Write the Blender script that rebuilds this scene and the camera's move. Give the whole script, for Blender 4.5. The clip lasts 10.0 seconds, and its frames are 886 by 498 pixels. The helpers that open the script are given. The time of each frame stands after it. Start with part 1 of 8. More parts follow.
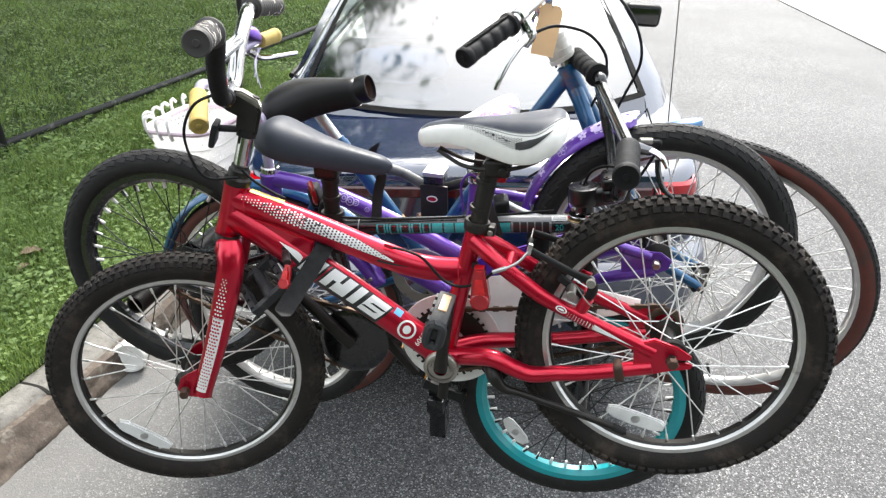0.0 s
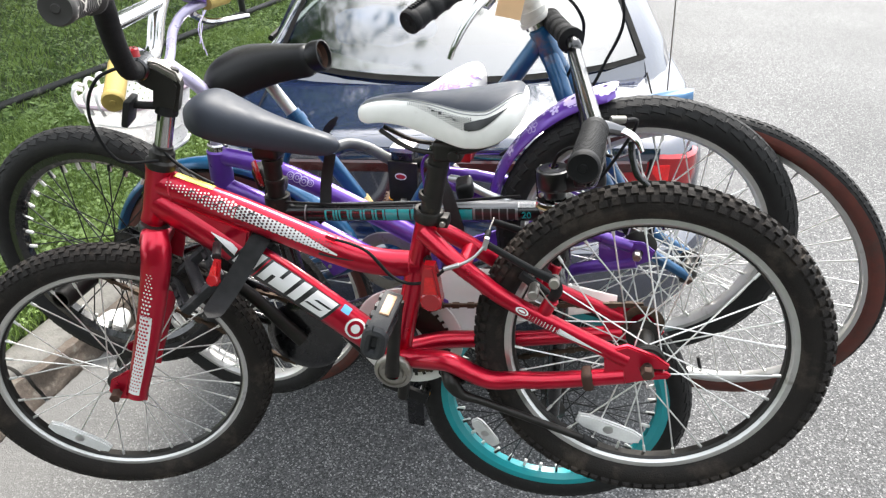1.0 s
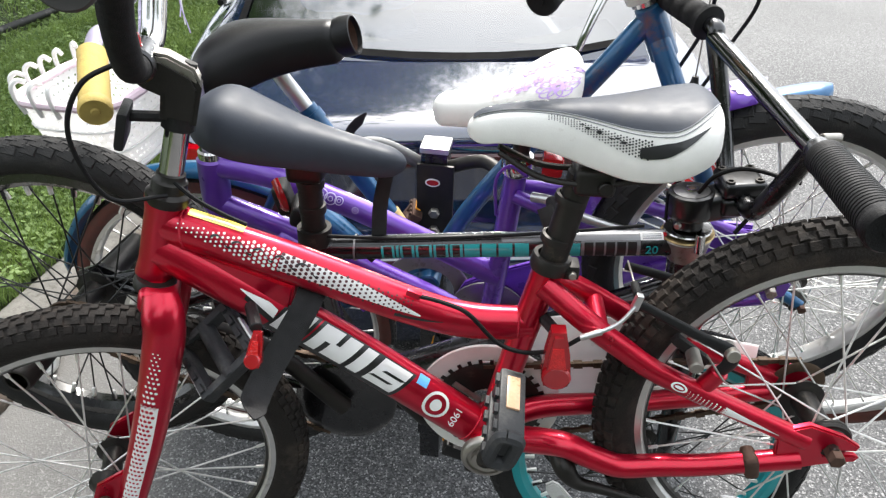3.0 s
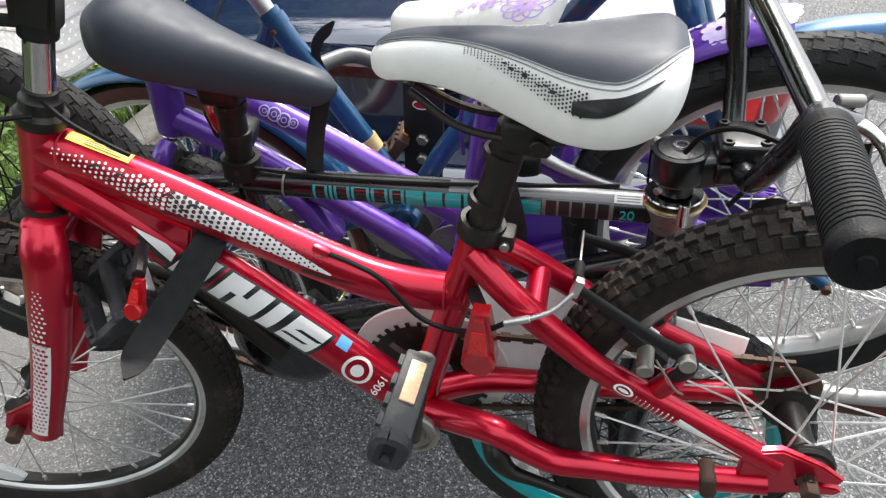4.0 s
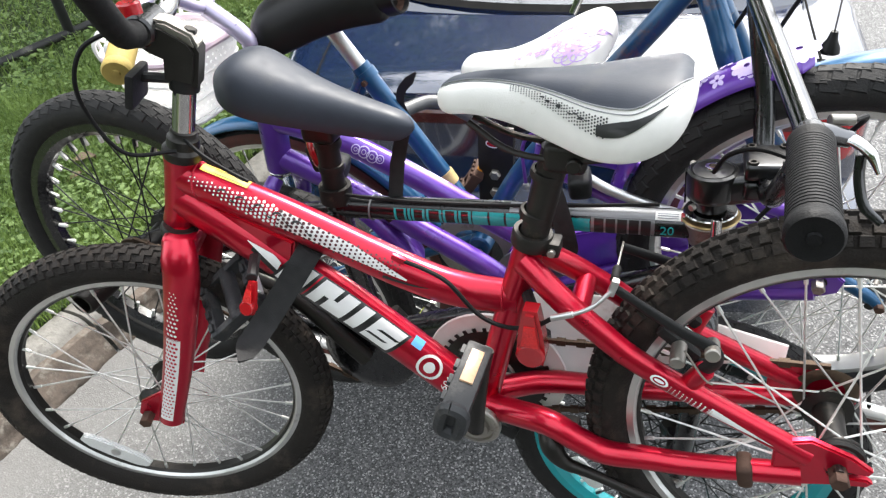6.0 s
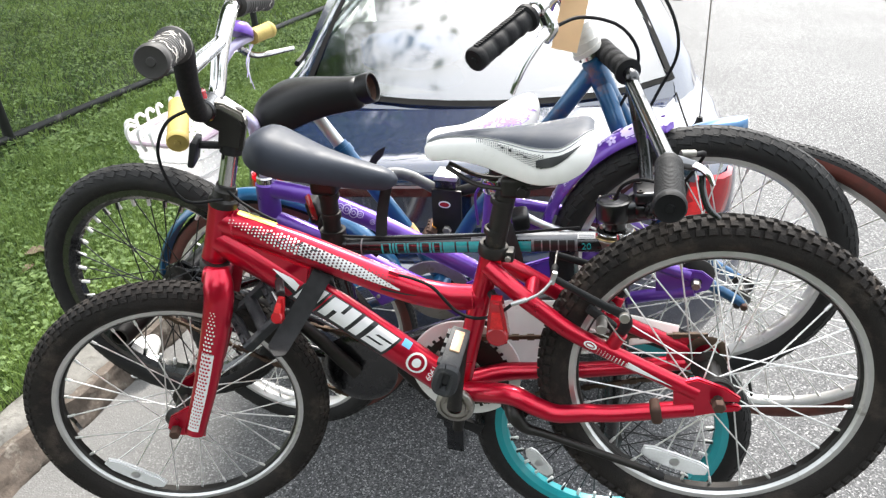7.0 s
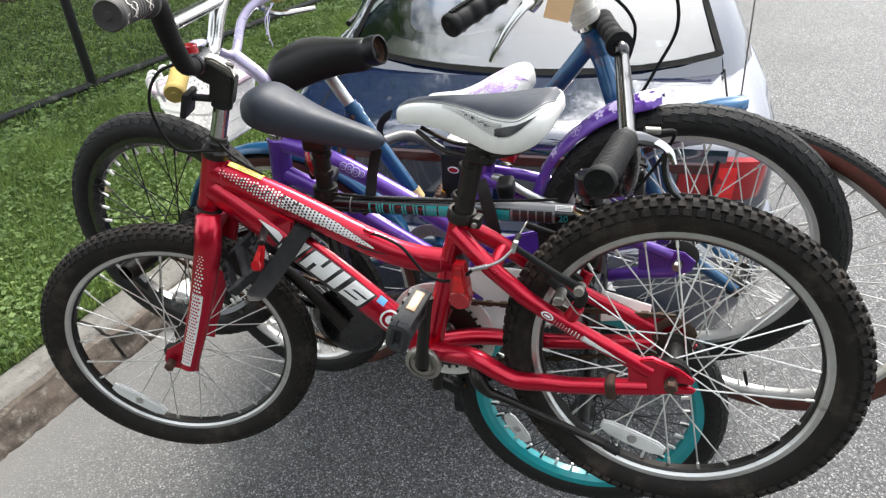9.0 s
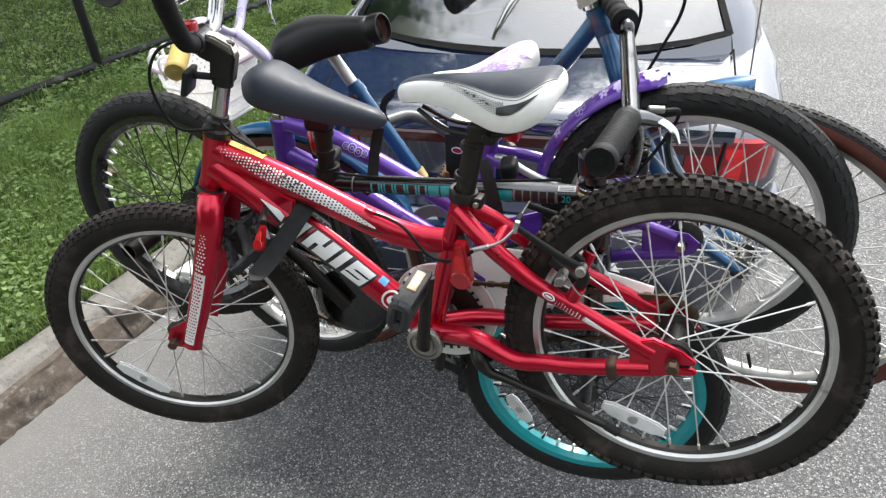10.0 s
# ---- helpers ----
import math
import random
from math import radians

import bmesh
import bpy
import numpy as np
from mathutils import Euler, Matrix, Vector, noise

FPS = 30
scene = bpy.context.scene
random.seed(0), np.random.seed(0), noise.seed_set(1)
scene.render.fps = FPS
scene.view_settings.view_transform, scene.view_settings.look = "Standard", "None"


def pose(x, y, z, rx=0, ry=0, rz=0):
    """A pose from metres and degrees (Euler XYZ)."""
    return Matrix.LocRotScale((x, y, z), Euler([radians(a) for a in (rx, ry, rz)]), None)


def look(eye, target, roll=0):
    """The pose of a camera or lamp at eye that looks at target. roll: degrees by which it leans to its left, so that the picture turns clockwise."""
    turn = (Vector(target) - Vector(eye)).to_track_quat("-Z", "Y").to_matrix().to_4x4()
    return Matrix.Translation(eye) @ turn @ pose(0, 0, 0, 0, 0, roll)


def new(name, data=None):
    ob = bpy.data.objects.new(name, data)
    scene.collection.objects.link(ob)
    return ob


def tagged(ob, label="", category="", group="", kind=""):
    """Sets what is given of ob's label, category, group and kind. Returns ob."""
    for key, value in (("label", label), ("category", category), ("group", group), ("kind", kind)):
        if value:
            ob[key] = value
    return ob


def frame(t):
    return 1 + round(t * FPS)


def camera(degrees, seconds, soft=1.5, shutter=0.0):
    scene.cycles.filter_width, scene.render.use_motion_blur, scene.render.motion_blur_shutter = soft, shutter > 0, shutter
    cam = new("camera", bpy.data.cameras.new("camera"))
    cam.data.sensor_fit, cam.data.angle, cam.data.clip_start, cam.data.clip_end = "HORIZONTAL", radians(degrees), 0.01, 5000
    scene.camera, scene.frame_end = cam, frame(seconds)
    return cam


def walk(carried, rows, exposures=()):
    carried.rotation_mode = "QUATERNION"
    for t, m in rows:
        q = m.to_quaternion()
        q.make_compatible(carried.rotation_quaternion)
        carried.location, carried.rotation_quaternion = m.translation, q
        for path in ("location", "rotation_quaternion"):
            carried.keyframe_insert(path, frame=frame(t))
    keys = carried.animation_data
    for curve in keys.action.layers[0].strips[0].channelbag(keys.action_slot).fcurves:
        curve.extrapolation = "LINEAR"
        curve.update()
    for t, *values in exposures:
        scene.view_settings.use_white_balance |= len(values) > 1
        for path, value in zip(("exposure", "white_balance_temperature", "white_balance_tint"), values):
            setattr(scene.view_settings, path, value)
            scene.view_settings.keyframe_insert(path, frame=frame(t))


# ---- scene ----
cam = camera(66.4, 10.0, soft=1.3)
PATH = [
    (0, (0.038, -0.002, 1.665), (-0.017, 1.748, 0.697), -0.6),
    (0.5, (0.085, 0.066, 1.66), (0.031, 1.803, 0.67), -0.9),
    (1, (0.133, 0.141, 1.639), (0.039, 1.832, 0.575), -1.3),
    (1.5, (0.114, 0.2, 1.622), (-0.061, 1.87, 0.536), -3.2),
    (2, (0.0, 0.27, 1.611), (-0.141, 1.918, 0.486), -2.9),
    (2.2, (-0.06, 0.297, 1.618), (-0.11, 1.942, 0.482), -2.3),
    (3.3, (-0.107, 0.48, 1.571), (0.043, 2.096, 0.402), 2.0),
    (3.5, (-0.053, 0.516, 1.564), (0.018, 2.096, 0.339), 2.0),
    (4, (0.05, 0.555, 1.554), (-0.014, 2.009, 0.182), 1.5),
    (4.5, (0.076, 0.538, 1.57), (-0.157, 1.956, 0.178), -2.2),
    (5, (0.085, 0.517, 1.575), (-0.223, 1.957, 0.221), -3.6),
    (5.5, (0.1, 0.502, 1.582), (-0.24, 1.978, 0.276), -4.3),
    (5.7, (0.103, 0.497, 1.584), (-0.248, 1.982, 0.29), -4.7),
    (6.8, (0.043, 0.195, 1.659), (-0.126, 1.873, 0.584), -3.6),
    (7, (0.046, 0.154, 1.668), (-0.066, 1.865, 0.639), -2.5),
    (7.5, (0.101, 0.108, 1.687), (0.031, 1.849, 0.706), -0.9),
    (8, (0.165, 0.094, 1.692), (-0.008, 1.811, 0.68), -1.3),
    (8.5, (0.199, 0.12, 1.681), (-0.09, 1.792, 0.623), -2.1),
    (9, (0.207, 0.145, 1.671), (-0.12, 1.781, 0.568), -2.4),
    (9.5, (0.21, 0.15, 1.668), (-0.137, 1.765, 0.541), -2.9),
    (10, (0.215, 0.148, 1.665), (-0.129, 1.752, 0.52), -2.6),
]
walk(cam, [(t, look(eye, target, roll)) for t, eye, target, roll in PATH],
     [(0.0, 1.4), (1.0, 1.42), (1.5, 1.36), (2.0, 1.3), (3.5, 1.2), (4.0, 1.07), (4.5, 1.24), (5.5, 1.37), (7.0, 1.55), (7.75, 1.3), (8.5, 1.13), (9.5, 1.1), (10.0, 1.12)])

# ---------------------------------------------------------------- light
SUN_EL, SUN_AZ = 50.0, 12.0
world = bpy.data.worlds.new("world")
scene.world = world
world.use_nodes = True
wn = world.node_tree
wn.nodes.clear()
w_out = wn.nodes.new("ShaderNodeOutputWorld")
w_bg = wn.nodes.new("ShaderNodeBackground")
w_sky = wn.nodes.new("ShaderNodeTexSky")
w_sky.sky_type = "NISHITA"
w_sky.sun_disc = False
w_sky.sun_elevation = radians(SUN_EL)
w_sky.sun_rotation = radians(SUN_AZ)
w_sky.air_density, w_sky.dust_density, w_sky.ozone_density = 1.0, 6.0, 1.0
w_hue = wn.nodes.new("ShaderNodeHueSaturation")
w_hue.inputs["Saturation"].default_value = 0.3
w_bg.inputs["Strength"].default_value = 0.15
w_veil = wn.nodes.new("ShaderNodeMix")          # a thin white cloud veil over the whole sky
w_veil.data_type = "RGBA"
w_veil.inputs["Factor"].default_value = 0.55
w_veil.inputs["B"].default_value = (8.7, 9.3, 10.0, 1)
wn.links.new(w_sky.outputs[0], w_hue.inputs["Color"])
wn.links.new(w_hue.outputs[0], w_veil.inputs["A"])
wn.links.new(w_veil.outputs["Result"], w_bg.inputs[0])
wn.links.new(w_bg.outputs[0], w_out.inputs[0])
sun = new("sun", bpy.data.lights.new("sun", "SUN"))
sun.data.energy, sun.data.angle, sun.data.color = 3.0, radians(14), (1.0, 0.96, 0.9)
az = radians(SUN_AZ)
sun.matrix_world = look((0, 0, 0), (-math.sin(az) * math.cos(radians(SUN_EL)), -math.cos(az) * math.cos(radians(SUN_EL)), -math.sin(radians(SUN_EL))))


# ---------------------------------------------------------------- materials
def mat(name, base, rough=0.5, metal=0.0, coat=0.0, vary=0.12, scale=40.0, bump=0.0, bump_scale=300.0, dirt=None, dirt_amount=0.5, dirt_scale=9.0, trans=0.0, spec=0.5, flake=0.0):
    """A surface with colour variation at two scales, optional dirt or wear of another colour, and fine relief."""
    m = bpy.data.materials.new(name)
    m.use_nodes = True
    t = m.node_tree
    n, l = t.nodes, t.links
    b = n["Principled BSDF"]
    co = n.new("ShaderNodeTexCoord")
    n1, n2 = n.new("ShaderNodeTexNoise"), n.new("ShaderNodeTexNoise")
    n1.inputs["Scale"].default_value, n1.inputs["Detail"].default_value = scale * 0.15, 4
    n2.inputs["Scale"].default_value, n2.inputs["Detail"].default_value = scale, 5
    for k in (n1, n2):
        l.new(co.outputs["Object"], k.inputs["Vector"])
    add = n.new("ShaderNodeMath")
    l.new(n1.outputs["Fac"], add.inputs[0]), l.new(n2.outputs["Fac"], add.inputs[1])
    mp = n.new("ShaderNodeMapRange")
    mp.inputs["From Min"].default_value, mp.inputs["From Max"].default_value = 0.6, 1.4
    mp.inputs["To Min"].default_value, mp.inputs["To Max"].default_value = 1 - vary, 1 + vary
    l.new(add.outputs[0], mp.inputs["Value"])
    mul = n.new("ShaderNodeVectorMath")
    mul.operation = "SCALE"
    mul.inputs[0].default_value = base[:3]
    l.new(mp.outputs[0], mul.inputs["Scale"])
    out = mul.outputs["Vector"]
    rg = n.new("ShaderNodeMapRange")
    rg.inputs["From Min"].default_value, rg.inputs["From Max"].default_value = 0.6, 1.4
    rg.inputs["To Min"].default_value, rg.inputs["To Max"].default_value = max(rough * 0.8, 0.02), min(rough * 1.25, 1)
    l.new(add.outputs[0], rg.inputs["Value"])
    l.new(rg.outputs[0], b.inputs["Roughness"])
    if dirt:
        d = n.new("ShaderNodeTexNoise")
        d.inputs["Scale"].default_value, d.inputs["Detail"].default_value, d.inputs["Roughness"].default_value = dirt_scale, 8, 0.7
        l.new(co.outputs["Object"], d.inputs["Vector"])
        r = n.new("ShaderNodeMapRange")
        r.inputs["From Min"].default_value, r.inputs["From Max"].default_value = 0.68 - 0.3 * dirt_amount, 0.78 - 0.12 * dirt_amount
        l.new(d.outputs["Fac"], r.inputs["Value"])
        mx = n.new("ShaderNodeMix")
        mx.data_type = "RGBA"
        mx.inputs["B"].default_value = (*dirt, 1)
        l.new(r.outputs[0], mx.inputs["Factor"]), l.new(out, mx.inputs["A"])
        out = mx.outputs["Result"]
    l.new(out, b.inputs["Base Color"])
    b.inputs["Metallic"].default_value = metal
    b.inputs["Coat Weight"].default_value = coat
    b.inputs["Coat Roughness"].default_value = 0.06
    b.inputs["Transmission Weight"].default_value = trans
    b.inputs["Specular IOR Level"].default_value = spec
    if bump or flake:
        v = n.new("ShaderNodeTexNoise")
        v.inputs["Scale"].default_value, v.inputs["Detail"].default_value = bump_scale, 3
        l.new(co.outputs["Object"], v.inputs["Vector"])
        bp = n.new("ShaderNodeBump")
        bp.inputs["Strength"].default_value, bp.inputs["Distance"].default_value = bump or flake, 0.002
        l.new(v.outputs["Fac"], bp.inputs["Height"])
        l.new(bp.outputs[0], b.inputs["Normal"])
    return m


RED = mat("red_paint", (0.5, 0.003, 0.027), 0.33, 0.7, 0.5, 0.1, 45, 0.015, 500, (0.34, 0.006, 0.022), 0.1, 30)
RED_GLOSS = mat("red_plastic", (0.36, 0.007, 0.012), 0.2, 0, 0.5, 0.1, 60)
RUBBER = mat("tyre_rubber", (0.011, 0.0105, 0.0105), 0.7, 0, 0, 0.3, 80, 0.4, 500, (0.03, 0.027, 0.024), 0.3, 25, spec=0.35)
RUBBER_DUST = mat("dusty_rubber", (0.015, 0.0125, 0.011), 0.75, 0, 0, 0.4, 60, 0.6, 400, (0.06, 0.047, 0.037), 0.55, 16, spec=0.25)
GUM = mat("brown_rubber", (0.11, 0.028, 0.02), 0.65, 0, 0, 0.35, 50, 0.3, 300, (0.05, 0.03, 0.025), 0.6, 15)
GRIP = mat("grip_rubber", (0.005, 0.005, 0.0055), 0.62, 0, 0, 0.2, 90, 0.3, 700, spec=0.22)
FOAM = mat("foam", (0.009, 0.009, 0.0095), 0.85, 0, 0, 0.25, 120, 0.6, 900, spec=0.25)
CHROME = mat("chrome", (0.52, 0.515, 0.51), 0.13, 1.0, 0, 0.08, 30, 0.05, 200, (0.3, 0.24, 0.19), 0.25, 60)
ALU = mat("aluminium", (0.6, 0.6, 0.6), 0.38, 1.0, 0, 0.1, 60, 0.1, 400)
RIM_ALU = mat("rim_aluminium", (0.62, 0.615, 0.6), 0.38, 0.85, 0, 0.1, 60, 0.1, 300, (0.3, 0.28, 0.25), 0.3, 30)
SPOKE = mat("spoke_steel", (0.74, 0.73, 0.71), 0.35, 0.7, 0, 0.12, 60)
DARK_SPOKE = mat("black_spoke", (0.012, 0.012, 0.012), 0.4, 0.2, 0, 0.1, 60)
BLACK = mat("black_paint", (0.005, 0.005, 0.006), 0.26, 0.0, 0.5, 0.15, 60, 0.03, 300)
BLACK_METAL = mat("black_metal", (0.03, 0.028, 0.026), 0.42, 0.7, 0, 0.25, 50, 0.1, 250, (0.09, 0.07, 0.055), 0.25, 40)
CABLE = mat("cable_housing", (0.006, 0.006, 0.0065), 0.6, 0, 0, 0.2, 70, 0.1, 400, spec=0.2)
PLASTIC = mat("black_plastic", (0.011, 0.011, 0.0115), 0.48, 0, 0, 0.2, 70, 0.2, 400, (0.04, 0.037, 0.034), 0.25, 40, spec=0.28)
STEEL = mat("worn_steel", (0.34, 0.32, 0.29), 0.42, 0.9, 0, 0.2, 40, 0.15, 200, (0.12, 0.06, 0.03), 0.35, 50)
RUST = mat("rusty_steel", (0.075, 0.04, 0.028), 0.75, 0.4, 0, 0.4, 60, 0.3, 300)
CHAIN = mat("chain_steel", (0.1, 0.07, 0.05), 0.5, 0.8, 0, 0.4, 200, 0.2, 300)
TEAL = mat("teal_paint", (0.003, 0.32, 0.36), 0.35, 0.0, 0.4, 0.08, 50)
TEAL_INK = mat("teal_ink", (0.01, 0.34, 0.36), 0.35, 0, 0.4, 0.08, 60)
GREY_INK = mat("grey_ink", (0.2, 0.205, 0.215), 0.35, 0.3, 0.4, 0.08, 60)
PURPLE = mat("purple_paint", (0.115, 0.034, 0.34), 0.3, 0.25, 0.55, 0.1, 50, flake=0.03, bump_scale=900)
LILAC_PAINT = mat("lilac_paint", (0.4, 0.36, 0.5), 0.3, 0.4, 0.5, 0.1)
PURPLE_INK = mat("purple_ink", (0.5, 0.34, 0.7), 0.5, 0, 0, 0.15, 60)
LILAC = mat("lilac_ink", (0.56, 0.47, 0.76), 0.4, 0, 0.3, 0.1, 60)
BLUE = mat("blue_paint", (0.006, 0.068, 0.165), 0.34, 0.3, 0.4, 0.2, 40, 0.05, 200, (0.15, 0.07, 0.04), 0.42, 16)
BLUE_FENDER = mat("blue_fender_paint", (0.007, 0.075, 0.18), 0.3, 0.3, 0.5, 0.15, 40, 0.05, 200)
DARK_RED_INK = mat("dark_red_ink", (0.07, 0.003, 0.008), 0.4, 0, 0.3, 0.1, 60)
WHITE_INK = mat("white_ink", (0.82, 0.81, 0.8), 0.4, 0, 0.3, 0.05, 60)
BLACK_INK = mat("black_ink", (0.01, 0.01, 0.011), 0.4, 0, 0.3, 0.1, 60)
VINYL_GREY = mat("grey_vinyl", (0.027, 0.032, 0.044), 0.48, 0, 0, 0.12, 80, 0.05, 600, (0.045, 0.047, 0.052), 0.15, 10, spec=0.3)
VINYL_BLACK = mat("black_vinyl", (0.005, 0.005, 0.0055), 0.4, 0, 0, 0.15, 80, 0.12, 500, spec=0.3)
VINYL_WHITE = mat("white_vinyl", (0.74, 0.725, 0.69), 0.45, 0, 0, 0.06, 60, 0.1, 600, (0.45, 0.4, 0.33), 0.12, 14)
WHITE_PLASTIC = mat("white_plastic", (0.8, 0.79, 0.765), 0.42, 0, 0, 0.08, 40, 0.05, 200, (0.5, 0.45, 0.38), 0.2, 14)
STEM_GLOSS = mat("polished_black", (0.006, 0.006, 0.007), 0.3, 0.1, 0.35, 0.2, 60, 0.05, 250, (0.05, 0.047, 0.044), 0.12, 50)
GUARD_PLASTIC = mat("thin_white_plastic", (0.82, 0.81, 0.79), 0.42, 0, 0, 0.06, 40, 0.05, 200, (0.5, 0.45, 0.38), 0.2, 14)
GUARD_PLASTIC.node_tree.nodes["Principled BSDF"].inputs["Subsurface Weight"].default_value = 0.7
GUARD_PLASTIC.node_tree.nodes["Principled BSDF"].inputs["Subsurface Radius"].default_value = (1, 1, 1)
GUARD_PLASTIC.node_tree.nodes["Principled BSDF"].inputs["Subsurface Scale"].default_value = 0.012
PINK_PLASTIC = mat("pale_pink_plastic", (0.7, 0.55, 0.62), 0.45, 0, 0, 0.1, 40)
YELLOW_GRIP = mat("yellow_foam", (0.42, 0.31, 0.085), 0.75, 0, 0, 0.2, 60, 0.3, 400, (0.3, 0.2, 0.06), 0.4, 25)
YELLOW_INK = mat("yellow_sticker", (0.75, 0.6, 0.06), 0.45, 0, 0, 0.12, 60)
LIME = mat("lime_paint", (0.42, 0.5, 0.06), 0.4, 0, 0.2, 0.15, 60)
PLASTIC_DUST = mat("dusty_plastic", (0.024, 0.025, 0.027), 0.55, 0, 0, 0.3, 60, 0.3, 250, (0.085, 0.08, 0.075), 0.5, 26, spec=0.35)
PEACH = mat("faded_reflector", (0.55, 0.34, 0.2), 0.3, 0, 0.3, 0.15, 300)
DULL_GREY = mat("dull_grey_coating", (0.12, 0.12, 0.12), 0.5, 0.5, 0, 0.2, 50, 0.1, 250, (0.05, 0.045, 0.04), 0.3, 40)
DARK_CHROME = mat("dark_chrome", (0.15, 0.15, 0.155), 0.13, 1.0, 0, 0.15, 30, 0.05, 200)
ORANGE = mat("orange_reflector", (0.72, 0.3, 0.03), 0.2, 0, 0.4, 0.15, 300)
CLEAR_REFLECTOR = mat("clear_reflector", (0.75, 0.75, 0.74), 0.2, 0.2, 0.5, 0.1, 300, 0.2, 500)
TAG = mat("manila_tag", (0.72, 0.47, 0.26), 0.8, 0, 0, 0.06, 60)
TAPE = mat("grey_tape", (0.45, 0.44, 0.41), 0.5, 0.1, 0, 0.2, 60, 0.5, 90)
STRAP = mat("nylon_strap", (0.007, 0.007, 0.0075), 0.75, 0, 0, 0.2, 80, 0.5, 1200)
ZEBRA_DARK = mat("zebra_dark", (0.03, 0.028, 0.026), 0.6, 0, 0, 0.1, 60)
ZEBRA_LIGHT = mat("zebra_light", (0.5, 0.47, 0.43), 0.6, 0, 0, 0.1, 60)
CAR_PAINT = mat("navy_car_paint", (0.003, 0.01, 0.038), 0.5, 0.0, 1.0, 0.06, 8, spec=0.05)
CAR_PAINT.node_tree.nodes["Principled BSDF"].inputs["Coat IOR"].default_value = 2.3
CAR_TRIM = mat("black_trim", (0.006, 0.006, 0.0065), 0.45, 0, 0, 0.15, 40, 0.1, 300, spec=0.25)
GASKET = mat("window_gasket", (0.005, 0.005, 0.005), 0.85, 0, 0, 0.2, 40, spec=0.1)
CAR_CLOTH = mat("car_cloth", (0.06, 0.06, 0.065), 0.9, 0, 0, 0.2, 40, 0.3, 600)
BLUE_CLOTH = mat("blue_cloth", (0.03, 0.1, 0.3), 0.9, 0, 0, 0.3, 20, 0.4, 300)
LAMP_RED = mat("tail_lamp_red", (0.3, 0.001, 0.006), 0.08, 0, 0.5, 0.2, 30, 0.12, 90, spec=0.5)
LAMP_BRIGHT = mat("lamp_lit_red", (0.75, 0.01, 0.015), 0.15, 0, 0.6, 0.3, 300, 0.5, 260)
FENCE = mat("fence_coating", (0.018, 0.018, 0.018), 0.5, 0.3, 0, 0.25, 30, 0.15, 200, (0.09, 0.085, 0.075), 0.2, 20)
FENCE_GREY = mat("weathered_rail", (0.035, 0.035, 0.034), 0.6, 0.3, 0, 0.3, 25, 0.2, 150, (0.2, 0.19, 0.17), 0.4, 9)
PAPER = mat("white_paper", (0.8, 0.8, 0.78), 0.7, 0, 0, 0.06, 40)
DRY_LEAF = mat("dry_leaf", (0.26, 0.18, 0.125), 0.8, 0, 0, 0.3, 40, 0.4, 150)


def glass(name, tint, rough=0.045):
    m = bpy.data.materials.new(name)
    m.use_nodes = True
    n, l = m.node_tree.nodes, m.node_tree.links
    n.clear()
    out, mix, tr, gl = n.new("ShaderNodeOutputMaterial"), n.new("ShaderNodeMixShader"), n.new("ShaderNodeBsdfTransparent"), n.new("ShaderNodeBsdfGlossy")
    fr = n.new("ShaderNodeFresnel")
    fr.inputs["IOR"].default_value = 3.0
    tr.inputs["Color"].default_value = (*tint, 1)
    gl.inputs["Roughness"].default_value = rough
    l.new(fr.outputs[0], mix.inputs[0]), l.new(tr.outputs[0], mix.inputs[1]), l.new(gl.outputs[0], mix.inputs[2]), l.new(mix.outputs[0], out.inputs[0])
    return m


GLASS = glass("car_glass", (0.5, 0.56, 0.53), 0.075)


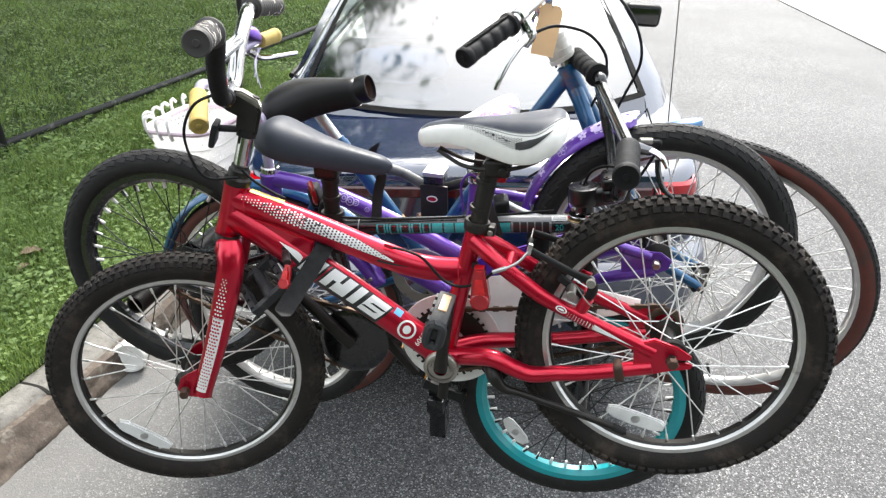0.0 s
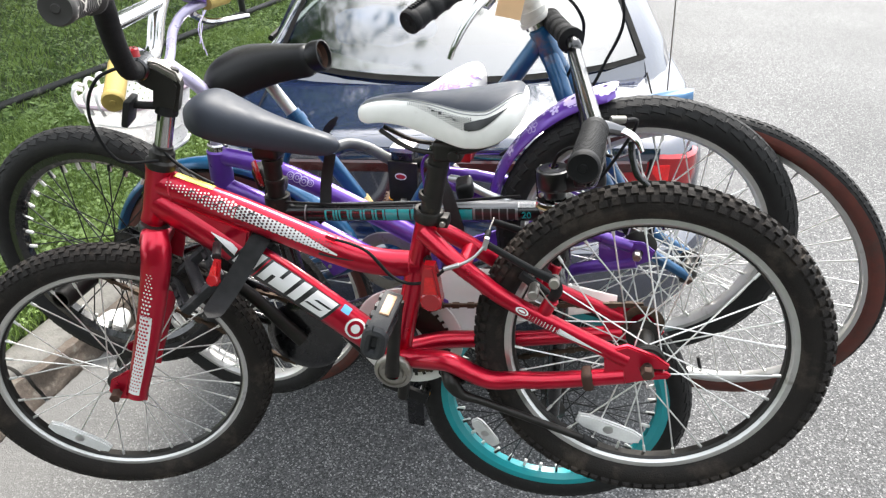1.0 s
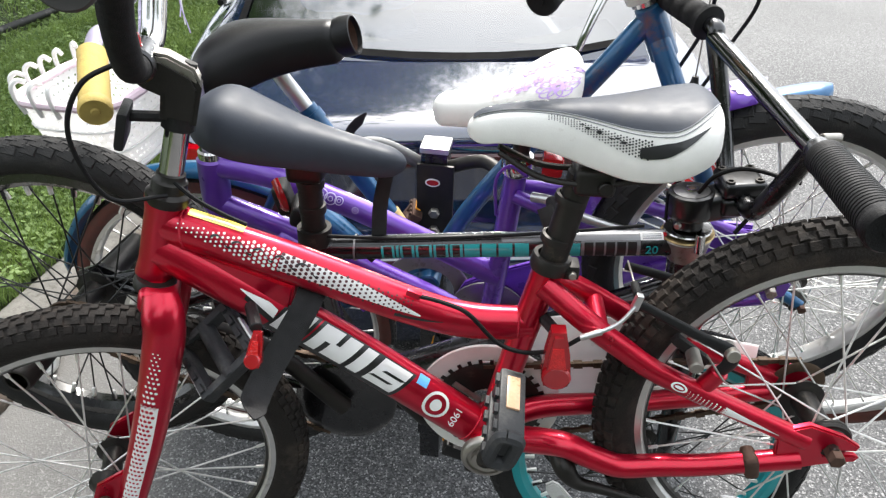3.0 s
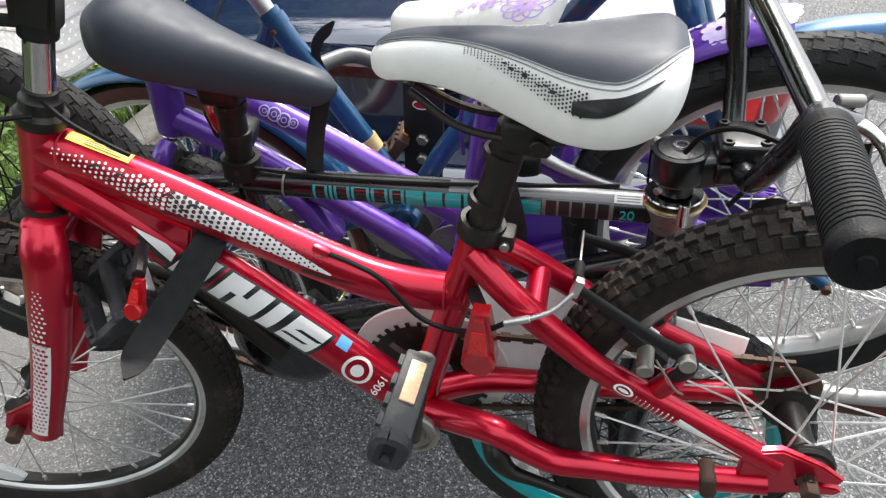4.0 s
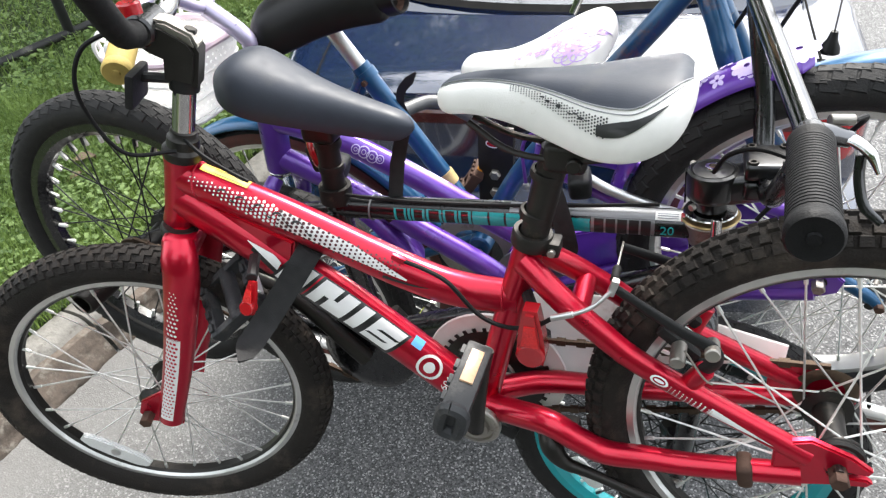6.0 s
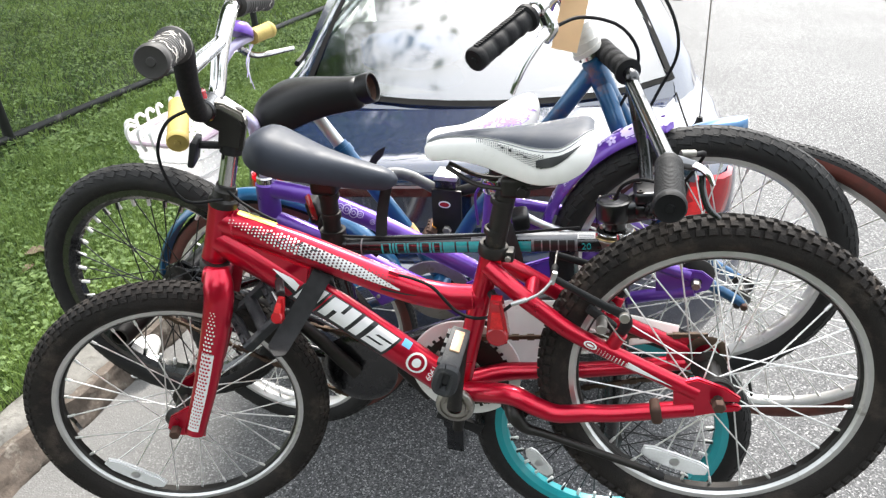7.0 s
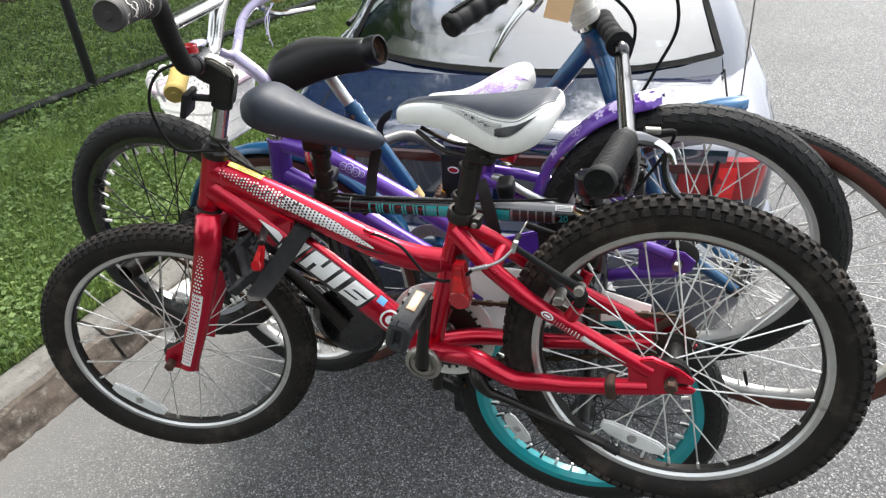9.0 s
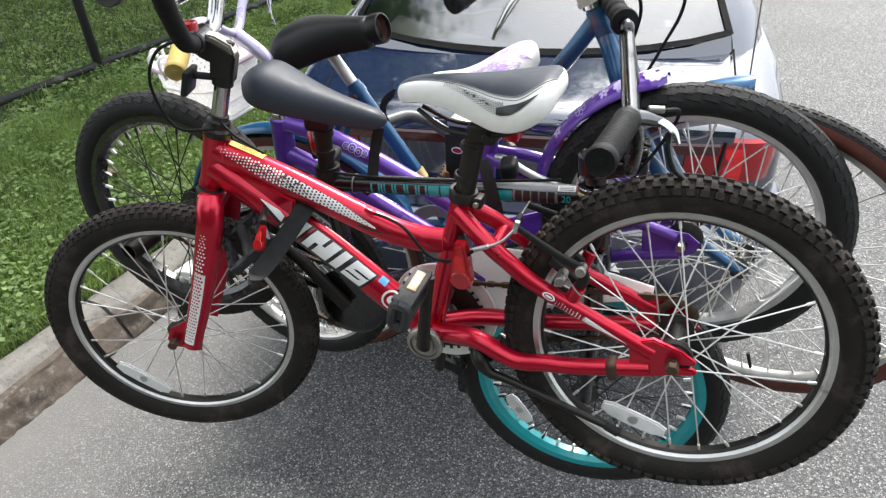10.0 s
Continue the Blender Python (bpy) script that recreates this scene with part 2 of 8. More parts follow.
def asphalt_material():
    m = bpy.data.materials.new("asphalt")
    m.use_nodes = True
    n, l = m.node_tree.nodes, m.node_tree.links
    b = n["Principled BSDF"]
    co = n.new("ShaderNodeTexCoord")
    vo = n.new("ShaderNodeTexVoronoi")
    vo.inputs["Scale"].default_value = 235
    big = n.new("ShaderNodeTexNoise")
    big.inputs["Scale"].default_value, big.inputs["Detail"].default_value = 0.9, 6
    fine = n.new("ShaderNodeTexNoise")
    fine.inputs["Scale"].default_value, fine.inputs["Detail"].default_value = 420, 3
    for k in (vo, big, fine):
        l.new(co.outputs["Object"], k.inputs["Vector"])
    ramp = n.new("ShaderNodeValToRGB")
    e = ramp.color_ramp.elements
    e[0].position, e[0].color = 0.0, (0.02, 0.02, 0.021, 1)
    e[1].position, e[1].color = 1.0, (0.32, 0.316, 0.312, 1)
    e.new(0.55).color = (0.07, 0.07, 0.072, 1)
    e.new(0.85).color = (0.12, 0.12, 0.12, 1)
    sep = n.new("ShaderNodeSeparateColor")
    l.new(vo.outputs["Color"], sep.inputs[0])
    l.new(sep.outputs[0], ramp.inputs[0])
    mp = n.new("ShaderNodeMapRange")
    mp.inputs["From Min"].default_value, mp.inputs["From Max"].default_value = 0.3, 0.7
    mp.inputs["To Min"].default_value, mp.inputs["To Max"].default_value = 0.8, 1.2
    l.new(big.outputs["Fac"], mp.inputs["Value"])
    mul = n.new("ShaderNodeVectorMath")
    mul.operation = "SCALE"
    l.new(ramp.outputs[0], mul.inputs[0]), l.new(mp.outputs[0], mul.inputs["Scale"])
    # pale sandy dust that gathers in the gutter, broken up by noise
    kx = n.new("ShaderNodeVectorMath")
    kx.operation = "DOT_PRODUCT"
    kx.inputs[1].default_value = (math.cos(radians(16)), -math.sin(radians(16)), 0)
    l.new(co.outputs["Object"], kx.inputs[0])
    dn = n.new("ShaderNodeTexNoise")
    dn.inputs["Scale"].default_value, dn.inputs["Detail"].default_value = 2.6, 7
    l.new(co.outputs["Object"], dn.inputs["Vector"])
    da = n.new("ShaderNodeMath")
    da.operation = "MULTIPLY_ADD"
    da.inputs[1].default_value = -0.9
    l.new(dn.outputs["Fac"], da.inputs[0]), l.new(kx.outputs["Value"], da.inputs[2])
    dm = n.new("ShaderNodeMapRange")
    dm.inputs["From Min"].default_value, dm.inputs["From Max"].default_value = -1.4, -2.2
    dm.inputs["To Min"].default_value, dm.inputs["To Max"].default_value = 0.0, 0.82
    l.new(da.outputs[0], dm.inputs["Value"])
    mx = n.new("ShaderNodeMix")
    mx.data_type = "RGBA"
    mx.inputs["B"].default_value = (0.2, 0.193, 0.182, 1)
    l.new(dm.outputs[0], mx.inputs["Factor"]), l.new(mul.outputs["Vector"], mx.inputs["A"])
    lane = n.new("ShaderNodeMapRange")
    lane.inputs["From Min"].default_value, lane.inputs["From Max"].default_value = 0.7, 2.2
    lane.inputs["To Min"].default_value, lane.inputs["To Max"].default_value = 0.0, 0.62
    l.new(da.outputs[0], lane.inputs["Value"])
    worn = n.new("ShaderNodeMix")
    worn.data_type = "RGBA"
    worn.inputs["B"].default_value = (0.105, 0.104, 0.103, 1)
    l.new(lane.outputs[0], worn.inputs["Factor"]), l.new(mx.outputs["Result"], worn.inputs["A"])
    l.new(worn.outputs["Result"], b.inputs["Base Color"])
    b.inputs["Roughness"].default_value = 0.7
    b.inputs["Specular IOR Level"].default_value = 0.4
    add = n.new("ShaderNodeMath")
    l.new(vo.outputs["Distance"], add.inputs[0]), l.new(fine.outputs["Fac"], add.inputs[1])
    bp = n.new("ShaderNodeBump")
    bp.inputs["Strength"].default_value, bp.inputs["Distance"].default_value = 0.45, 0.003
    l.new(add.outputs[0], bp.inputs["Height"])
    l.new(bp.outputs[0], b.inputs["Normal"])
    return m


ASPHALT = asphalt_material()
PALE_CONCRETE = mat("pale_concrete", (0.3, 0.29, 0.275), 0.9, 0, 0, 0.2, 6, 0.4, 80, (0.2, 0.19, 0.175), 0.4, 2)
CONCRETE = mat("kerb_concrete", (0.2, 0.188, 0.168), 0.92, 0, 0, 0.32, 40, 1.0, 130, (0.085, 0.075, 0.062), 0.5, 30)
KERB_FACE = mat("stony_kerb_face", (0.1, 0.078, 0.062), 0.95, 0, 0, 0.55, 55, 1.0, 110, (0.25, 0.225, 0.19), 0.5, 26)
SOIL = mat("lawn_soil", (0.05, 0.075, 0.022), 0.95, 0, 0, 0.4, 12, 0.8, 60, (0.1, 0.075, 0.045), 0.3, 3)
BARK = mat("bark", (0.09, 0.07, 0.055), 0.95, 0, 0, 0.3, 12, 1.0, 30)


def leaf_material(name, a, b_, scale=1.5):
    m = bpy.data.materials.new(name)
    m.use_nodes = True
    n, l = m.node_tree.nodes, m.node_tree.links
    b = n["Principled BSDF"]
    geo = n.new("ShaderNodeNewGeometry")
    co = n.new("ShaderNodeTexCoord")
    no = n.new("ShaderNodeTexNoise")
    no.inputs["Scale"].default_value, no.inputs["Detail"].default_value = scale, 4
    l.new(co.outputs["Object"], no.inputs["Vector"])
    av = n.new("ShaderNodeMath")
    av.operation = "MULTIPLY_ADD"
    av.inputs[1].default_value, av.inputs[2].default_value = 0.6, -0.05
    ad = n.new("ShaderNodeMath")
    l.new(geo.outputs["Random Per Island"], av.inputs[0])
    l.new(av.outputs[0], ad.inputs[0]), l.new(no.outputs["Fac"], ad.inputs[1])
    rp = n.new("ShaderNodeValToRGB")
    rp.color_ramp.elements[0].position, rp.color_ramp.elements[0].color = 0.3, (*a, 1)
    rp.color_ramp.elements[1].position, rp.color_ramp.elements[1].color = 1.0, (*b_, 1)
    l.new(ad.outputs[0], rp.inputs[0])
    l.new(rp.outputs[0], b.inputs["Base Color"])
    b.inputs["Roughness"].default_value = 0.6
    tl, mx = n.new("ShaderNodeBsdfTranslucent"), n.new("ShaderNodeMixShader")
    l.new(rp.outputs[0], tl.inputs["Color"])
    mx.inputs[0].default_value = 0.35
    l.new(b.outputs[0], mx.inputs[1]), l.new(tl.outputs[0], mx.inputs[2])
    l.new(mx.outputs[0], n["Material Output"].inputs[0])
    return m


GRASS = leaf_material("grass", (0.05, 0.1, 0.024), (0.28, 0.39, 0.1), 3.0)
CLOVER = leaf_material("clover", (0.055, 0.12, 0.03), (0.33, 0.45, 0.16), 3.5)
LEAF = leaf_material("tree_leaf", (0.02, 0.05, 0.012), (0.07, 0.13, 0.03), 0.5)


# ---------------------------------------------------------------- building helpers
def V(*a):
    return Vector(a)


def part(name, bm, material, parent=None, label="", m=None, smooth=True, kind=""):
    """Links a bmesh as one mesh object under a thing or under a part."""
    me = bpy.data.meshes.new(name)
    bm.to_mesh(me)
    bm.free()
    return link(name, me, material, parent, label, m, smooth, kind)


def link(name, me, material, parent=None, label="", m=None, smooth=True, kind=""):
    if smooth and len(me.polygons):
        me.shade_smooth()
        me.set_sharp_from_angle(angle=radians(42))
    if material and not me.materials:
        me.materials.append(material)
    ob = new(name, me)
    if parent:
        ob.parent = parent
    if m is not None:
        ob.matrix_local = m
    tagged(ob, label, kind=kind)
    return ob


def root(name, m, label, category, group="", kind=""):
    ob = new(name)
    ob.empty_display_size = 0.1
    ob.matrix_world = m
    return tagged(ob, label, category, group, kind)


def smooth_path(pts, n=6):
    """Catmull-Rom samples through the points."""
    p = [Vector(q) for q in pts]
    if len(p) < 3:
        return p
    p = [2 * p[0] - p[1]] + p + [2 * p[-1] - p[-2]]
    out = []
    for i in range(1, len(p) - 2):
        a, b, c, d = p[i - 1:i + 3]
        for k in range(n):
            t = k / n
            out.append(0.5 * ((2 * b) + (c - a) * t + (2 * a - 5 * b + 4 * c - d) * t * t + (3 * b - a - 3 * c + d) * t ** 3))
    out.append(p[-2])
    return out


class Tube:
    """A swept tube: side(s, angle) gives a point of its skin and the normal; angle 0 faces -Y, 90 upwards for a tube that runs to +X."""

    def __init__(self, pts, radius, n=6, flat=1.0, ref=(0, -1, 0)):
        self.p = smooth_path(pts, n)
        k = len(self.p)
        rs = radius if isinstance(radius, (list, tuple)) else [radius] * 2
        self.r = [float(np.interp(i / (k - 1), np.linspace(0, 1, len(rs)), rs)) for i in range(k)]
        self.flat = flat
        ref = Vector(ref)
        self.f = []
        for i in range(k):
            t = (self.p[min(i + 1, k - 1)] - self.p[max(i - 1, 0)]).normalized()
            a = ref - t * ref.dot(t)
            if a.length < 1e-3:
                a = t.orthogonal()
            a.normalize()
            ref = a
            self.f.append((t, a, a.cross(t)))

    def ring(self, i, seg, grow=0.0):
        t, a, b = self.f[i]
        r = self.r[i] + grow
        return [self.p[i] + a * (r * self.flat * math.cos(2 * math.pi * j / seg)) + b * (r * math.sin(2 * math.pi * j / seg)) for j in range(seg)]

    def side(self, s, deg, grow=0.0):
        x = min(max(s, 0), 1) * (len(self.p) - 1)
        i = min(int(x), len(self.p) - 2)
        w = x - i
        c = self.p[i].lerp(self.p[i + 1], w)
        a = self.f[i][1].lerp(self.f[i + 1][1], w)
        b = self.f[i][2].lerp(self.f[i + 1][2], w)
        r = self.r[i] * (1 - w) + self.r[i + 1] * w
        d = a * math.cos(radians(deg)) * self.flat + b * math.sin(radians(deg))
        return c + d * (r + grow), d.normalized()

    def mesh(self, seg=14, cap=True, bm=None):
        bm = bm or bmesh.new()
        rings = [[bm.verts.new(v) for v in self.ring(i, seg)] for i in range(len(self.p))]
        for a, b in zip(rings, rings[1:]):
            for j in range(seg):
                bm.faces.new((a[j], a[(j + 1) % seg], b[(j + 1) % seg], b[j]))
        if cap:
            bm.faces.new(rings[0][::-1])
            bm.faces.new(rings[-1])
        return bm

    def panel(self, s0, s1, lo, hi, grow=0.0006, ns=24, na=6):
        """A thin skin on the tube between two stations, from angle lo(s) to hi(s)."""
        bm = bmesh.new()
        rows = []
        for i in range(ns + 1):
            k = i / ns
            s = s0 + (s1 - s0) * k
            a, b = lo(k), hi(k)
            rows.append([bm.verts.new(self.side(s, a + (b - a) * j / na, grow)[0]) for j in range(na + 1)])
        for r, q in zip(rows, rows[1:]):
            for j in range(na):
                bm.faces.new((r[j], q[j], q[j + 1], r[j + 1]))
        return bm


def tube(pts, radius, seg=12, n=6, bm=None, flat=1.0, ref=(0, -1, 0)):
    return Tube(pts, radius, n, flat, ref).mesh(seg, bm=bm)


def box(bm, size, m=None, bevel=0.0, seg=2):
    """A box centred at the origin of m, its edges rounded."""
    m = m or Matrix()
    g = bmesh.ops.create_cube(bm, size=1.0, matrix=m @ Matrix.Diagonal((*size, 1)))
    if bevel:
        vs = set(g["verts"])
        es = [e for e in bm.edges if e.verts[0] in vs and e.verts[1] in vs]
        bmesh.ops.bevel(bm, geom=es, offset=bevel, segments=seg, affect="EDGES", profile=0.6)
    return bm


def lathe(profile, seg=32, m=None, bm=None, closed=False):
    """Turns (radius, y) pairs round the local Y axis."""
    bm = bm or bmesh.new()
    m = m or Matrix()
    rings = []
    for r, y in profile:
        if r < 1e-6:
            rings.append([bm.verts.new(m @ V(0, y, 0))] * seg)
        else:
            rings.append([bm.verts.new(m @ V(r * math.cos(2 * math.pi * j / seg), y, r * math.sin(2 * math.pi * j / seg))) for j in range(seg)])
    pairs = list(zip(rings, rings[1:]))
    if closed:
        pairs.append((rings[-1], rings[0]))
    for a, b in pairs:
        for j in range(seg):
            q = []
            for v in (a[j], b[j], b[(j + 1) % seg], a[(j + 1) % seg]):
                if v not in q:
                    q.append(v)
            if len(q) > 2:
                bm.faces.new(q)
    bmesh.ops.recalc_face_normals(bm, faces=bm.faces[:])
    return bm


def plate(outline, thick, m=None, bm=None, bevel=0.0):
    """A flat plate: an outline in local X, Z, thick along Y."""
    bm = bm or bmesh.new()
    m = m or Matrix()
    f = [bm.verts.new(m @ V(x, -thick / 2, z)) for x, z in outline]
    b = [bm.verts.new(m @ V(x, thick / 2, z)) for x, z in outline]
    k = len(outline)
    faces = [bm.faces.new(f), bm.faces.new(b[::-1])]
    for i in range(k):
        faces.append(bm.faces.new((f[i], b[i], b[(i + 1) % k], f[(i + 1) % k])))
    bmesh.ops.recalc_face_normals(bm, faces=faces)
    if bevel:
        bmesh.ops.bevel(bm, geom=[e for fc in faces[:2] for e in fc.edges], offset=bevel, segments=2, affect="EDGES")
    return bm


def along(a, b):
    """A pose at a with local Y towards b."""
    d = Vector(b) - Vector(a)
    return Matrix.Translation(a) @ d.to_track_quat("Y", "Z").to_matrix().to_4x4()


def rod(a, b, r, seg=12, bm=None, bevel=0.15):
    """A round bar with softened ends."""
    L = (Vector(b) - Vector(a)).length
    c = r * bevel
    return lathe([(0, 0), (r - c, 0), (r, c), (r, L - c), (r - c, L), (0, L)], seg, along(a, b), bm)


def dots(surface, spots, radius, material, parent, name="dot_pattern"):
    """Small raised discs on a surface: spots give its two parameters and a size factor."""
    bm = bmesh.new()
    for a, b, k in spots:
        p, nrm = surface(a, b)
        x = nrm.orthogonal().normalized()
        y = nrm.cross(x)
        bm.faces.new([bm.verts.new(p + nrm * 0.0004 + (x * math.cos(j * math.pi / 3) + y * math.sin(j * math.pi / 3)) * radius * k) for j in range(6)])
    return part(name, bm, material, parent, smooth=False)


# ---------------------------------------------------------------- wheels
def tread_blocks(R, w, rows, count, size, depth, skew=0.0):
    """Raised rubber blocks round a tyre: rows of (angle across the tread, offset, size factor)."""
    bm = bmesh.new()
    rc = R - w / 2
    for across, shift, k in rows:
        ca, sa = math.cos(radians(across)), math.sin(radians(across))
        for i in range(count):
            th = 2 * math.pi * (i + shift) / count + random.uniform(-0.004, 0.004)
            e = V(math.cos(th), 0, math.sin(th))
            tg = V(-math.sin(th), 0, math.cos(th))
            nrm = e * ca + V(0, sa, 0)
            side = e * -sa + V(0, ca, 0)
            tg, side = tg + side * skew, side - tg * skew
            c = e * rc + nrm * (w / 2)
            lx, ly = size[0] * k / 2, size[1] * k / 2
            lo = [bm.verts.new(c - nrm * 0.002 + tg * (sx * lx) + side * (sy * ly)) for sx, sy in ((-1, -1), (1, -1), (1, 1), (-1, 1))]
            hi = [bm.verts.new(c + nrm * depth + tg * (sx * lx * 0.82) + side * (sy * ly * 0.82)) for sx, sy in ((-1, -1), (1, -1), (1, 1), (-1, 1))]
            bm.faces.new(hi)
            for j in range(4):
                bm.faces.new((lo[j], lo[(j + 1) % 4], hi[(j + 1) % 4], hi[j]))
    bmesh.ops.recalc_face_normals(bm, faces=bm.faces[:])
    return bm


def wheel(parent, name, m, R, w, rim_w, spokes, rim_mat, spoke_mat, tyre_mat, tread, hub_r=0.018, hub_half=0.045, hub_mat=BLACK_METAL, wall_mat=None, nipple=None, reflectors=(), turn=0.0, near=-1, rim_depth=0.014, spoke_r=0.00125, hub_label="", bed=None):
    """A spoked wheel round its local Y: the rim carries the tyre, the hub, every spoke and the reflectors."""
    rr = R - w * 0.86
    hw = rim_w / 2
    prof = [(rr + 0.003, -hw), (rr + 0.003, -hw + 0.0025), (rr - 0.006, -hw + 0.003), (rr - 0.008, 0), (rr - 0.006, hw - 0.003), (rr + 0.003, hw - 0.0025), (rr + 0.003, hw), (rr - rim_depth * 0.55, hw), (rr - rim_depth, hw * 0.45), (rr - rim_depth, -hw * 0.45), (rr - rim_depth * 0.55, -hw)]
    wh = part(name, lathe(prof, 72, closed=True), rim_mat, parent, m=m)
    if bed:
        part("rim_bed", lathe([(rr - rim_depth * 0.775 - 0.0006, -hw * 0.735), (rr - rim_depth - 0.0008, -hw * 0.46), (rr - rim_depth - 0.0008, hw * 0.46), (rr - rim_depth * 0.775 - 0.0006, hw * 0.735)], 72), bed, wh, "dark spoke bed of the rim")
    k = 14
    tp = []
    for i in range(k + 1):
        a = radians(-150 + 300 * i / k)
        tp.append((R - w / 2 + math.cos(a) * w / 2 * (1.0 if math.cos(a) > 0 else 0.92), math.sin(a) * w / 2))
    ty = part("tyre", lathe(tp, 80, closed=True), tyre_mat, wh)
    if wall_mat:
        for sgn in (-1, 1):
            part("sidewall", lathe([(R - w / 2 + math.cos(a) * (w / 2 + 0.0012), sgn * math.sin(a) * (w / 2 + 0.0012)) for a in [radians(d) for d in (55, 80, 105, 130, 150)]], 72), wall_mat, wh)
    if tread:
        part("tread", tread_blocks(R, w, *tread), tyre_mat, wh, smooth=False)
    hb = part("hub", lathe([(0, -hub_half - 0.012), (0.006, -hub_half - 0.012), (0.006, -hub_half), (hub_r * 0.8, -hub_half), (hub_r * 1.5, -hub_half + 0.012), (hub_r * 1.5, -hub_half + 0.016), (hub_r * 0.9, -hub_half + 0.02), (hub_r * 0.8, 0), (hub_r * 0.9, hub_half - 0.02), (hub_r * 1.5, hub_half - 0.016), (hub_r * 1.5, hub_half - 0.012), (hub_r * 0.8, hub_half), (0.006, hub_half), (0.006, hub_half + 0.012), (0, hub_half + 0.012)], 20), hub_mat, wh, hub_label)
    fl = hub_r * 1.35
    made = []
    for sgn in (-1, 1):
        for lead in (-1, 1):
            off = lead * radians(62)
            a = V(fl * math.cos(off), sgn * (hub_half - 0.014), fl * math.sin(off))
            b = V(rr - rim_depth - 0.001, sgn * 0.003, 0)
            bm = rod(a, b, spoke_r, 5, bevel=0)
            d = (a - b).normalized()
            rod(b, b + d * 0.012, spoke_r * 1.9, 6, bm)
            me = bpy.data.meshes.new("spoke")
            bm.to_mesh(me)
            bm.free()
            me.materials.append(spoke_mat)
            made.append((me, sgn, lead))
    for i in range(spokes):
        me = made[i % 4][0]
        link("spoke", me, None, wh, m=Matrix.Rotation(2 * math.pi * i / spokes + turn, 4, "Y"), smooth=False)
    if nipple:
        bm = rod(V(rr - rim_depth - 0.016, 0, 0), V(rr - rim_depth + 0.001, 0, 0), 0.0032, 6)
        me = bpy.data.meshes.new("spoke_nipple")
        bm.to_mesh(me)
        bm.free()
        me.materials.append(nipple)
        for i in range(spokes):
            link("spoke_nipple", me, None, wh, m=Matrix.Rotation(2 * math.pi * i / spokes + turn, 4, "Y"))
    for deg, rad, length, rmat in reflectors:
        t = radians(deg)
        mm = Matrix.Rotation(-t, 4, "Y") @ Matrix.Translation((rad, near * 0.016, 0))
        h = length / 2
        lens = part("wheel_reflector", plate([(-0.008, -h), (0.006, -h), (0.0125, -h * 0.7), (0.0145, 0), (0.0125, h * 0.7), (0.006, h), (-0.008, h), (-0.0125, h * 0.72), (-0.0135, 0), (-0.0125, -h * 0.72)], 0.009, mm, bevel=0.0025), rmat, wh, "clear plastic spoke reflector")
        part("reflector_boss", lathe([(0, 0.0052), (0.007, 0.0052), (0.008, 0.0045), (0.008, -0.0045), (0.007, -0.0052), (0, -0.0052)], 18, mm), ALU, lens)
    return wh


def fender(c, r, a0, a1, width, parent, material, name="fender", crown=0.012, label="", n=28):
    """A curved mudguard blade: a shallow channel following the tyre."""
    bm = bmesh.new()
    rows = []
    sec = [(-1, -1), (-0.8, -0.35), (-0.4, 0), (0, 0.12), (0.4, 0), (0.8, -0.35), (1, -1)]
    for shell in (0.0, -0.0022):
        for i in range(n + 1):
            a = radians(a0 + (a1 - a0) * i / n)
            ease = min(1, min(i, n - i) / 2.0 + 0.45)
            rows.append([bm.verts.new((c[0] + (r + shell + crown * z) * math.cos(a), width / 2 * y * ease, c[1] + (r + shell + crown * z) * math.sin(a))) for y, z in sec])
    k = n + 1
    for i in range(n):
        for j in range(len(sec) - 1):
            bm.faces.new((rows[i][j], rows[i + 1][j], rows[i + 1][j + 1], rows[i][j + 1]))
            bm.faces.new((rows[k + i][j], rows[k + i][j + 1], rows[k + i + 1][j + 1], rows[k + i + 1][j]))
        for j in (0, len(sec) - 1):
            bm.faces.new((rows[i][j], rows[i + 1][j], rows[k + i + 1][j], rows[k + i][j]))
    bmesh.ops.recalc_face_normals(bm, faces=bm.faces[:])
    return part(name, bm, material, parent, label)


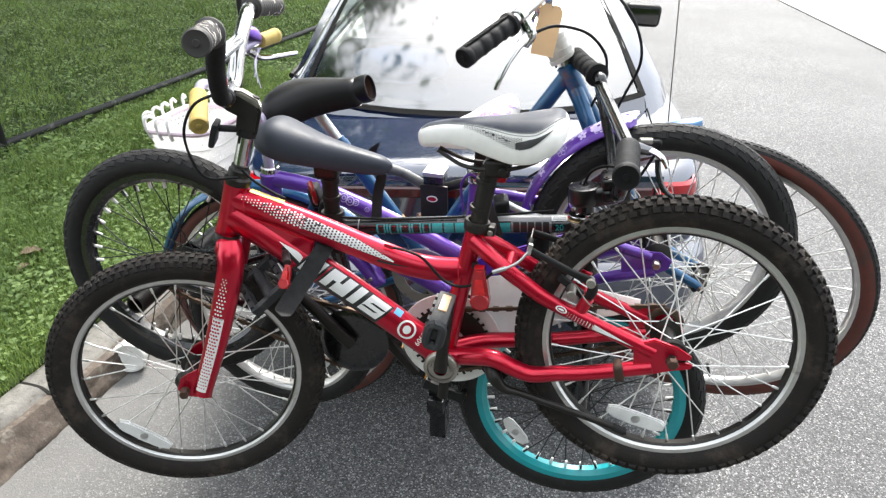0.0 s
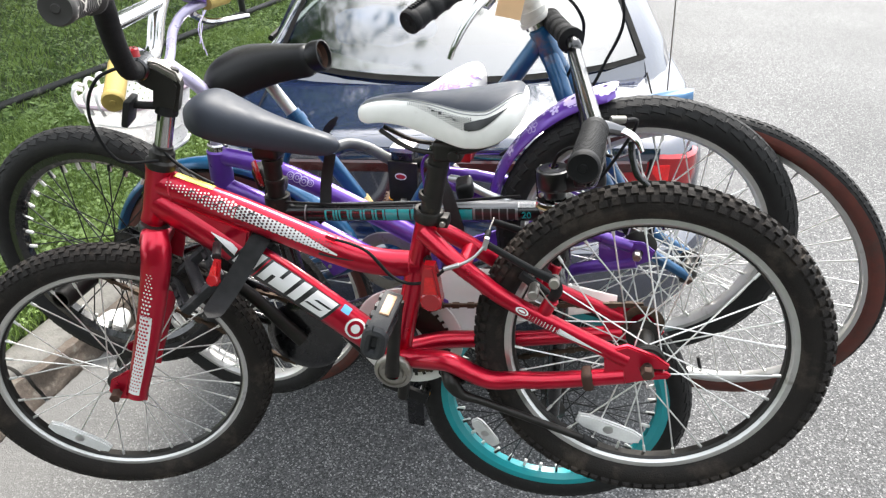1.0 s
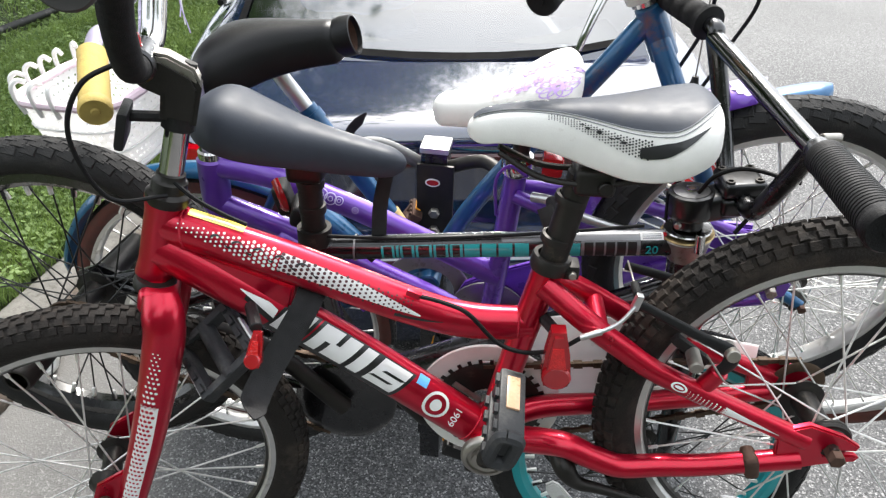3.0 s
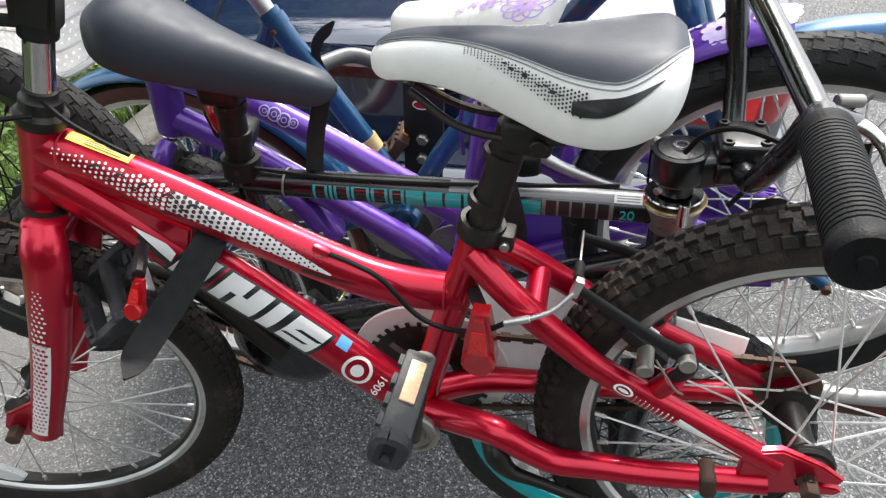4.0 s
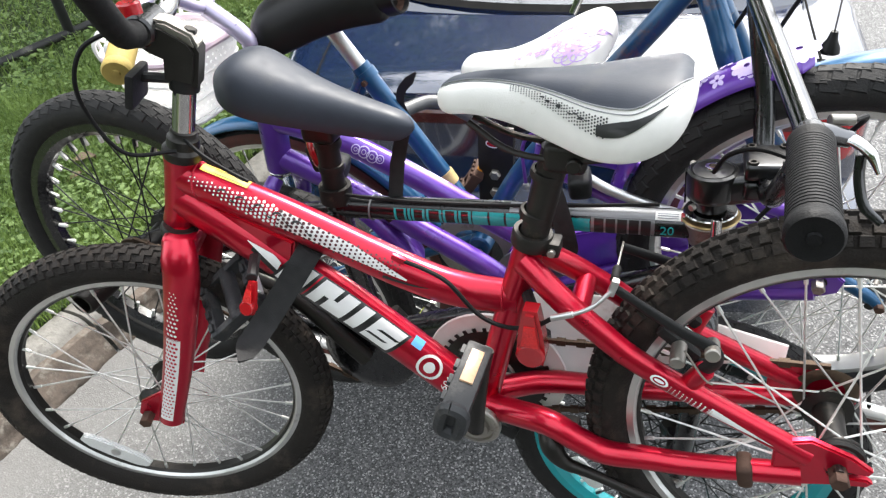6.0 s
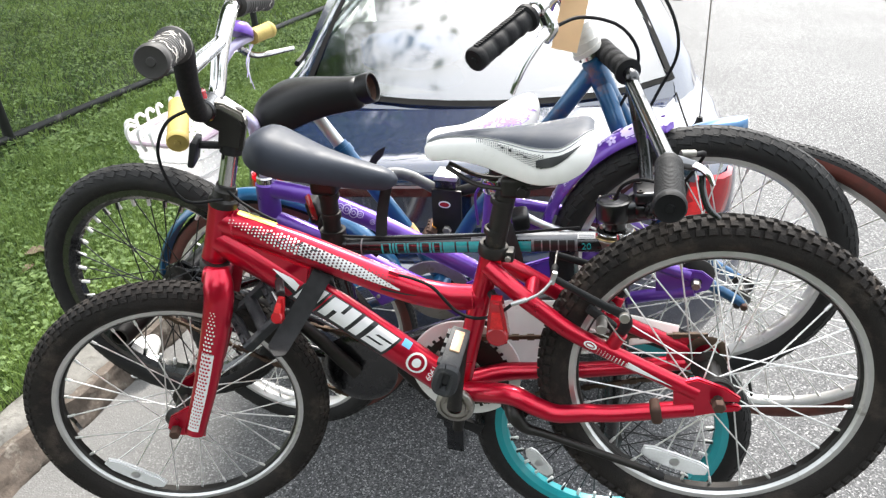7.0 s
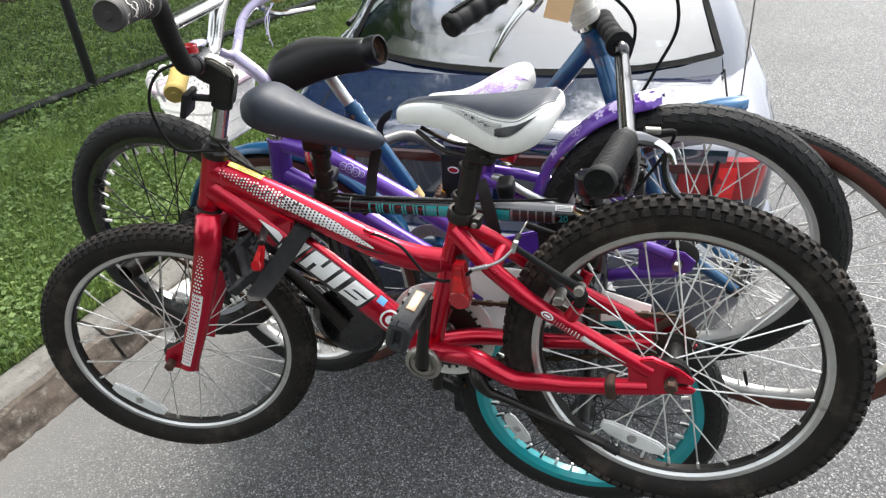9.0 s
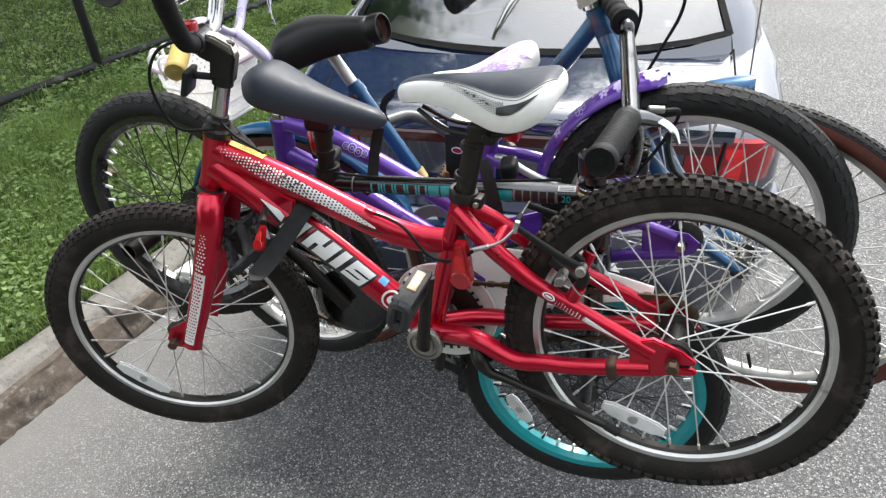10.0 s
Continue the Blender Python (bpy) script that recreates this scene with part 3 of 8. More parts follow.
class Saddle:
    """A saddle along local X from nose to tail: skin(x, deg) gives a point and the normal; deg 90 is the top, 0 the side facing -Y."""

    def __init__(self, length, half, top, skirt, blunt=0.86):
        self.blunt = blunt
        self.L, self.half, self.top, self.skirt = length, half, top, skirt

    def curve(self, values, x):
        k = len(values) - 1
        s = min(max(x, 0), 1) * k
        i = min(int(s), k - 1)
        t = s - i
        b, c = values[i], values[i + 1]
        a = values[i - 1] if i else 2 * b - c
        d = values[i + 2] if i + 2 <= k else 2 * c - b
        return 0.5 * (2 * b + (c - a) * t + (2 * a - 5 * b + 4 * c - d) * t * t + (3 * b - a - 3 * c + d) * t ** 3)

    def raw(self, x, deg):
        w, t, s = (self.curve(v, x) for v in (self.half, self.top, self.skirt))
        c, sn = math.cos(radians(deg)), math.sin(radians(deg))
        e = 0.72
        yy = -w * math.copysign(abs(c) ** e, c)
        zz = t - s * (1 - abs(sn) ** e) if sn >= 0 else t - s - s * 0.12 * abs(sn)
        end = math.sqrt(max(0.0, 1 - max(0, (0.09 - x) / 0.09) ** 2)) * max(0.0, 1 - max(0, (x - self.blunt) / (1 - self.blunt)) ** 2.6) ** 0.5
        mid = t - s * 0.55
        return V(x * self.L, yy * end, mid + (zz - mid) * end)

    def skin(self, x, deg, grow=0.0):
        p = self.raw(x, deg)
        a = self.raw(min(x + 0.01, 1), deg) - self.raw(max(x - 0.01, 0), deg)
        b = self.raw(x, deg + 3) - self.raw(x, deg - 3)
        nrm = b.cross(a)
        nrm = nrm.normalized() if nrm.length > 1e-9 else V(0, 0, 1)
        mid = V(x * self.L, 0, self.curve(self.top, x) - self.curve(self.skirt, x) * 0.5)
        if nrm.dot(p - mid) < 0:
            nrm = -nrm
        return p + nrm * grow, nrm

    def mesh(self, nx=40, na=36):
        bm = bmesh.new()
        rows = [[bm.verts.new(self.raw(0.5 - 0.5 * math.cos(math.pi * i / nx), 360 * j / na)) for j in range(na)] for i in range(1, nx)]
        for a, b in zip(rows, rows[1:]):
            for j in range(na):
                bm.faces.new((a[j], a[(j + 1) % na], b[(j + 1) % na], b[j]))
        bm.faces.new(rows[0]), bm.faces.new(rows[-1][::-1])
        bmesh.ops.recalc_face_normals(bm, faces=bm.faces[:])
        return bm

    def panel(self, x0, x1, lo, hi, grow=0.0012, nx=30, na=14):
        bm = bmesh.new()
        rows = []
        for i in range(nx + 1):
            k = i / nx
            x = x0 + (x1 - x0) * k
            a, b = lo(k), hi(k)
            rows.append([bm.verts.new(self.skin(x, a + (b - a) * j / na, grow)[0]) for j in range(na + 1)])
        for r, q in zip(rows, rows[1:]):
            for j in range(na):
                bm.faces.new((r[j], q[j], q[j + 1], r[j + 1]))
        bmesh.ops.recalc_face_normals(bm, faces=bm.faces[:])
        return bm


def flower(surface, a, b, r, petals, material, parent, ca, cb, outline=False):
    """A printed flower: petals laid on a surface, ca and cb turning metres into its two parameters."""
    bm = bmesh.new()
    for i in range(petals):
        if outline:
            th = 2 * math.pi * i / petals + 0.3
            rings = []
            for w in (1.0, 0.8):
                pts = []
                for j in range(12):
                    f = 2 * math.pi * j / 12
                    x, y = r * 0.56 + r * 0.44 * w * math.cos(f), r * 0.36 * w * math.sin(f)
                    pts.append(bm.verts.new(surface(a + (x * math.cos(th) - y * math.sin(th)) * ca, b + (x * math.sin(th) + y * math.cos(th)) * cb)))
                rings.append(pts)
            for j in range(12):
                bm.faces.new((rings[0][j], rings[0][(j + 1) % 12], rings[1][(j + 1) % 12], rings[1][j]))
            continue
        th = 2 * math.pi * i / petals + 0.3
        pts = []
        for j in range(10):
            f = 2 * math.pi * j / 10
            x, y = r * (0.58 + 0.42 * math.cos(f)), r * 0.3 * math.sin(f)
            pts.append((x * math.cos(th) - y * math.sin(th), x * math.sin(th) + y * math.cos(th)))
        bm.faces.new([bm.verts.new(surface(a + x * ca, b + y * cb)) for x, y in pts])
    return part("printed_flower", bm, material, parent, smooth=False)


def grip_mesh(a, b, r, rings=18, flange=True, groove=0.0012):
    """A ribbed handlebar grip from its outer end a to its inner end b."""
    L = (Vector(b) - Vector(a)).length
    pr = [(0, 0), (r * 0.25, 0), (r * 0.3, 0.002), (r * 0.75, 0.002), (r * 0.95, 0.001), (r * 1.06, 0.004), (r * 1.06, 0.012), (r, 0.014)]
    for i in range(rings):
        y0, y1 = 0.016 + (L - 0.03) * i / rings, 0.016 + (L - 0.03) * (i + 0.62) / rings
        pr += [(r, y0), (r, y1), (r - groove, y1 + 0.0004), (r - groove, 0.016 + (L - 0.03) * (i + 1) / rings - 0.0004)]
    pr += [(r * (1.25 if flange else 1.02), L - 0.01), (r * (1.25 if flange else 1.02), L - 0.003), (r * 0.7, L), (0, L)]
    return lathe(pr, 22, along(a, b))


def halftone(tb, s0, s1, s2, lo, hi, pitch, white, back, parent, end=1.0):
    """A printed fade on a tube: white dots that grow from s0 to s1, then ground-coloured dots that shrink to s2."""
    L = sum((q - p).length for p, q in zip(tb.p, tb.p[1:]))
    rad = sum(tb.r) / len(tb.r)
    da = math.degrees(pitch / rad)
    for a, b, up, m_ in ((s0, s1, True, white), (s1, s2, False, back)):
        n = max(2, int((b - a) * L / pitch * 1.15))
        spots = []
        for i in range(n):
            k = i / (n - 1)
            s = a + (b - a) * k
            if s > end:
                break
            u = (s - s0) / (s2 - s0)
            g = lo(u) + (da / 2 if i % 2 else 0)
            while g < hi(u):
                spots.append((s, g, (0.45 + 0.6 * k) if up else (1.1 - 0.6 * k)))
                g += da
        dots(lambda x, y: tb.side(x, y, 0.0009), spots, pitch * 0.47, m_, parent)


def pedal(parent, c, m, reflector=ORANGE, body=PLASTIC, size=(0.09, 0.062, 0.024), label="black plastic platform pedal", loop=False):
    """A cage pedal: a toothed frame round the axle barrel, with reflectors in its long sides."""
    X, Y, Z = size
    bm = bmesh.new()
    for sx in (-1, 1):
        box(bm, (0.012, Y, Z), Matrix.Translation((sx * (X / 2 - 0.006), 0, 0)), 0.003)
        for k in range(4):
            box(bm, (0.006, Y * 0.13, 0.005), Matrix.Translation((sx * (X / 2 - 0.006), Y * (-0.36 + 0.24 * k), Z / 2 + 0.0015)))
    for sy in (-1, 1):
        if loop and sy < 0:
            c0 = (X / 2 - 0.004, Z / 2 - 0.003)
            pts = [V(c0[0] * math.copysign(abs(math.cos(a)) ** 0.5, math.cos(a)), -Y / 2, c0[1] * math.copysign(abs(math.sin(a)) ** 0.5, math.sin(a))) for a in [2 * math.pi * (k + 0.5) / 24 for k in range(25)]]
            tube(pts, 0.0075, 8, 1, bm)
        else:
            box(bm, (X, 0.011, Z * 0.9), Matrix.Translation((0, sy * (Y / 2 - 0.005), 0)), 0.003)
    rod(V(0, -Y / 2, 0), V(0, Y / 2, 0), 0.0105, 12, bm)
    p = part("pedal", bm, body, parent, label, m=Matrix.Translation(c) @ m)
    for sx in (-1, 1):
        part("pedal_reflector", box(bmesh.new(), (0.004, Y * 0.5, Z * 0.5), Matrix.Translation((sx * (X / 2 + 0.0005), Y * 0.12, 0)), 0.001), reflector, p, "amber reflector")
    return p


# ---------------------------------------------------------------- ground, kerb, lawn
KERB_YAW = -16.0          # the kerb's run, turned from +Y towards +X
KERB = Matrix.Translation((-1.42, 1.5, 0)) @ Matrix.Rotation(radians(KERB_YAW), 4, "Z")   # local Y runs along the kerb, -X is the lawn side


def sheet(x0, x1, y0, y1, nx, ny, height):
    bm = bmesh.new()
    rows = [[bm.verts.new((x0 + (x1 - x0) * i / nx, y0 + (y1 - y0) * j / ny, height(x0 + (x1 - x0) * i / nx, y0 + (y1 - y0) * j / ny))) for i in range(nx + 1)] for j in range(ny + 1)]
    for a, b in zip(rows, rows[1:]):
        for i in range(nx):
            bm.faces.new((a[i], a[i + 1], b[i + 1], b[i]))
    return bm


ground = part("ground", sheet(-900, 900, -900, 900, 8, 8, lambda x, y: 0.0), ASPHALT, kind="structure")
tagged(ground, "grey speckled asphalt road surface, worn and dry", "road")


def lawn_height(x, y):
    """The lawn in the kerb's own axes: level with the kerb's top, rising gently away from it."""
    d = -x - 0.2
    return 0.115 + 0.014 * max(d, 0) ** 0.7 * (1 if d > 0 else 0) + 0.012 * noise.noise((x * 1.7, y * 1.7, 0))


lawn = part("lawn", sheet(-60, -0.19, -30, 60, 60, 90, lawn_height), SOIL, m=KERB, kind="structure")
tagged(lawn, "mown green lawn behind the concrete kerb", "lawn")


def chip(y):
    """How far the kerb's front edge has broken back at y along it."""
    return 0.062 * max(0.0, noise.noise((y * 2.7, 1.3, 0)) + 0.45 * noise.noise((y * 9.0, 4.1, 0)) + 0.1)


def kerb_stone(length, start):
    """A kerb stone with a smooth top and a ragged, broken front edge."""
    bm = bmesh.new()
    k = int(length / 0.025)
    prof = [(-0.01, -0.05), (-0.01, 0.03), (-0.012, 0.06), (-0.017, 0.085), (-0.026, 0.103), (-0.042, 0.116), (-0.062, 0.1205), (-0.085, 0.1225), (-0.11, 0.123), (-0.14, 0.122), (-0.17, 0.119), (-0.2, 0.09), (-0.2, -0.05)]
    rows = []
    for i in range(k + 1):
        y = length * i / k
        c = chip(start + y)
        row = []
        for x, z in prof:
            front = max(0.0, min(1.0, (x + 0.09) / 0.06)) if z > 0.02 else 0.0
            rough = noise.noise(((start + y) * 38, x * 38, z * 38))
            row.append(bm.verts.new((x - c * front + 0.003 * front * rough, y, z - c * 0.35 * front * (1 if z > 0.09 else 0) + 0.0016 * rough)))
        rows.append(row)
    for a, b in zip(rows, rows[1:]):
        for j in range(len(prof) - 1):
            bm.faces.new((a[j], a[j + 1], b[j + 1], b[j]))
    bm.faces.new(rows[0][::-1]), bm.faces.new(rows[-1])
    bmesh.ops.recalc_face_normals(bm, faces=bm.faces[:])
    return bm


def kerb_face(length, start):
    """The broken front of a kerb stone: an uneven rubble skin that follows its chipped edge."""
    bm = bmesh.new()
    k = int(length / 0.016)
    rows = []
    for i in range(k + 1):
        y = length * i / k
        v, c = start + y, chip(start + y)
        row = []
        for z in (-0.02, 0.002, 0.014, 0.026, 0.038, 0.05, 0.06, 0.07, 0.08, 0.09, 0.098):
            h = max(0.0, z / 0.098)
            lump = 0.013 * noise.noise((v * 11, z * 26, 2)) + 0.008 * noise.noise((v * 34, z * 52, 5)) + 0.004 * noise.noise((v * 80, z * 90, 8))
            row.append(bm.verts.new((0.006 + 0.024 * (1 - h) - c * h + lump * (1 - 0.5 * h), y, z + 0.004 * noise.noise((v * 20, z * 40, 11)) * h)))
        row.append(bm.verts.new((-0.034 - c, y, 0.104 - 0.3 * c)))
        rows.append(row)
    for a, b in zip(rows, rows[1:]):
        for j in range(11):
            bm.faces.new((a[j], a[j + 1], b[j + 1], b[j]))
    bmesh.ops.recalc_face_normals(bm, faces=bm.faces[:])
    return bm


kerb = root("kerb", KERB, "weathered concrete kerb with chipped edges and dirt", "kerb", kind="structure")
KERB_JOINTS = [-16.0, -13.0, -10.0, -7.0, -4.0, -1.9, 0.28, 2.6, 5.6, 8.6, 11.6, 14.6, 17.6, 20.6]
for a, b in zip(KERB_JOINTS, KERB_JOINTS[1:]):
    part("kerb_stone", kerb_stone(b - a - 0.012, a), CONCRETE, kerb, m=Matrix.Translation((0, a, 0)))
    part("kerb_face", kerb_face(b - a - 0.012, a), KERB_FACE, kerb, "broken brown stony kerb face", m=Matrix.Translation((0, a, 0)))


def blades(count, x0, x1, y0, y1, h0, h1, wide, seed):
    """Grass blades as bent triangles, in the kerb's axes."""
    rng = np.random.default_rng(seed)
    x, y = rng.uniform(x0, x1, count), rng.uniform(y0, y1, count)
    z = np.array([lawn_height(a, b) for a, b in zip(x, y)])
    th = rng.uniform(0, 2 * np.pi, count)
    clump = np.array([noise.noise((a * 3, b * 3, 5)) for a, b in zip(x, y)])
    h = rng.uniform(h0, h1, count) * (1 + 0.5 * clump)
    w = wide * rng.uniform(0.6, 1.3, count)
    lean, la = h * rng.uniform(0.2, 0.9, count), rng.uniform(0, 2 * np.pi, count)
    c, s = np.cos(th) * w, np.sin(th) * w
    v = np.empty((count, 5, 3))
    v[:, 0] = np.c_[x - c, y - s, z - 0.005]
    v[:, 1] = np.c_[x + c, y + s, z - 0.005]
    mx, my = x + np.cos(la) * lean * 0.35, y + np.sin(la) * lean * 0.35
    v[:, 2] = np.c_[mx + c * 0.7, my + s * 0.7, z + h * 0.6]
    v[:, 3] = np.c_[mx - c * 0.7, my - s * 0.7, z + h * 0.6]
    v[:, 4] = np.c_[x + np.cos(la) * lean, y + np.sin(la) * lean, z + h]
    i = np.arange(count)[:, None] * 5
    quads, tris = i + np.array([[0, 1, 2, 3]]), i + np.array([[3, 2, 4]])
    me = bpy.data.meshes.new("grass")
    me.from_pydata(v.reshape(-1, 3).tolist(), [], quads.tolist() + tris.tolist())
    return me


def leaves(count, x0, x1, y0, y1, size, seed):
    """Clover and weed leaves: small tilted rhombs above the soil, in clusters."""
    rng = np.random.default_rng(seed)
    cx, cy = rng.uniform(x0, x1, count // 9), rng.uniform(y0, y1, count // 9)
    k = rng.integers(0, len(cx), count)
    x = np.clip(cx[k] + rng.normal(0, 0.05, count), x0, x1)
    y = cy[k] + rng.normal(0, 0.035, count)
    z = np.array([lawn_height(a, b) for a, b in zip(x, y)]) + rng.uniform(0.012, 0.055, count)
    th = rng.uniform(0, 2 * np.pi, count)
    s = size * rng.uniform(0.6, 1.4, count)
    tx, ty = rng.uniform(-0.5, 0.5, count), rng.uniform(-0.5, 0.5, count)
    v = np.empty((count, 4, 3))
    for j, (a, b) in enumerate(((-1, 0), (0, -0.8), (1.1, 0), (0, 0.8))):
        dx, dy = (a * np.cos(th) - b * np.sin(th)) * s, (a * np.sin(th) + b * np.cos(th)) * s
        v[:, j] = np.c_[x + dx, y + dy, z + dx * tx + dy * ty]
    me = bpy.data.meshes.new("clover")
    me.from_pydata(v.reshape(-1, 3).tolist(), [], (np.arange(count)[:, None] * 4 + np.arange(4)).tolist())
    return me


for name, me, material, label in (
    ("grass_near", blades(90000, -1.8, -0.17, -0.6, 4.2, 0.03, 0.085, 0.0022, 1), GRASS, "short green grass blades along the kerb"),
    ("grass_far", blades(110000, -7.5, -1.5, -1.0, 11.0, 0.03, 0.08, 0.004, 2), GRASS, "mown grass of the lawn past the fence"),
    ("clover_near", leaves(34000, -1.9, -0.2, -0.6, 5.0, 0.0105, 3), CLOVER, "clover leaves among the grass"),
    ("clover_far", leaves(70000, -7.5, -1.5, -1.0, 11.0, 0.0155, 4), CLOVER, "clover and weeds in the lawn"),
):
    tagged(link(name, me, material, m=KERB, smooth=False), label, "grass", kind="stuff")


def dry_leaf(at, size, turn):
    """A fallen leaf: a pointed oval blade, cupped along its rib, with a stalk."""
    bm = bmesh.new()
    rows = []
    for i in range(11):
        k = i / 10
        w = size * 0.36 * math.sin(math.pi * k ** 0.8) ** 0.8 * (1 + 0.12 * math.sin(i * 2.3))
        rows.append([bm.verts.new((size * (k - 0.5), w * s, size * (0.12 * abs(s) ** 1.5 + 0.1 * math.sin(k * 3) + 0.03 * math.sin(i * 1.7 + s * 3)))) for s in (-1, -0.5, 0, 0.5, 1)])
    for a, b in zip(rows, rows[1:]):
        for j in range(4):
            bm.faces.new((a[j], a[j + 1], b[j + 1], b[j]))
    ob = part("dry_leaf", bm, DRY_LEAF, m=Matrix.Translation(at) @ Matrix.Rotation(radians(turn), 4, "Z"))
    part("stalk", tube([(-size * 0.5, 0, 0.004), (-size * 0.68, size * 0.05, size * 0.03), (-size * 0.8, size * 0.02, 0)], 0.0012, 5, 3), DRY_LEAF, ob)
    tagged(ob, "curled dry brown leaf lying on the grass", "leaf", group="fallen leaves")


dry_leaf((-1.93, 2.65, 0.165), 0.095, 20)
dry_leaf((-1.9, 2.53, 0.16), 0.06, 75)
apron = part("pavement", plate([(4.27, 5.0), (5.2, 18.0), (26.0, 18.0), (26.0, 5.0)], 0.03, Matrix.Translation((0, 0, 0.0)) @ Matrix.Rotation(radians(-90), 4, "X")), PALE_CONCRETE, smooth=False, kind="structure")
tagged(apron, "pale concrete apron along the road's far edge", "pavement", kind="structure")


# ---------------------------------------------------------------- chain-link fence
FENCE_A, FENCE_B = V(-2.875, 4.0, 0.14), V(-2.01, 6.48, 0.145)
run = (FENCE_B - FENCE_A).normalized()
fence = root("chain_link_fence", Matrix.Translation(FENCE_A) @ Matrix.Rotation(math.atan2(run.y, run.x), 4, "Z"), "black coated chain-link fence with round posts on the lawn", "fence")
POST_GAP = 2.626
for i in range(-2, 4):
    x = POST_GAP * i
    p = part("post", rod(V(x, 0, -0.3), V(x, 0, 1.25), 0.03, 16), FENCE, fence)
    part("collar", lathe([(0.03, 0.0), (0.038, 0.0), (0.04, 0.012), (0.04, 0.045), (0.038, 0.055), (0.03, 0.055)], 16, Matrix.Translation((x, 0, 0.0)) @ Matrix.Rotation(radians(90), 4, "X")), FENCE, p)
part("bottom_rail", rod(V(-2 * POST_GAP, -0.005, 0.045), V(3 * POST_GAP, -0.005, 0.065), 0.024, 12), FENCE_GREY, fence, "weathered grey bottom rail")
part("top_rail", rod(V(-2 * POST_GAP, 0, 1.2), V(3 * POST_GAP, 0, 1.2), 0.02, 12), FENCE, fence)


def chain_link(x0, x1, z0, z1, pitch, r):
    verts, faces = [], []
    n = int((z1 - z0) / pitch)
    for i in range(int((x1 - x0) / pitch)):
        x = x0 + i * pitch
        pts = [(x + (pitch / 2 if k % 2 else -pitch / 2), 0.004 * (1 if (k + i) % 2 else -1), z0 + k * pitch) for k in range(n + 1)]
        base = len(verts)
        for p in pts:
            for a in (0, 120, 240):
                verts.append((p[0] + r * math.cos(radians(a)), p[1] + r * math.sin(radians(a)), p[2]))
        for k in range(n):
            for j in range(3):
                a, b = base + 3 * k + j, base + 3 * k + (j + 1) % 3
                faces.append((a, b, b + 3, a + 3))
    me = bpy.data.meshes.new("wire_mesh")
    me.from_pydata(verts, [], faces)
    return me


link("wire_mesh", chain_link(-2 * POST_GAP, 3 * POST_GAP, 0.05, 1.2, 0.056, 0.0014), FENCE, fence, "dark chain-link wire", kind="stuff")


# ---------------------------------------------------------------- trees on the lawn, and greenery added behind the camera
def tree(name, at, height, crown, count, seed, label):
    rnd = random.Random(seed)
    t = root(name, Matrix.Translation(at), label, "tree")
    bm = bmesh.new()
    tube([(0, 0, -0.2), (0.1, 0.05, height * 0.25), (0.0, -0.1, height * 0.55), (0.2, 0.1, height * 0.9)], [0.3, 0.24, 0.16, 0.05], 10, 5, bm)
    tips = []
    for i in range(13):
        a, z = i * 2.4 + rnd.random(), height * rnd.uniform(0.3, 0.8)
        L = crown * rnd.uniform(0.55, 1.0)
        b = V(math.cos(a) * L, math.sin(a) * L, z + crown * rnd.uniform(0.0, 0.45))
        tube([(0, 0, z), (b.x * 0.5, b.y * 0.5, z + (b.z - z) * 0.7), b], [0.09, 0.05, 0.015], 6, 4, bm)
        tips += [V(0, 0, z).lerp(b, k) for k in (0.45, 0.65, 0.85, 1.0)]
    part("trunk", bm, BARK, t)
    rng = np.random.default_rng(seed)
    idx = rng.integers(0, len(tips), count // 40)
    cl = np.array([tips[i] for i in idx]) + rng.normal(0, crown * 0.13, (len(idx), 3))
    k = rng.integers(0, len(cl), count)
    p = cl[k] + rng.normal(0, 0.3, (count, 3))
    d1 = rng.normal(0, 1, (count, 3))
    d1 /= np.linalg.norm(d1, axis=1)[:, None]
    d2 = np.cross(d1, rng.normal(0, 1, (count, 3)))
    d2 /= np.linalg.norm(d2, axis=1)[:, None]
    s = rng.uniform(0.05, 0.1, count)[:, None]
    v = np.stack([p - d1 * s, p - d2 * s * 0.5, p + d1 * s, p + d2 * s * 0.5], 1)
    me = bpy.data.meshes.new("crown")
    me.from_pydata(v.reshape(-1, 3).tolist(), [], (np.arange(count)[:, None] * 4 + np.arange(4)).tolist())
    link("crown", me, LEAF, t, kind="stuff", smooth=False)
    return t


tree("shade_tree", (-5.4, 6.4, 0.1), 9.5, 4.6, 120000, 11, "tall leafy shade tree on the lawn past the fence")
for i, (x, y, h, c) in enumerate(((-3.0, 15.8, 15.5, 5.0), (-8.0, 13.6, 15.0, 5.0), (-12.5, 9.5, 14.0, 5.0))):
    tree("lawn_tree", (x, y, 0.1), h, c, 60000, 12 + i, "tall leafy tree at the far side of the lawn")
# added out of view behind the camera, so that chrome mirrors something dark
for i, (x, y, h, c) in enumerate(((-7.5, -6.5, 8.0, 4.2), (0.5, -9.0, 9.0, 4.6), (8.0, -8.0, 9.0, 4.4))):
    tree("unseen_rear_tree", (x, y, 0.0), h, c, 46000, 22 + i, "leafy tree added out of view behind the camera to darken reflections")


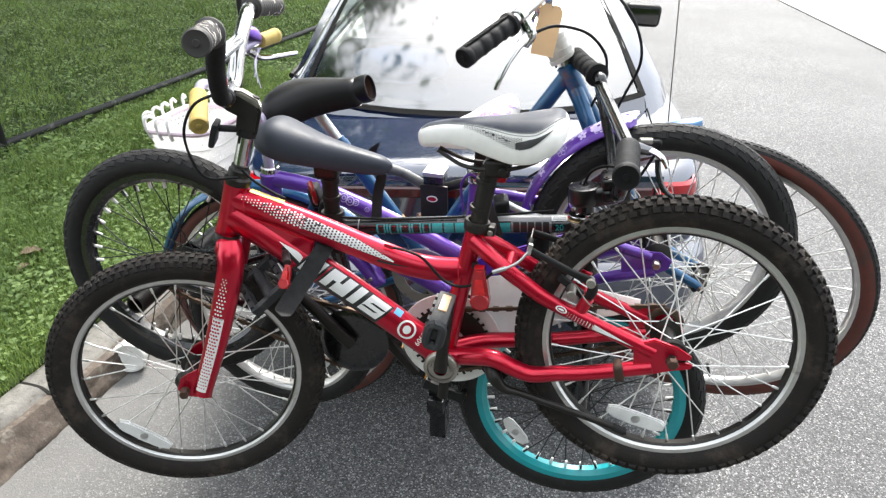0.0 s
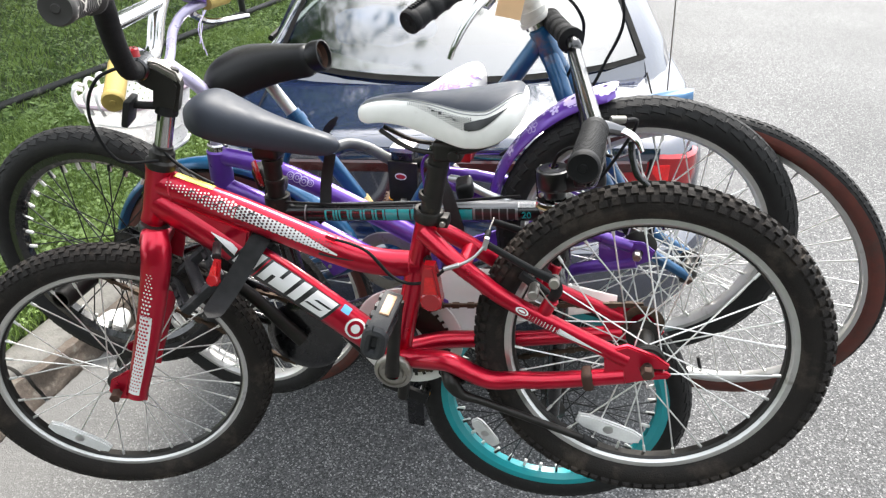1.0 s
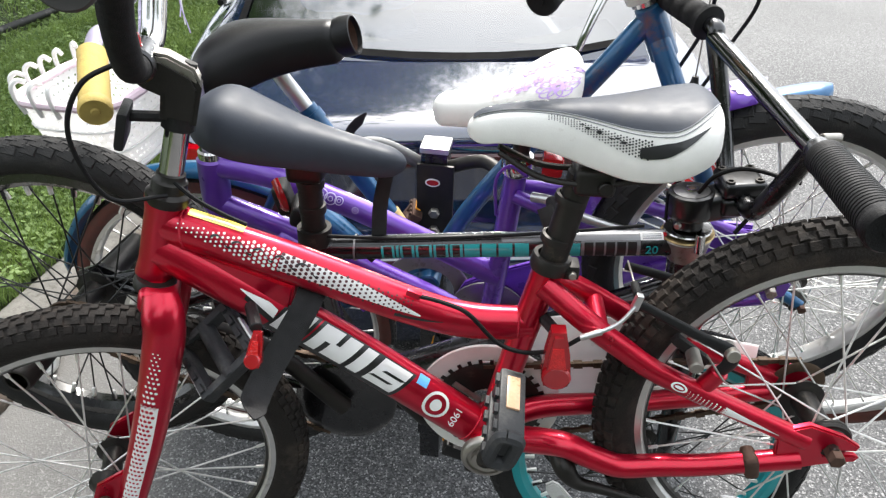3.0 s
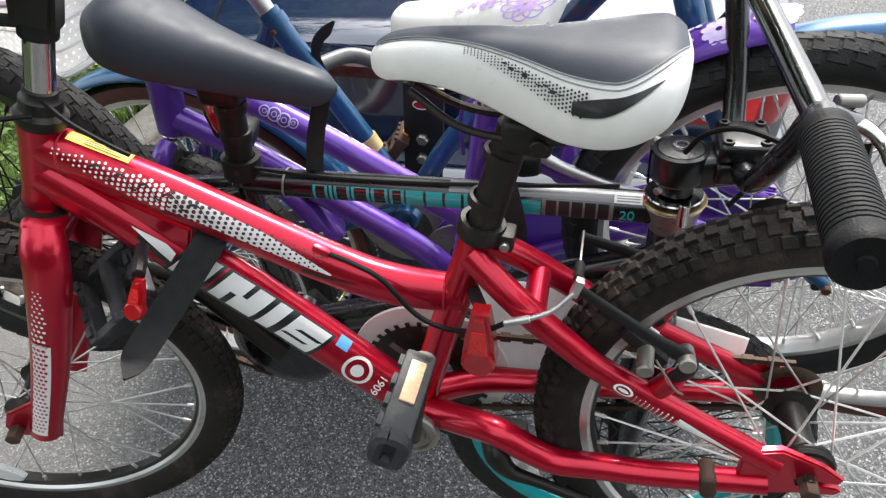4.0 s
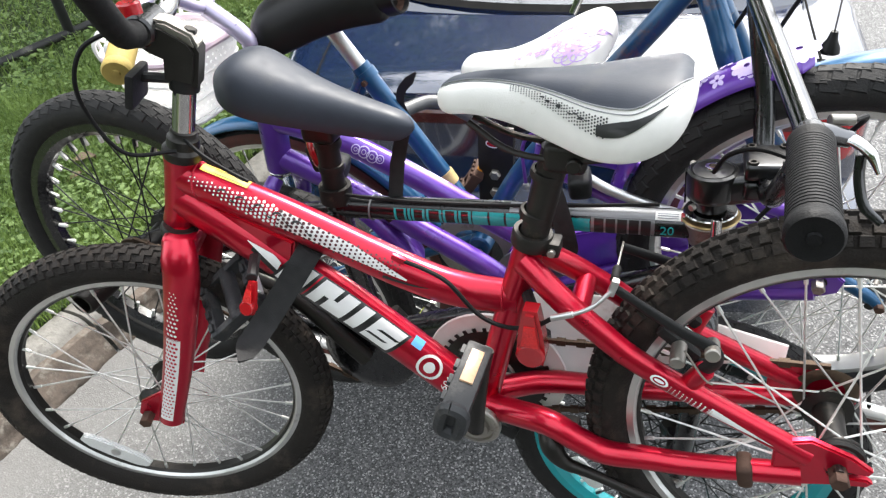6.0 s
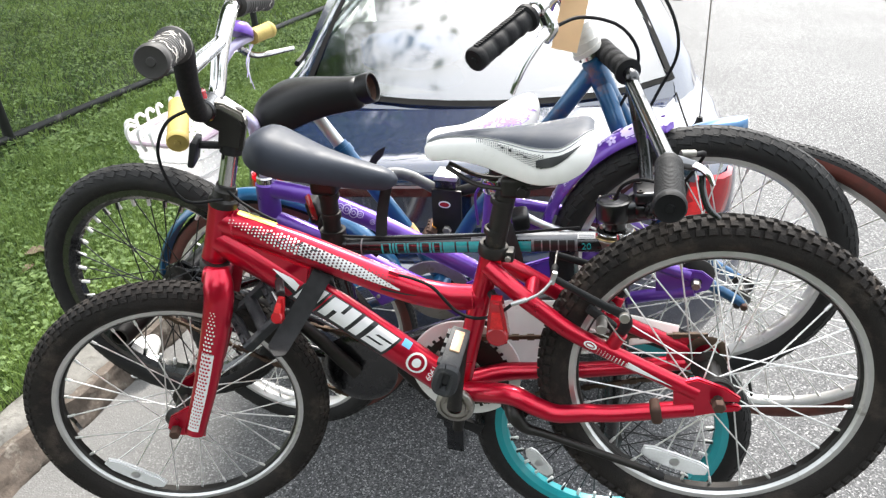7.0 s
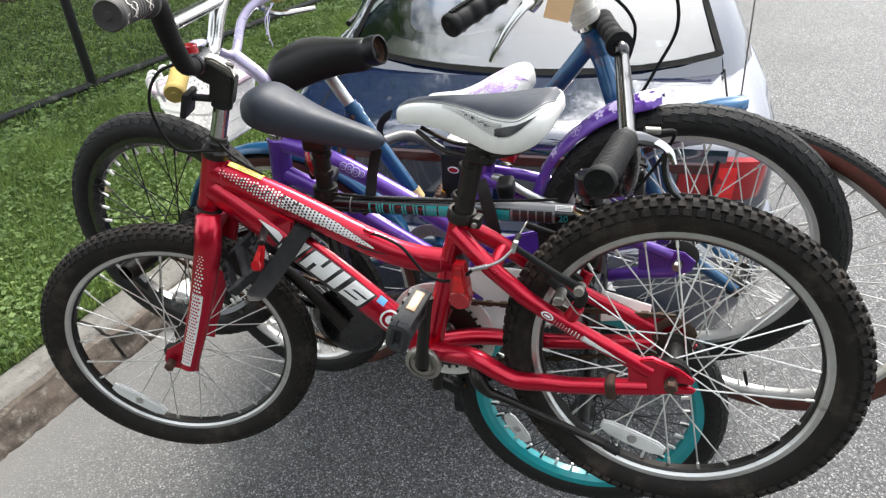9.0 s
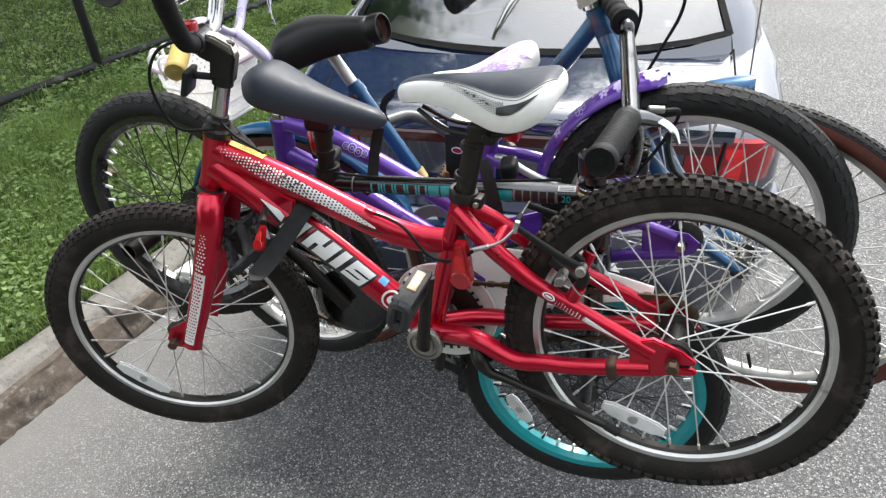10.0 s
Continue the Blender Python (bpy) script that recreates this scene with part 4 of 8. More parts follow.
def hedge(at, length, depth, height, count, seed):
    """A clipped hedge: leaves packed in an uneven block, with stems inside."""
    rng = np.random.default_rng(seed)
    h = root("hedge", at, "dense green hedge added out of view behind the camera to darken reflections", "hedge")
    bm = bmesh.new()
    rnd = random.Random(seed)
    for i in range(int(length / 0.5)):
        x = -length / 2 + 0.5 * i + rnd.uniform(-0.1, 0.1)
        tube([(x, 0, -0.05), (x + rnd.uniform(-0.2, 0.2), rnd.uniform(-0.2, 0.2), height * 0.85)], [0.04, 0.012], 6, 2, bm)
    part("stems", bm, BARK, h)
    p = rng.uniform(-1, 1, (count, 3)) * (length / 2, depth / 2, height / 2) + (0, 0, height / 2)
    p += rng.normal(0, 0.07, (count, 3))
    d1 = rng.normal(0, 1, (count, 3))
    d1 /= np.linalg.norm(d1, axis=1)[:, None]
    d2 = np.cross(d1, rng.normal(0, 1, (count, 3)))
    d2 /= np.linalg.norm(d2, axis=1)[:, None]
    s = rng.uniform(0.05, 0.09, count)[:, None]
    v = np.stack([p - d1 * s, p - d2 * s * 0.6, p + d1 * s, p + d2 * s * 0.6], 1)
    me = bpy.data.meshes.new("foliage")
    me.from_pydata(v.reshape(-1, 3).tolist(), [], (np.arange(count)[:, None] * 4 + np.arange(4)).tolist())
    link("foliage", me, LEAF, h, kind="stuff", smooth=False)


# unseen hedge behind the camera, added to darken reflections that face it
hedge(Matrix.Translation((0, -5.5, 0)), 16.0, 1.0, 2.6, 60000, 31)

# ---------------------------------------------------------------- the parked car
CAR = Matrix.Translation((0.06, 1.84, 0)) @ Matrix.Rotation(radians(-1.0), 4, "Z")      # local X to its right, Y forwards from its rear bumper
car = root("parked_car", CAR, "dark navy blue sedan car with glossy paint parked at the kerb", "car")


def loft(sections, mirror=True, close=False):
    """Joins sections of (x, y, z) points; mirrored across X = 0."""
    bm = bmesh.new()
    for sgn in ((1, -1) if mirror else (1,)):
        rows = [[bm.verts.new((sgn * x, y, z)) for x, y, z in s] for s in sections]
        for a, b in zip(rows, rows[1:]):
            for j in range(len(a) - 1):
                bm.faces.new((a[j], a[j + 1], b[j + 1], b[j]))
    bmesh.ops.remove_doubles(bm, verts=bm.verts[:], dist=0.0005)
    bmesh.ops.recalc_face_normals(bm, faces=bm.faces[:])
    return bm


def side_section(y, w, belt, low=0.2, tuck=0.05, top=None):
    """Half a body section at y: from the sill up the side to the belt and in across the top."""
    top = top if top is not None else belt + 0.015
    pts = [(w - tuck * 1.6, y, low), (w - tuck * 0.5, y, low + 0.12), (w, y, 0.45), (w - 0.002, y, 0.62), (w - 0.008, y, belt - 0.09), (w - 0.02, y, belt - 0.028), (w - 0.05, y, belt - 0.006), (w - 0.1, y, belt)]
    for k in (0.8, 0.5, 0.25, 0.0):
        pts.append(((w - 0.1) * k, y, belt + (top - belt) * (1 - k * k)))
    return pts


REAR = [(0.1, 0.66, 0.83), (0.13, 0.715, 0.85), (0.2, 0.75, 0.862), (0.35, 0.775, 0.882), (0.6, 0.795, 0.905), (0.9, 0.81, 0.915), (1.6, 0.82, 0.915), (2.4, 0.82, 0.91), (3.1, 0.82, 0.89), (3.8, 0.8, 0.83), (4.2, 0.74, 0.72), (4.35, 0.64, 0.6)]
body_sections = [[(x * 0.97, 0.09, min(z, 0.84)) for x, y, z in side_section(0.1, 0.65, 0.84)]]
body_sections += [side_section(y, w, b) for y, w, b in REAR]
body = part("body", loft(body_sections), CAR_PAINT, car)
part("rear_panel", loft([[(0.0, 0.088, 0.45), (0.3, 0.088, 0.45), (0.63, 0.1, 0.45)], [(0.0, 0.082, 0.6), (0.3, 0.085, 0.6), (0.64, 0.1, 0.6)], [(0.0, 0.08, 0.81), (0.3, 0.083, 0.81), (0.63, 0.098, 0.81)]]), CAR_PAINT, car)


def lid_section(y, w, z, crown, bow=0.02):
    return [(w * k, y + bow * k ** 3, z - crown * k ** 2) for k in (0.0, 0.2, 0.4, 0.6, 0.8, 0.93, 1.0)]


lid = part("boot_lid", loft([lid_section(0.06, 0.55, 0.6, 0.0), lid_section(0.055, 0.58, 0.74, 0.004), lid_section(0.046, 0.58, 0.82, 0.01), lid_section(0.042, 0.582, 0.85, 0.012), lid_section(0.05, 0.584, 0.878, 0.013), lid_section(0.075, 0.587, 0.894, 0.014, 0.025), lid_section(0.14, 0.592, 0.907, 0.015, 0.04), lid_section(0.24, 0.6, 0.92, 0.016, 0.08), lid_section(0.33, 0.61, 0.929, 0.016, 0.12), lid_section(0.4, 0.62, 0.935, 0.016, 0.15), lid_section(0.405, 0.62, 0.9, 0.016, 0.15)]), CAR_PAINT, car, "navy boot lid reflecting the sky")
part("lamp_strip", loft([lid_section(0.043, 0.55, 0.8, 0.004), lid_section(0.036, 0.55, 0.805, 0.004), lid_section(0.034, 0.55, 0.832, 0.005), lid_section(0.04, 0.55, 0.838, 0.005)]), mat("dark_red_strip", (0.05, 0.001, 0.002), 0.15, 0, 0.6), lid, "dark red reflective strip across the lid")
for sgn in (-1, 1):
    part("lid_gap", tube([(sgn * 0.594, 0.1, 0.88), (sgn * 0.602, 0.2, 0.894), (sgn * 0.615, 0.38, 0.91), (sgn * 0.632, 0.57, 0.925)], 0.003, 6, 5), GASKET, car, "black gap beside the boot lid")

# bumper with its rounded corners
bump = []
for z, out, wd in ((0.24, 0.03, 0.7), (0.3, -0.03, 0.745), (0.42, -0.075, 0.78), (0.54, -0.085, 0.79), (0.6, -0.07, 0.785), (0.625, -0.03, 0.765), (0.63, 0.09, 0.72)):
    row = []
    for k in range(9):
        a = k / 8
        if a < 0.62:
            row.append((wd * a / 0.62 * 0.72, out + 0.02 * (a / 0.62) ** 2, z))
        else:
            th = (a - 0.62) / 0.38 * math.pi / 2
            row.append((wd * 0.72 + wd * 0.28 * math.sin(th), out + 0.02 + (1 - math.cos(th)) * 0.3, z))
    bump.append(row)
part("bumper", loft(bump), CAR_PAINT, car, "navy bumper with rounded corners")

# tail lamps wrapping round the corners
for sgn in (1, -1):
    rows = []
    for z, k in ((0.712, -0.5), (0.722, 0.7), (0.775, 1.25), (0.815, 1.1), (0.838, 0.8), (0.846, -0.5)):
        row = []
        for x, y in ((0.465, 0.074), (0.52, 0.074), (0.57, 0.076), (0.62, 0.082), (0.66, 0.095), (0.69, 0.125), (0.706, 0.17), (0.712, 0.22)):
            t = min(1.0, max(0.0, (x - 0.56) / 0.18))
            row.append((sgn * (x + 0.012 * k * t), y - 0.012 * k * (1 - 0.6 * t) - 0.004, z - 0.012 * t))
        rows.append(row)
    lamp = part("tail_lamp", loft(rows, mirror=False), LAMP_RED, car, "red tail lamp lens")
    # the lens's lit part, put in as a block of brighter red
    part("lamp_lit_patch", box(bmesh.new(), (0.05, 0.006, 0.1), Matrix.Translation((sgn * 0.592, 0.0635, 0.768)) @ Matrix.Rotation(radians(sgn * 6), 4, "Z"), 0.0025), LAMP_BRIGHT, lamp, "brighter red patch for the lit part of the lens")
    part("lamp_divider", tube([(sgn * 0.55, 0.06, 0.71), (sgn * 0.556, 0.055, 0.775), (sgn * 0.562, 0.06, 0.838)], 0.005, 6, 3), CAR_TRIM, lamp)



# greenhouse: pillars, roof, glass
BASE_Y, BASE_Z, TOP_Y, TOP_Z = 0.415, 0.94, 1.17, 1.30
BW, TW = 0.615, 0.485


def bow(a, k):
    """How far the glass wraps forwards at a of its half width, k of its height."""
    return (0.15 - 0.07 * k) * (0.55 * a * a + 0.45 * a ** 4)


rw = []
for k in (0, 0.33, 0.66, 1.0):
    row = []
    for j in range(9):
        a = -1 + j / 4
        w = BW + (TW - BW) * k
        row.append((a * w, BASE_Y + (TOP_Y - BASE_Y) * k + bow(a, k), BASE_Z + (TOP_Z - BASE_Z) * k + 0.018 * math.sin(k * math.pi) + 0.03 * a * a * (1 - k)))
    rw.append(row)
gl = part("rear_window", loft(rw, mirror=False), GLASS, car, "tinted rear window reflecting sky and tree")
gl.visible_shadow = False
# painted cowl between the boot lid and the glass
cowl = []
for up in (0.0, 0.5, 1.0):
    row = []
    for j in range(17):
        a = -1 + j / 8
        row.append((a * (0.625 - 0.008 * up), BASE_Y - 0.03 + 0.03 * up + bow(a, 0), 0.922 - 0.012 * a * a + up * (0.016 + 0.04 * a * a)))
    cowl.append(row)
part("window_cowl", loft(cowl, mirror=False), CAR_PAINT, car)
# black ceramic border of the glass
for k0, k1 in ((-0.012, 0.018), (0.94, 1.02)):
    rows = []
    for k in (k0, k1):
        rows.append([((-1 + j / 5) * (BW + (TW - BW) * k), BASE_Y + (TOP_Y - BASE_Y) * k + bow(-1 + j / 5, k) - 0.004, BASE_Z + (TOP_Z - BASE_Z) * k + 0.018 * math.sin(max(k, 0) * math.pi) + 0.03 * (-1 + j / 5) ** 2 * (1 - k) + 0.006) for j in range(11)])
    part("window_border", loft(rows, mirror=False), GASKET, gl)
for sgn in (-1, 1):
    rows = []
    for k in (0, 0.25, 0.5, 0.75, 1.0):
        w = BW + (TW - BW) * k
        y, z = BASE_Y + (TOP_Y - BASE_Y) * k, BASE_Z + (TOP_Z - BASE_Z) * k + 0.018 * math.sin(k * math.pi)
        rows.append([(sgn * w * 0.978, y + bow(0.978, k) - 0.003, z + 0.034 * (1 - k) - 0.002), (sgn * w * 1.015, y + bow(1.0, k) + 0.004, z + 0.034 * (1 - k) - 0.004)])
    part("window_border", loft(rows, mirror=False), GASKET, gl)
    # the pillar's skin from the glass out to the side
    rows = []
    for k in (-0.03, 0.1, 0.3, 0.5, 0.75, 1.0):
        w = BW + (TW - BW) * k
        y, z = BASE_Y + (TOP_Y - BASE_Y) * k, BASE_Z + (TOP_Z - BASE_Z) * k + 0.018 * math.sin(max(k, 0) * math.pi)
        ow = (0.755 if sgn > 0 else 0.7) - 0.17 * max(k, 0)
        y += bow(1.0, max(k, 0)) - 0.05
        z += 0.03 * (1 - max(k, 0))
        rows.append([(sgn * w * 1.02, y + 0.052, z - 0.014), (sgn * (w * 0.6 + ow * 0.4), y + 0.09, z - 0.012), (sgn * (w * 0.2 + ow * 0.8), y + 0.16, z - 0.02), (sgn * ow, y + 0.26, z - 0.035), (sgn * (ow + 0.004), y + 0.46, z - 0.04)])
    base = [(sgn * x, BASE_Y + 0.1 + dy, z) for x, dy, z in ((0.625, 0.05, 0.945), (0.665, 0.09, 0.936), (0.71, 0.15, 0.925), (0.755, 0.26, 0.905), (0.79, 0.46, 0.88))]
    skirt = [(x + sgn * 0.006, y - 0.045, 0.882) for x, y, z in base]
    part("pillar", loft([skirt, base] + rows[1:], mirror=False), CAR_PAINT, car)
    # side windows: glass with a dark frame
    rows = []
    for k, z in ((0, 0.925), (0.5, 1.11), (1.0, 1.275)):
        rows.append([(sgn * (0.755 - 0.17 * k), 1.02 + 0.38 * k, z), (sgn * (0.755 - 0.17 * k), 2.0, z), (sgn * (0.755 - 0.17 * k), 3.2 - 0.75 * k, z)])
    sw = part("side_window", loft(rows, mirror=False), GLASS, car)
    sw.visible_shadow = False
    part("window_seal", tube([(sgn * 0.76, 0.98, 0.93), (sgn * 0.76, 2.0, 0.928), (sgn * 0.76, 3.2, 0.91)], 0.012, 6, 4), CAR_TRIM, car)
    # door mirror
    if sgn < 0:
        continue
    mir = part("door_mirror", box(bmesh.new(), (0.19, 0.09, 0.115), Matrix.Translation((sgn * 0.895, 1.95, 1.005)) @ Matrix.Rotation(radians(4), 4, "Y"), 0.034, 4), CAR_TRIM, car, "black door mirror housing")
    part("mirror_glass", box(bmesh.new(), (0.15, 0.004, 0.078), Matrix.Translation((sgn * 0.897, 1.9035, 1.005)) @ Matrix.Rotation(radians(4), 4, "Y"), 0.0018, 2), DARK_CHROME, mir)
    part("mirror_arm", tube([(sgn * 0.72, 1.97, 0.95), (sgn * 0.83, 1.96, 0.98)], 0.024, 8), CAR_TRIM, mir)
roof = []
for y, w, z in ((1.15, 0.5, 1.298), (1.4, 0.55, 1.33), (1.8, 0.57, 1.35), (2.2, 0.56, 1.335), (2.45, 0.53, 1.3)):
    roof.append([(w * k, y, z + 0.03 * (1 - k * k)) for k in (0, 0.3, 0.6, 0.85, 1.0, 1.04)])
part("roof", loft(roof), CAR_PAINT, car)
ws = []
for k in (0, 0.5, 1.0):
    ws.append([((-1 + j / 3) * (0.53 + 0.14 * k), 2.45 + 0.75 * k, 1.3 - 0.39 * k) for j in range(7)])
wsn = part("windscreen", loft(ws, mirror=False), GLASS, car)
wsn.visible_shadow = False
# inside: parcel shelf, rear bench, front seats
part("parcel_shelf", box(bmesh.new(), (1.1, 0.5, 0.03), Matrix.Translation((0, 0.86, 0.905)), 0.01), CAR_CLOTH, car)
part("rear_seat", box(bmesh.new(), (1.2, 0.18, 0.55), Matrix.Translation((0, 1.22, 0.75)), 0.06, 3), CAR_CLOTH, car)
for sgn in (-1, 1):
    part("front_seat", box(bmesh.new(), (0.48, 0.16, 0.62), Matrix.Translation((sgn * 0.36, 2.05, 0.85)), 0.06, 3), CAR_CLOTH, car)
    part("head_rest", box(bmesh.new(), (0.26, 0.1, 0.16), Matrix.Translation((sgn * 0.36, 2.08, 1.19)), 0.04, 3), CAR_CLOTH, car)
    for y in (0.85, 3.55):
        tyre = part("wheel", lathe([(0.12, -0.09), (0.29, -0.1), (0.31, -0.08), (0.315, 0), (0.31, 0.08), (0.29, 0.1), (0.12, 0.09)], 36, Matrix.Translation((sgn * 0.71, y, 0.315)) @ Matrix.Rotation(radians(90), 4, "Z"), closed=True), RUBBER, car)
        part("rim", lathe([(0, -0.07), (0.06, -0.085), (0.19, -0.07), (0.2, -0.09), (0.2, 0.09), (0.19, 0.07), (0, 0.07)], 30, Matrix.Translation((sgn * 0.71, y, 0.315)) @ Matrix.Rotation(radians(90), 4, "Z")), ALU, tyre)
bm = bmesh.new()
bmesh.ops.create_icosphere(bm, subdivisions=4, radius=1.0, matrix=Matrix.Diagonal((0.2, 0.13, 0.07, 1)))
for v in bm.verts:
    v.co *= 1 + 0.25 * noise.noise(v.co * 14)
jacket = part("folded_jacket", bm, BLUE_CLOTH, m=CAR @ Matrix.Translation((-0.3, 0.95, 0.985)))
tagged(jacket, "crumpled blue cloth lying on the car's rear shelf", "jacket")
# aerial on the wing
ant = part("aerial_base", lathe([(0, 0), (0.024, 0), (0.022, 0.012), (0.012, 0.03), (0.008, 0.05), (0, 0.052)], 16, Matrix.Translation((0.634, 0.28, 0.892)) @ Matrix.Rotation(radians(90), 4, "X")), CAR_TRIM, car)
part("aerial", rod(V(0.634, 0.28, 0.935), V(0.577, 0.245, 1.7), 0.0022, 6), STEEL, ant, "thin steel aerial whip")


# ---------------------------------------------------------------- bike rack on the car
rack = root("bike_rack", Matrix.Translation((0, 1.383, 0)) @ Matrix.Rotation(radians(-13), 4, "Z"), "black steel hitch bike rack with a square mast", "bike rack")
RX, RD = -0.065, 0.16
mast = part("mast", box(bmesh.new(), (0.05, 0.05, 0.86), Matrix.Translation((RX, RD, 0.59)), 0.004), BLACK, rack)
part("mast_cap", box(bmesh.new(), (0.054, 0.054, 0.012), Matrix.Translation((RX, RD, 1.024)), 0.003), ALU, mast, "pale metal mast cap")
part("hinge_plate", box(bmesh.new(), (0.07, 0.008, 0.2), Matrix.Translation((RX + 0.004, RD - 0.031, 0.9)), 0.003), BLACK_METAL, mast)
for z in (0.86, 0.9):
    part("bolt", lathe([(0, 0), (0.011, 0), (0.011, -0.006), (0.008, -0.009), (0, -0.009)], 6, Matrix.Translation((RX + 0.004, RD - 0.035, z))), STEEL, mast)
part("badge", lathe([(0, -0.001), (0.014, -0.001), (0.014, 0), (0, 0)], 24, Matrix.Translation((RX, RD - 0.036, 0.965)) @ Matrix.Diagonal((1, 1, 0.6, 1))), WHITE_INK, mast, "oval red and white badge")
part("badge_field", lathe([(0, -0.0016), (0.0115, -0.0016), (0.0115, -0.001), (0, -0.001)], 24, Matrix.Translation((RX, RD - 0.036, 0.965)) @ Matrix.Diagonal((1, 1, 0.5, 1))), RED_GLOSS, mast)
part("hitch_bar", box(bmesh.new(), (0.05, 0.5, 0.05), Matrix.Translation((RX, RD + 0.2, 0.3)), 0.004), BLACK, rack)
for sx, pts in ((-1, [(RX - 0.02, RD - 0.01, 0.985), (RX - 0.08, RD - 0.02, 1.02), (RX - 0.12, RD - 0.04, 1.035), (RX - 0.15, RD - 0.1, 1.04)]), (1, [(RX + 0.02, RD - 0.01, 0.985), (RX + 0.09, RD - 0.02, 1.01), (RX + 0.14, RD - 0.06, 1.0)])):
    part("arm", tube(pts, 0.0125, 12, 8), DULL_GREY if sx < 0 else BLACK_METAL, rack)

RK_IN = (Matrix.Translation((0, 1.383, 0)) @ Matrix.Rotation(radians(-13), 4, "Z")).inverted()
cradle = part("cradle", box(bmesh.new(), (0.034, 0.05, 0.034), RK_IN @ Matrix.Translation((-0.235, 1.25, 1.075)) @ Matrix.Rotation(radians(15), 4, "Y"), 0.01, 3), PLASTIC, rack, "black rubber-lined tube cradle")
part("cradle_strap", tube([RK_IN @ V(-0.27, 1.25, 1.125), RK_IN @ V(-0.262, 1.236, 1.112), RK_IN @ V(-0.258, 1.235, 1.092), RK_IN @ V(-0.264, 1.25, 1.075)], 0.007, 8, 5, flat=0.4), RED_GLOSS, cradle, "short red strap")
part("cradle_jaw", box(bmesh.new(), (0.022, 0.04, 0.045), RK_IN @ Matrix.Translation((-0.262, 1.262, 1.092)) @ Matrix.Rotation(radians(-12), 4, "Y"), 0.008, 3), RUBBER, cradle)
part("cradle", box(bmesh.new(), (0.03, 0.045, 0.03), RK_IN @ Matrix.Translation((0.115, 1.19, 1.105)) @ Matrix.Rotation(radians(-10), 4, "Y"), 0.01, 3), PLASTIC, rack, "black rubber-lined tube cradle")

# ---------------------------------------------------------------- the red bicycle
R_M = pose(0.004, 0.934, 0.004, -4.57, 0, -9.0)
red = root("red_bicycle", R_M, "metallic red kids' bicycle with white decals hung on the rack", "bicycle")
HB, HT = V(-0.408, -0.01, 1.1), V(-0.376, -0.01, 1.204)
AX, BB = V(0.38, -0.004, 0.965), V(-0.007, 0, 0.881)
SEAT = V(0.045, 0, 1.14)


def steer_frame(lo, hi, facing, turn):
    """Axes at the lower end of a head tube: X ahead of the bike, Z up the steerer, turned by so many degrees round it."""
    s = (hi - lo).normalized()
    f = V(s.z, 0, -s.x) * facing
    return Matrix.Translation(lo) @ Matrix((tuple(f), tuple(s.cross(f)), tuple(s))).transposed().to_4x4() @ Matrix.Rotation(radians(turn), 4, "Z")


# the front end is turned towards the bike's left: its Y points out of that side
r_left = (R_M.to_3x3().inverted() @ V(math.sin(radians(10.0)) * math.cos(radians(3.3)), -math.cos(radians(10.0)) * math.cos(radians(3.3)), math.sin(radians(3.3)))).normalized()
r_up = (HT - HB).normalized()
r_up = (r_up - r_left * r_up.dot(r_left)).normalized()
RS = Matrix.Translation((-0.402, -0.019, 1.1)) @ Matrix((tuple(r_left.cross(r_up)), tuple(r_left), tuple(r_up))).transposed().to_4x4()
part("head_tube", lathe([(0.014, 0), (0.021, 0), (0.0215, 0.004), (0.0195, 0.02), (0.0195, 0.09), (0.0215, 0.106), (0.021, 0.11), (0.014, 0.11)], 24, along(HB, HT)), RED, red)
tt = Tube([(-0.39, -0.009, 1.172), (-0.255, -0.003, 1.127), (-0.11, 0, 1.075), (-0.04, 0, 1.06), (0.035, 0, 1.063)], [0.0235, 0.0245, 0.0235, 0.0225, 0.0205], 8, flat=0.86)
top_tube = part("top_tube", tt.mesh(20), RED, red)
dt = Tube([(-0.394, -0.009, 1.137), (-0.2, 0, 1.013), BB], [0.0255, 0.0285, 0.0265], 8, flat=0.85)
down_tube = part("down_tube", dt.mesh(20), RED, red)
part("gusset", plate([(-0.385, 1.15), (-0.24, 1.1), (-0.25, 1.062), (-0.39, 1.12)], 0.036, bevel=0.003), RED, red)
part("seat_tube", Tube([BB, (0.02, 0, 1.025), SEAT], [0.017, 0.0165, 0.0175]).mesh(18), RED, red)
part("bottom_bracket", rod(V(BB.x, -0.036, BB.z), V(BB.x, 0.036, BB.z), 0.0235, 24), RED, red)
